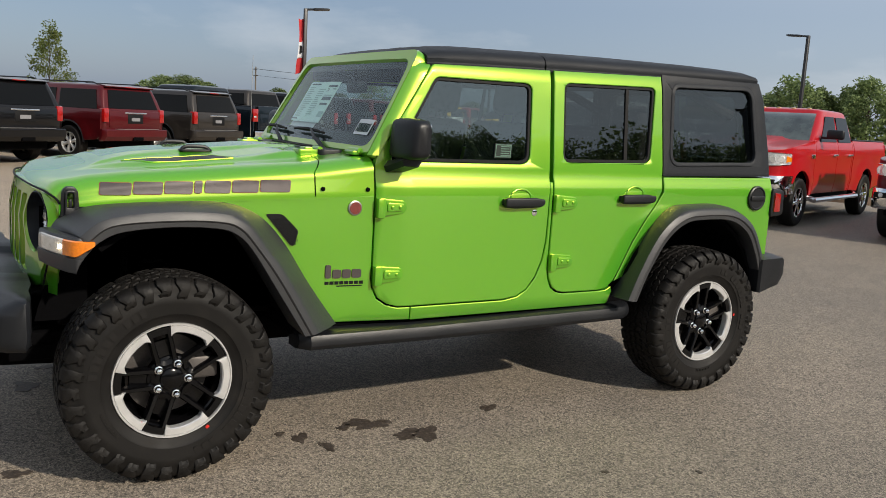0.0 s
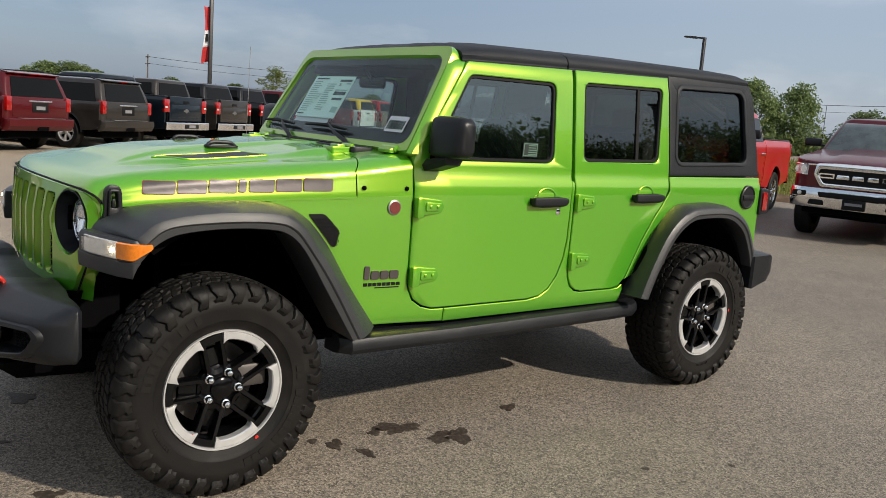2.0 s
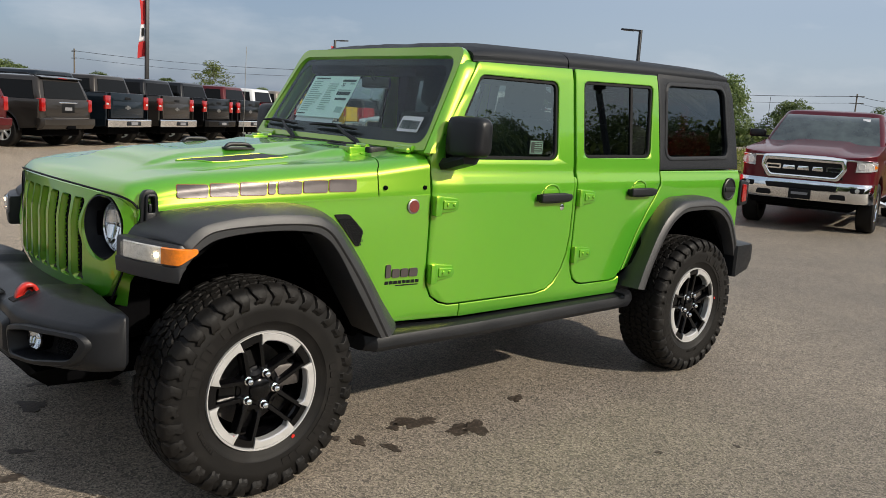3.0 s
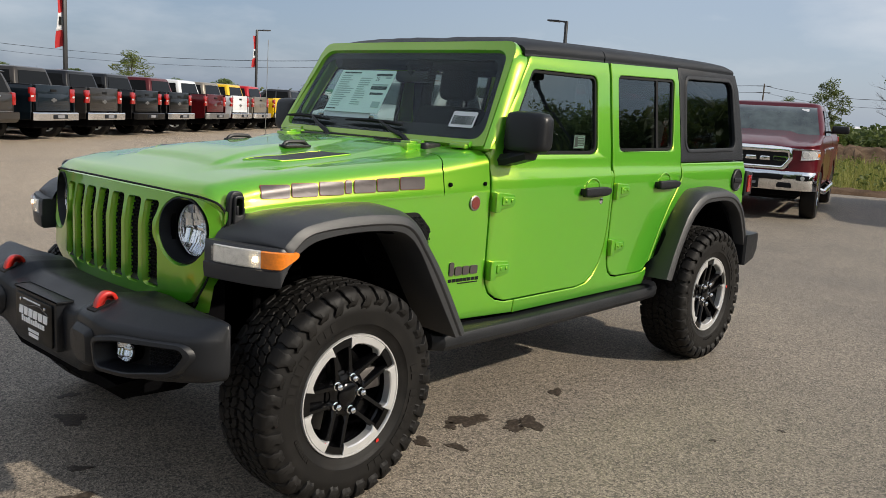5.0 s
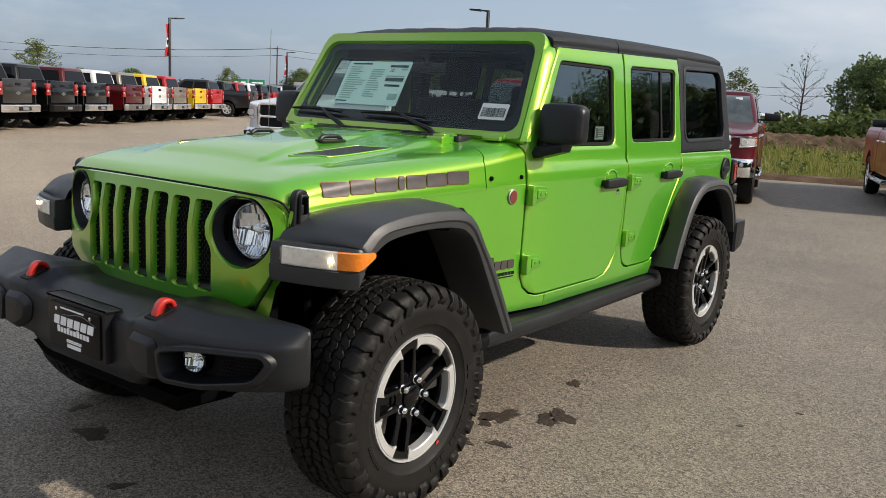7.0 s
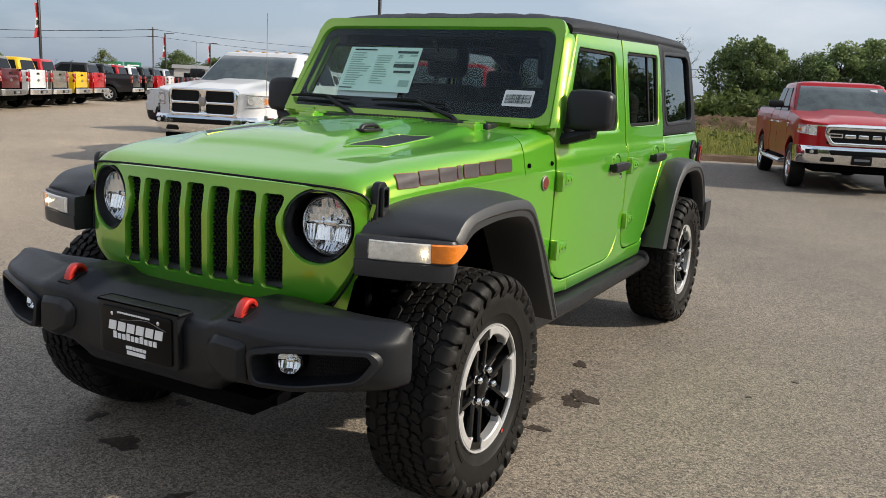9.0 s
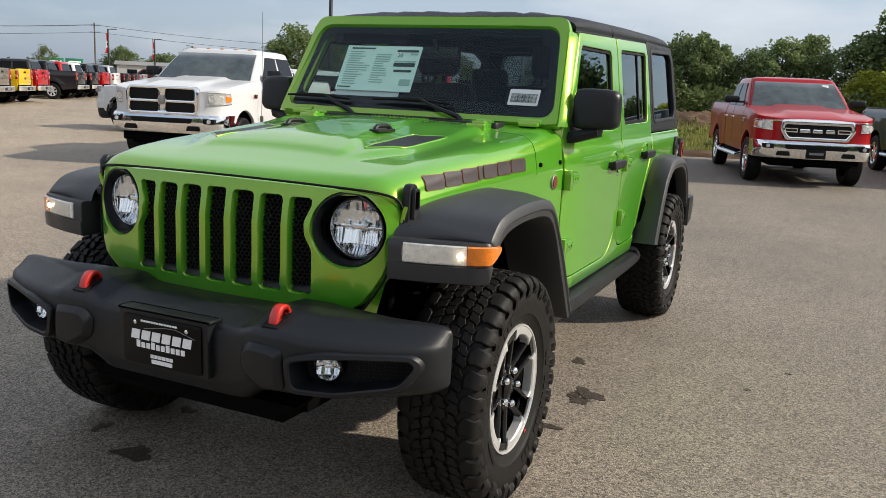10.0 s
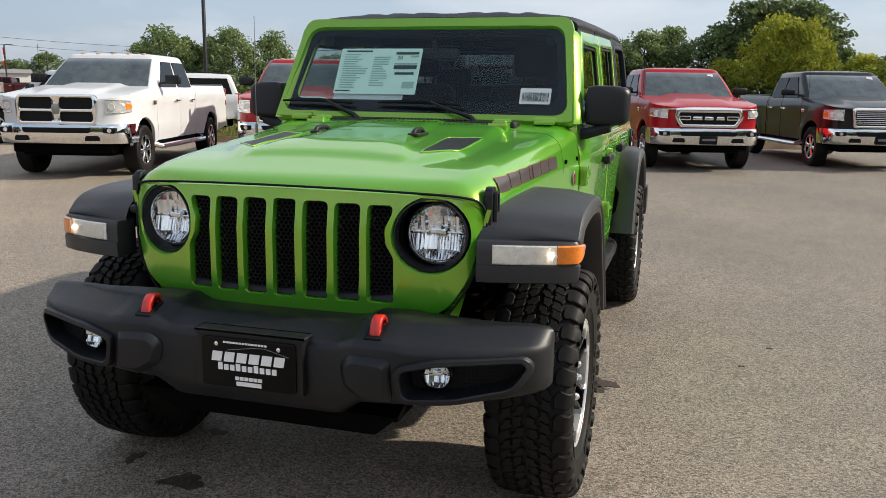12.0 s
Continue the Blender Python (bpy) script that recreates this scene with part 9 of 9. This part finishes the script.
tagged(new("weeds", me), "leafy green weeds in the field grass", "weeds", kind="stuff")

# ---- poles, wires, buildings ----
POLEBLACK = material("black_pole_paint", (0.018, 0.018, 0.020), rough=0.45, var=0.15, scale=3, fine=60)
FLAGRED = material("red_banner_cloth", (0.42, 0.020, 0.022), rough=0.85, var=0.12, scale=2, fine=120)
FLAGWHITE = material("white_banner_cloth", (0.62, 0.62, 0.64), rough=0.85, var=0.08, scale=2, fine=120)
POLEWOOD = material("weathered_pole_wood", (0.12, 0.10, 0.08), rough=0.9, var=0.2, scale=2, fine=40)
WALLPALE = material("pale_metal_wall", (0.46, 0.45, 0.43), rough=0.6, var=0.08, scale=0.4, fine=6)
ROOFGREY = material("grey_roof_sheet", (0.22, 0.21, 0.20), rough=0.6, var=0.12, scale=0.5, fine=8)
SIGNGREEN = material("green_sign_face", (0.010, 0.16, 0.075), rough=0.4, var=0.05)


def lamp_post(x, y, h, arm, flag):
    """A square black lot light; arm is the head's direction in degrees."""
    top = thing("street_lamp", "black lot light pole with a red and white banner" if flag else "black lot light pole with a flat head", "street lamp", "lot light poles", at=pose(x, y, 0))
    part("pole", box(-0.075, 0.075, -0.075, 0.075, 0, h, 0.015), POLEBLACK, top)
    part("base", lathe([(0.28, 0), (0.28, 0.55), (0.25, 0.60), (0.10, 0.60)], 20, "z"), WALLPALE, top)
    m = pose(0, 0, h, 0, 0, arm)
    head = loft([[Vector((a, w, dz)), Vector((a, -w, dz)), Vector((a, -w, dz - t)), Vector((a, w, dz - t))] for a, w, dz, t in ((0.0, 0.05, 0.0, 0.09), (0.35, 0.06, 0.02, 0.08), (0.40, 0.17, 0.03, 0.10), (0.95, 0.17, 0.05, 0.08), (1.05, 0.12, 0.04, 0.05))])
    part("lamp_head", moved(head, m), POLEBLACK, top)
    if flag:
        z1, z0 = h - 0.45, h - 2.75
        for k, (a, b, mt) in enumerate(((0.0, 0.42, FLAGRED), (0.42, 0.72, FLAGWHITE), (0.72, 1.0, FLAGRED))):
            rows = []
            for i in range(9):
                t = a + (b - a) * i / 8
                z = z1 + (z0 - z1) * t
                wv = 0.07 * math.sin(7 * t + 1.0) * t
                w = 0.22 - 0.06 * math.sin(5 * t)
                rows.append([Vector((-0.085, 0.02 + wv * 0.3, z)), Vector((-0.085 - w * 0.5, 0.05 + wv, z - 0.04)), Vector((-0.085 - w, wv * 1.6 - 0.03, z - 0.10 * t))])
            bm = loft(rows, closed=False)
            part("banner", moved(solid(bm, lambda v: v.co + Vector((0, 0.006, 0))), pose(0, 0, 0, 0, 0, arm + 10)), mt, top, "red cloth banner" if mt is FLAGRED else "white cloth banner with dark print", angle=80)
            if k == 1:
                part("banner_print", moved(box(-0.22, -0.12, -0.05, -0.04, z1 + (z0 - z1) * 0.64, z1 + (z0 - z1) * 0.50), pose(0, 0, 0, 0, 0, arm + 10)), SEAL, top)
    return top


lamp_post(13.15, 31.7, 5.8, -25, True)
lamp_post(36.4, 51.8, 6.5, -25, True)
lamp_post(71.2, 76.9, 6.5, -25, True)
lamp_post(90.6, 88.6, 6.5, -30, True)
lamp_post(37.0, 24.0, 6.5, 118, False)
lamp_post(18.6, -12.8, 5.9, 140, False)
lamp_post(110, 99, 6.5, 150, False)
lamp_post(118, 92, 6.5, 150, False)
lamp_post(6.0, -38.0, 7.0, 30, False)


def utility_pole(x, y, h):
    top = thing("utility_pole", "grey wooden utility pole with cross arms", "utility pole", "utility poles", at=pose(x, y, 0))
    part("pole", lathe([(0.16, 0), (0.11, h)], 10, "z"), POLEWOOD, top)
    for k, z in enumerate((h - 0.4, h - 1.5)):
        part("cross_arm", box(-0.05, 0.05, -1.2, 1.2, z - 0.06, z + 0.06, 0.01), POLEWOOD, top)
    return top


def polar(az, d, eye=(-2.0, -2.8)):
    return eye[0] + d * math.cos(radians(az)), eye[1] + d * math.sin(radians(az))


POLES = [(polar(71.3, 150), 8.0), (polar(47.6, 150, (-2.7, -1.87)), 9.3), (polar(22, 155), 8.6), (polar(9, 112), 6.6), (polar(-22, 120), 8.0)]
for (x, y), h in POLES:
    utility_pole(x, y, h)
for k in range(len(POLES) - 1):
    (a, ha), (b, hb) = POLES[k], POLES[k + 1]
    for dz, off in ((0.35, -1.0), (0.35, 1.0), (1.45, 0.8)):
        pts = []
        for i in range(13):
            t = i / 12
            pts.append((a[0] + (b[0] - a[0]) * t + off * 0.3, a[1] + (b[1] - a[1]) * t, (ha + (hb - ha) * t) - dz - 1.3 * 4 * t * (1 - t)))
        tagged(part("power_line", tube(pts, 0.022, 4), SEAL), "thin dark power line between poles", "power line", "power lines")


def shed(az, d, length, depth, h, turn, label, wall, roofm):
    x, y = polar(az, d)
    top = thing("building", label, "building", "distant buildings", at=pose(x, y, 0, 0, 0, turn))
    part("wall", box(-length / 2, length / 2, -depth / 2, depth / 2, 0, h, 0.02), wall, top)
    part("roof", prism([(-depth / 2 - 0.4, h), (depth / 2 + 0.4, h), (0, h + depth * 0.06)], "x", -length / 2 - 0.4, length / 2 + 0.4), roofm, top)
    win = to_mesh("window", box(-0.8, 0.8, -0.06, 0.06, -0.6, 0.6, 0.02), CARGLASS)
    for i in range(int(length // 5)):
        share("window", win, top, pose(-length / 2 + 2.5 + i * 5, -depth / 2, h * 0.55))
        share("window", win, top, pose(-length / 2 + 2.5 + i * 5, depth / 2, h * 0.55))
    return top


shed(66.0, 120, 6, 12, 2.5, -20, "low white building behind the parked trucks", FLAGWHITE, FLAGWHITE)
shed(68.4, 125, 5, 10, 2.6, -20, "low white building behind the parked trucks", WALLPALE, FLAGWHITE)
shed(45.0, 165, 10, 12, 3.0, -45, "pale low building beyond the far lot", WALLPALE, ROOFGREY)
shed(47.0, 172, 10, 12, 2.4, -45, "grey low building beyond the far lot", ROOFGREY, ROOFGREY)
shed(53.5, 190, 60, 10, 1.9, -40, "long grey roofed building on the horizon", ROOFGREY, ROOFGREY)
shed(15.6, 150, 4.2, 6, 1.9, 100, "small white barn beyond the field", FLAGWHITE, FLAGWHITE)
for az in (48.8, 49.9):
    x, y = polar(az, 120, (-2.7, -1.87))
    top = thing("road_sign", "large green road sign on posts", "road sign", "green road signs", at=pose(x, y, 0, 0, 0, az + 90))
    part("panel", box(-1.05, 1.05, -0.05, 0.05, 1.75, 3.1, 0.02), SIGNGREEN, top)
    for z in (2.15, 2.6):
        part("sign_bar", box(-0.8, 0.7, 0.045, 0.062, z, z + 0.16), WHITEPRINT, top)
    for s in (-0.7, 0.7):
        part("post", box(s - 0.06, s + 0.06, -0.1, -0.05, 0, 1.9), STEEL, top)
